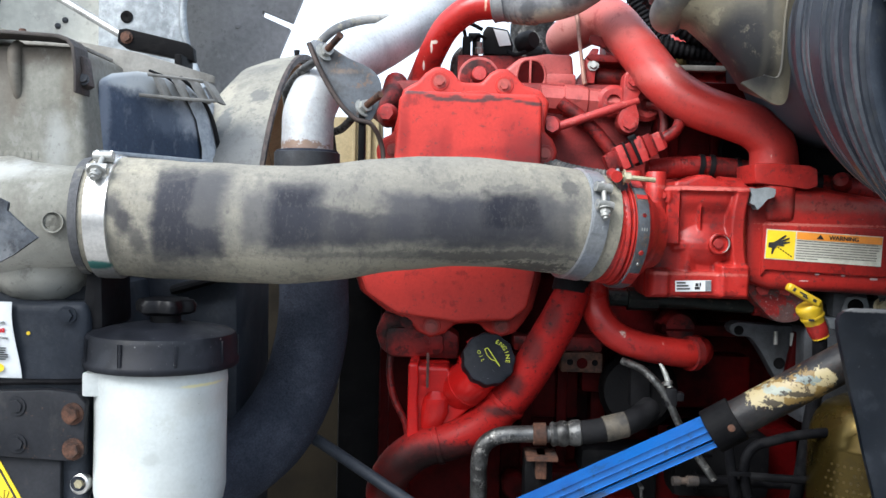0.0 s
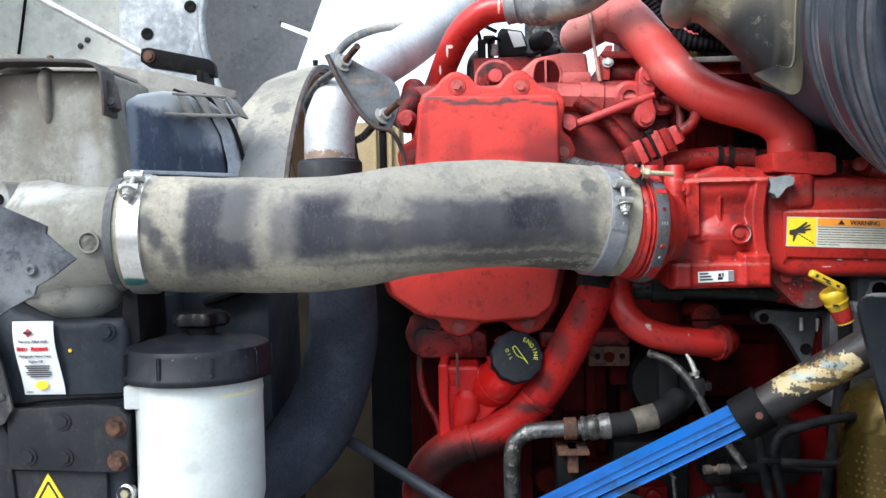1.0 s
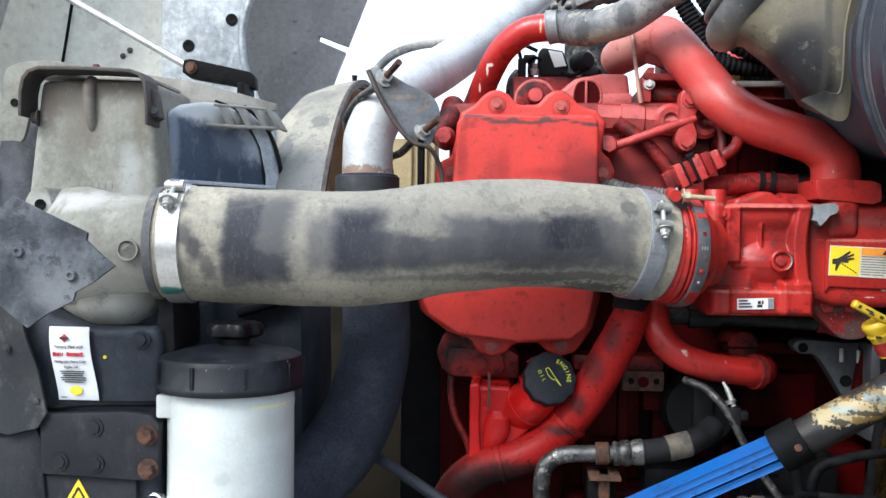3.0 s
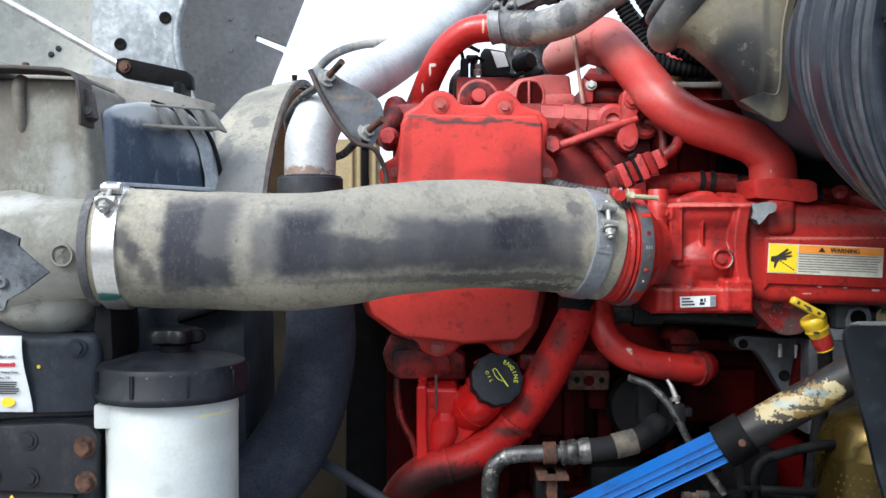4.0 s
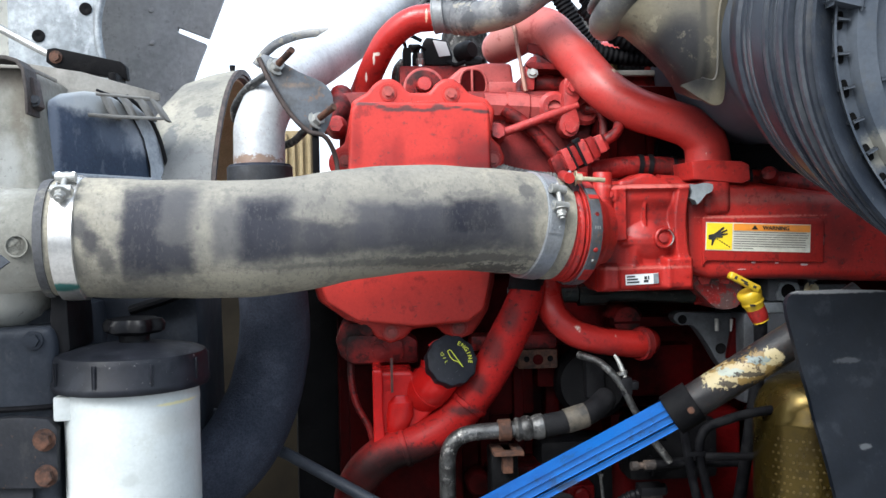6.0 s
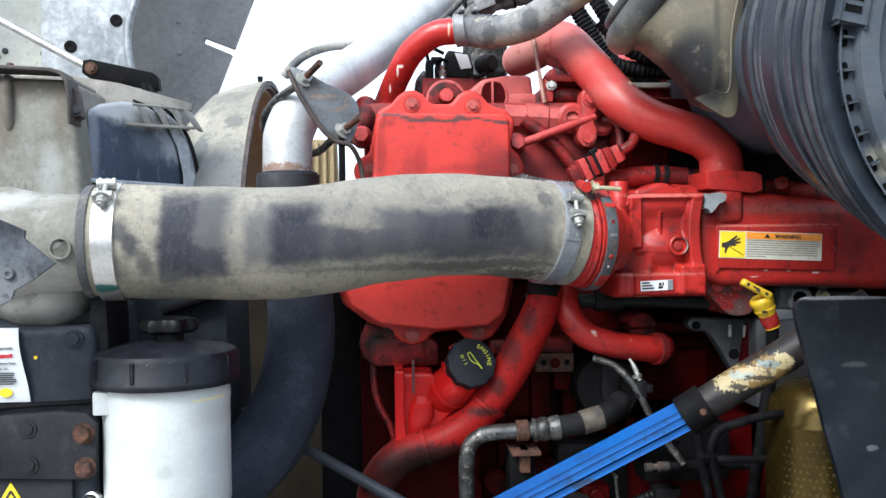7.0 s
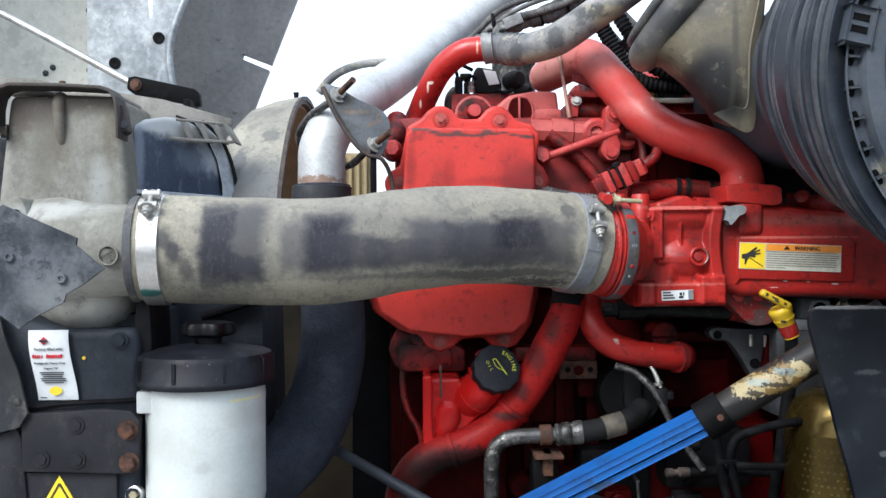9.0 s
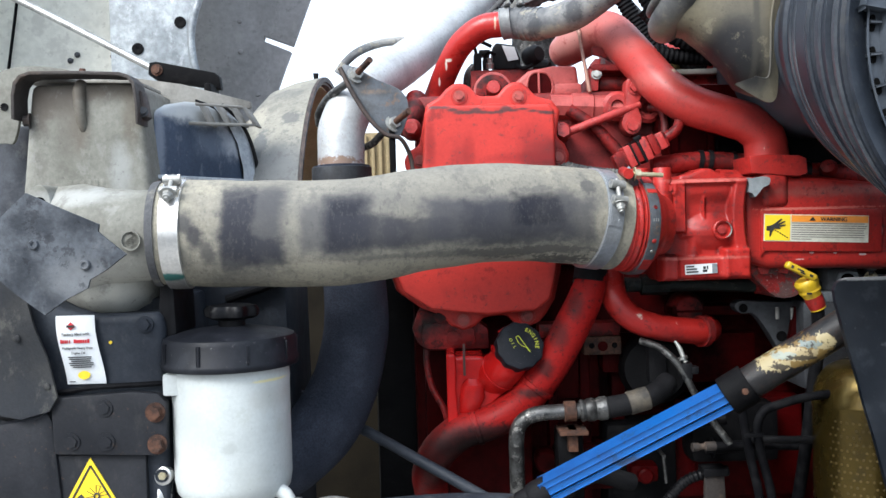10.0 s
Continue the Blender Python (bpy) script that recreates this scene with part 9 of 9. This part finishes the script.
# cables at the top rear
loom = thing("wiring_loom", (0.3, 1.35, 1.86), "black corrugated wiring loom above the engine", "wiring")
for pts, r, amp, pitch in (
        (((0.035, 1.42, 1.930), (0.062, 1.42, 1.959), (0.082, 1.42, 1.978), (0.125, 1.42, 2.016), (0.202, 1.42, 2.041), (0.27, 1.42, 2.050), (0.357, 1.42, 2.071)), 0.0050, 0.05, 300),
        (((0.036, 1.40, 1.925), (0.064, 1.40, 1.951), (0.090, 1.40, 1.970), (0.133, 1.40, 2.001), (0.185, 1.40, 2.024), (0.237, 1.40, 2.035), (0.314, 1.40, 2.061)), 0.0040, 0.05, 260),
        (((0.010, 1.43, 1.930), (0.040, 1.43, 1.948), (0.073, 1.43, 1.966), (0.116, 1.43, 1.992), (0.145, 1.43, 2.004), (0.179, 1.43, 2.011), (0.233, 1.43, 2.034), (0.30, 1.43, 2.050)), 0.0060, 0.08, 220),
        (((-0.030, 1.44, 1.905), (0.0, 1.44, 1.930), (0.035, 1.44, 1.955), (0.08, 1.44, 1.975)), 0.0045, 0.05, 220),
        (((0.294, 1.28, 1.972), (0.320, 1.28, 1.945), (0.345, 1.28, 1.919), (0.371, 1.28, 1.893)), 0.0050, 0.0, 200),
        (((0.255, 1.33, 1.990), (0.282, 1.33, 1.954), (0.309, 1.33, 1.922), (0.335, 1.33, 1.886), (0.371, 1.33, 1.854)), 0.0080, 0.0, 200),
        (((0.225, 1.36, 1.955), (0.240, 1.36, 1.925), (0.262, 1.36, 1.890), (0.285, 1.36, 1.860)), 0.0080, 0.0, 200)):
    bm = B()
    tube(bm, pts, r, 12, 12, wave=lambda s, a=amp, f=pitch: 1 + a * math.sin(s * f) + a * 0.7 * math.sin(s * f * 2.3))
    part("cable", bm, loom_grey, loom)
# taped bundle, uneven where the wires branch off
bundle = [(0.045, 1.39, 1.935), (0.070, 1.39, 1.947), (0.094, 1.39, 1.958), (0.122, 1.39, 1.973), (0.159, 1.39, 1.986), (0.202, 1.39, 1.998), (0.245, 1.39, 2.019), (0.292, 1.39, 2.039), (0.349, 1.39, 2.062)]
bm = B()
tube(bm, bundle, [0.008, 0.011, 0.012, 0.0135, 0.0120, 0.0145, 0.0125, 0.0120, 0.012], 18, 24, wave=lambda s: 1 + 0.10 * math.sin(s * 190) + 0.05 * math.sin(s * 520))
wrap = part("taped_cable", bm, loom_grey, loom, "thick dusty taped cable")
bm = B()
tube(bm, [(0.150, 1.374, 1.990), (0.202, 1.374, 2.004), (0.245, 1.374, 2.022)], 0.0062, 12, 40, wave=lambda s: 1 + 0.10 * math.sin(s * 1400))
part("split_conduit", bm, loom_grey, wrap)
m = Matrix.Translation((0.135, 1.372, 1.982)) @ Matrix.Rotation(radians(-22), 4, "Y")
part("wire_tag", box(B(), (-0.016, -0.004, -0.009), (0.016, 0.004, 0.009), 0.002, m), dusty_clamp, wrap, "pale grey wire tag")
for x, z in ((0.088, 1.956), (0.181, 1.992), (0.225, 2.009)):
    bm = B()
    lathe(bm, [(0.0135, -0.002), (0.0152, -0.002), (0.0152, 0.002), (0.0135, 0.002), (0.0135, -0.002)], (x, 1.39, z), (0.9, 0, 0.42), 20)
    part("cable_tie", bm, wire_black, wrap)
bm = B()
tube(bm, [(0.104, 1.385, 1.966), (0.105, 1.380, 1.982), (0.102, 1.380, 1.996)], [0.0045, 0.0035, 0.0030], 10)
part("upright_clip", bm, wire_black, loom)
bm = B()
tube(bm, [(0.240, 1.30, 1.995), (0.263, 1.30, 1.960), (0.284, 1.30, 1.924), (0.310, 1.30, 1.884), (0.349, 1.30, 1.857), (0.393, 1.30, 1.848)], 0.0120, 16, 40, wave=lambda s: 1 + 0.07 * math.sin(s * 1000))
part("conduit", bm, wire_black, loom)
for pts, r in ((((0.27, 1.16, 1.905), (0.31, 1.16, 1.866), (0.36, 1.16, 1.850), (0.42, 1.16, 1.842)), 0.013), (((0.285, 1.17, 1.845), (0.32, 1.17, 1.838), (0.37, 1.17, 1.835)), 0.011), (((0.255, 1.20, 1.97), (0.275, 1.19, 1.93), (0.295, 1.18, 1.895), (0.33, 1.17, 1.872), (0.40, 1.17, 1.868)), 0.010), (((0.36, 1.22, 1.90), (0.40, 1.20, 1.86), (0.45, 1.19, 1.835), (0.55, 1.20, 1.83)), 0.020), (((0.33, 1.24, 1.93), (0.37, 1.22, 1.88), (0.40, 1.21, 1.84), (0.42, 1.21, 1.80)), 0.014)):
    bm = B()
    tube(bm, pts, r, 16, 40, wave=lambda s: 1 + 0.06 * math.sin(s * 900))
    part("conduit", bm, wire_black, loom)
bm = B()
tube(bm, [(0.155, 1.55, 1.80), (0.155, 1.55, 1.95)], 0.040, 24, straight=True)
solo("exhaust_stub", bm, dull_steel, "grey steel tube behind the breather hose", "pipe")
bm = B()
tube(bm, [(0.24, 1.33, 1.85), (0.33, 1.33, 1.86), (0.45, 1.33, 1.87)], 0.030, 24)
solo("rear_pipe", bm, red_pipe, "dusty red pipe behind the crossover", "pipe")

# distance
tr = thing("white_trailer", (-4, 22, 0), "distant white box trailer beyond the truck", "trailer")
part("body", box(B(), (-9, 22, 1.0), (1.5, 24.5, 3.1), 0.05), far_white, tr)
for x in (-7.5, -6.2, -1.0):
    part("wheel", lathe(B(), [(0, 0), (0.45, 0), (0.5, 0.05), (0.5, 0.25), (0.0, 0.25)], (x, 22.2, 0.5), (0, -1, 0), 24), black_rubber, tr)
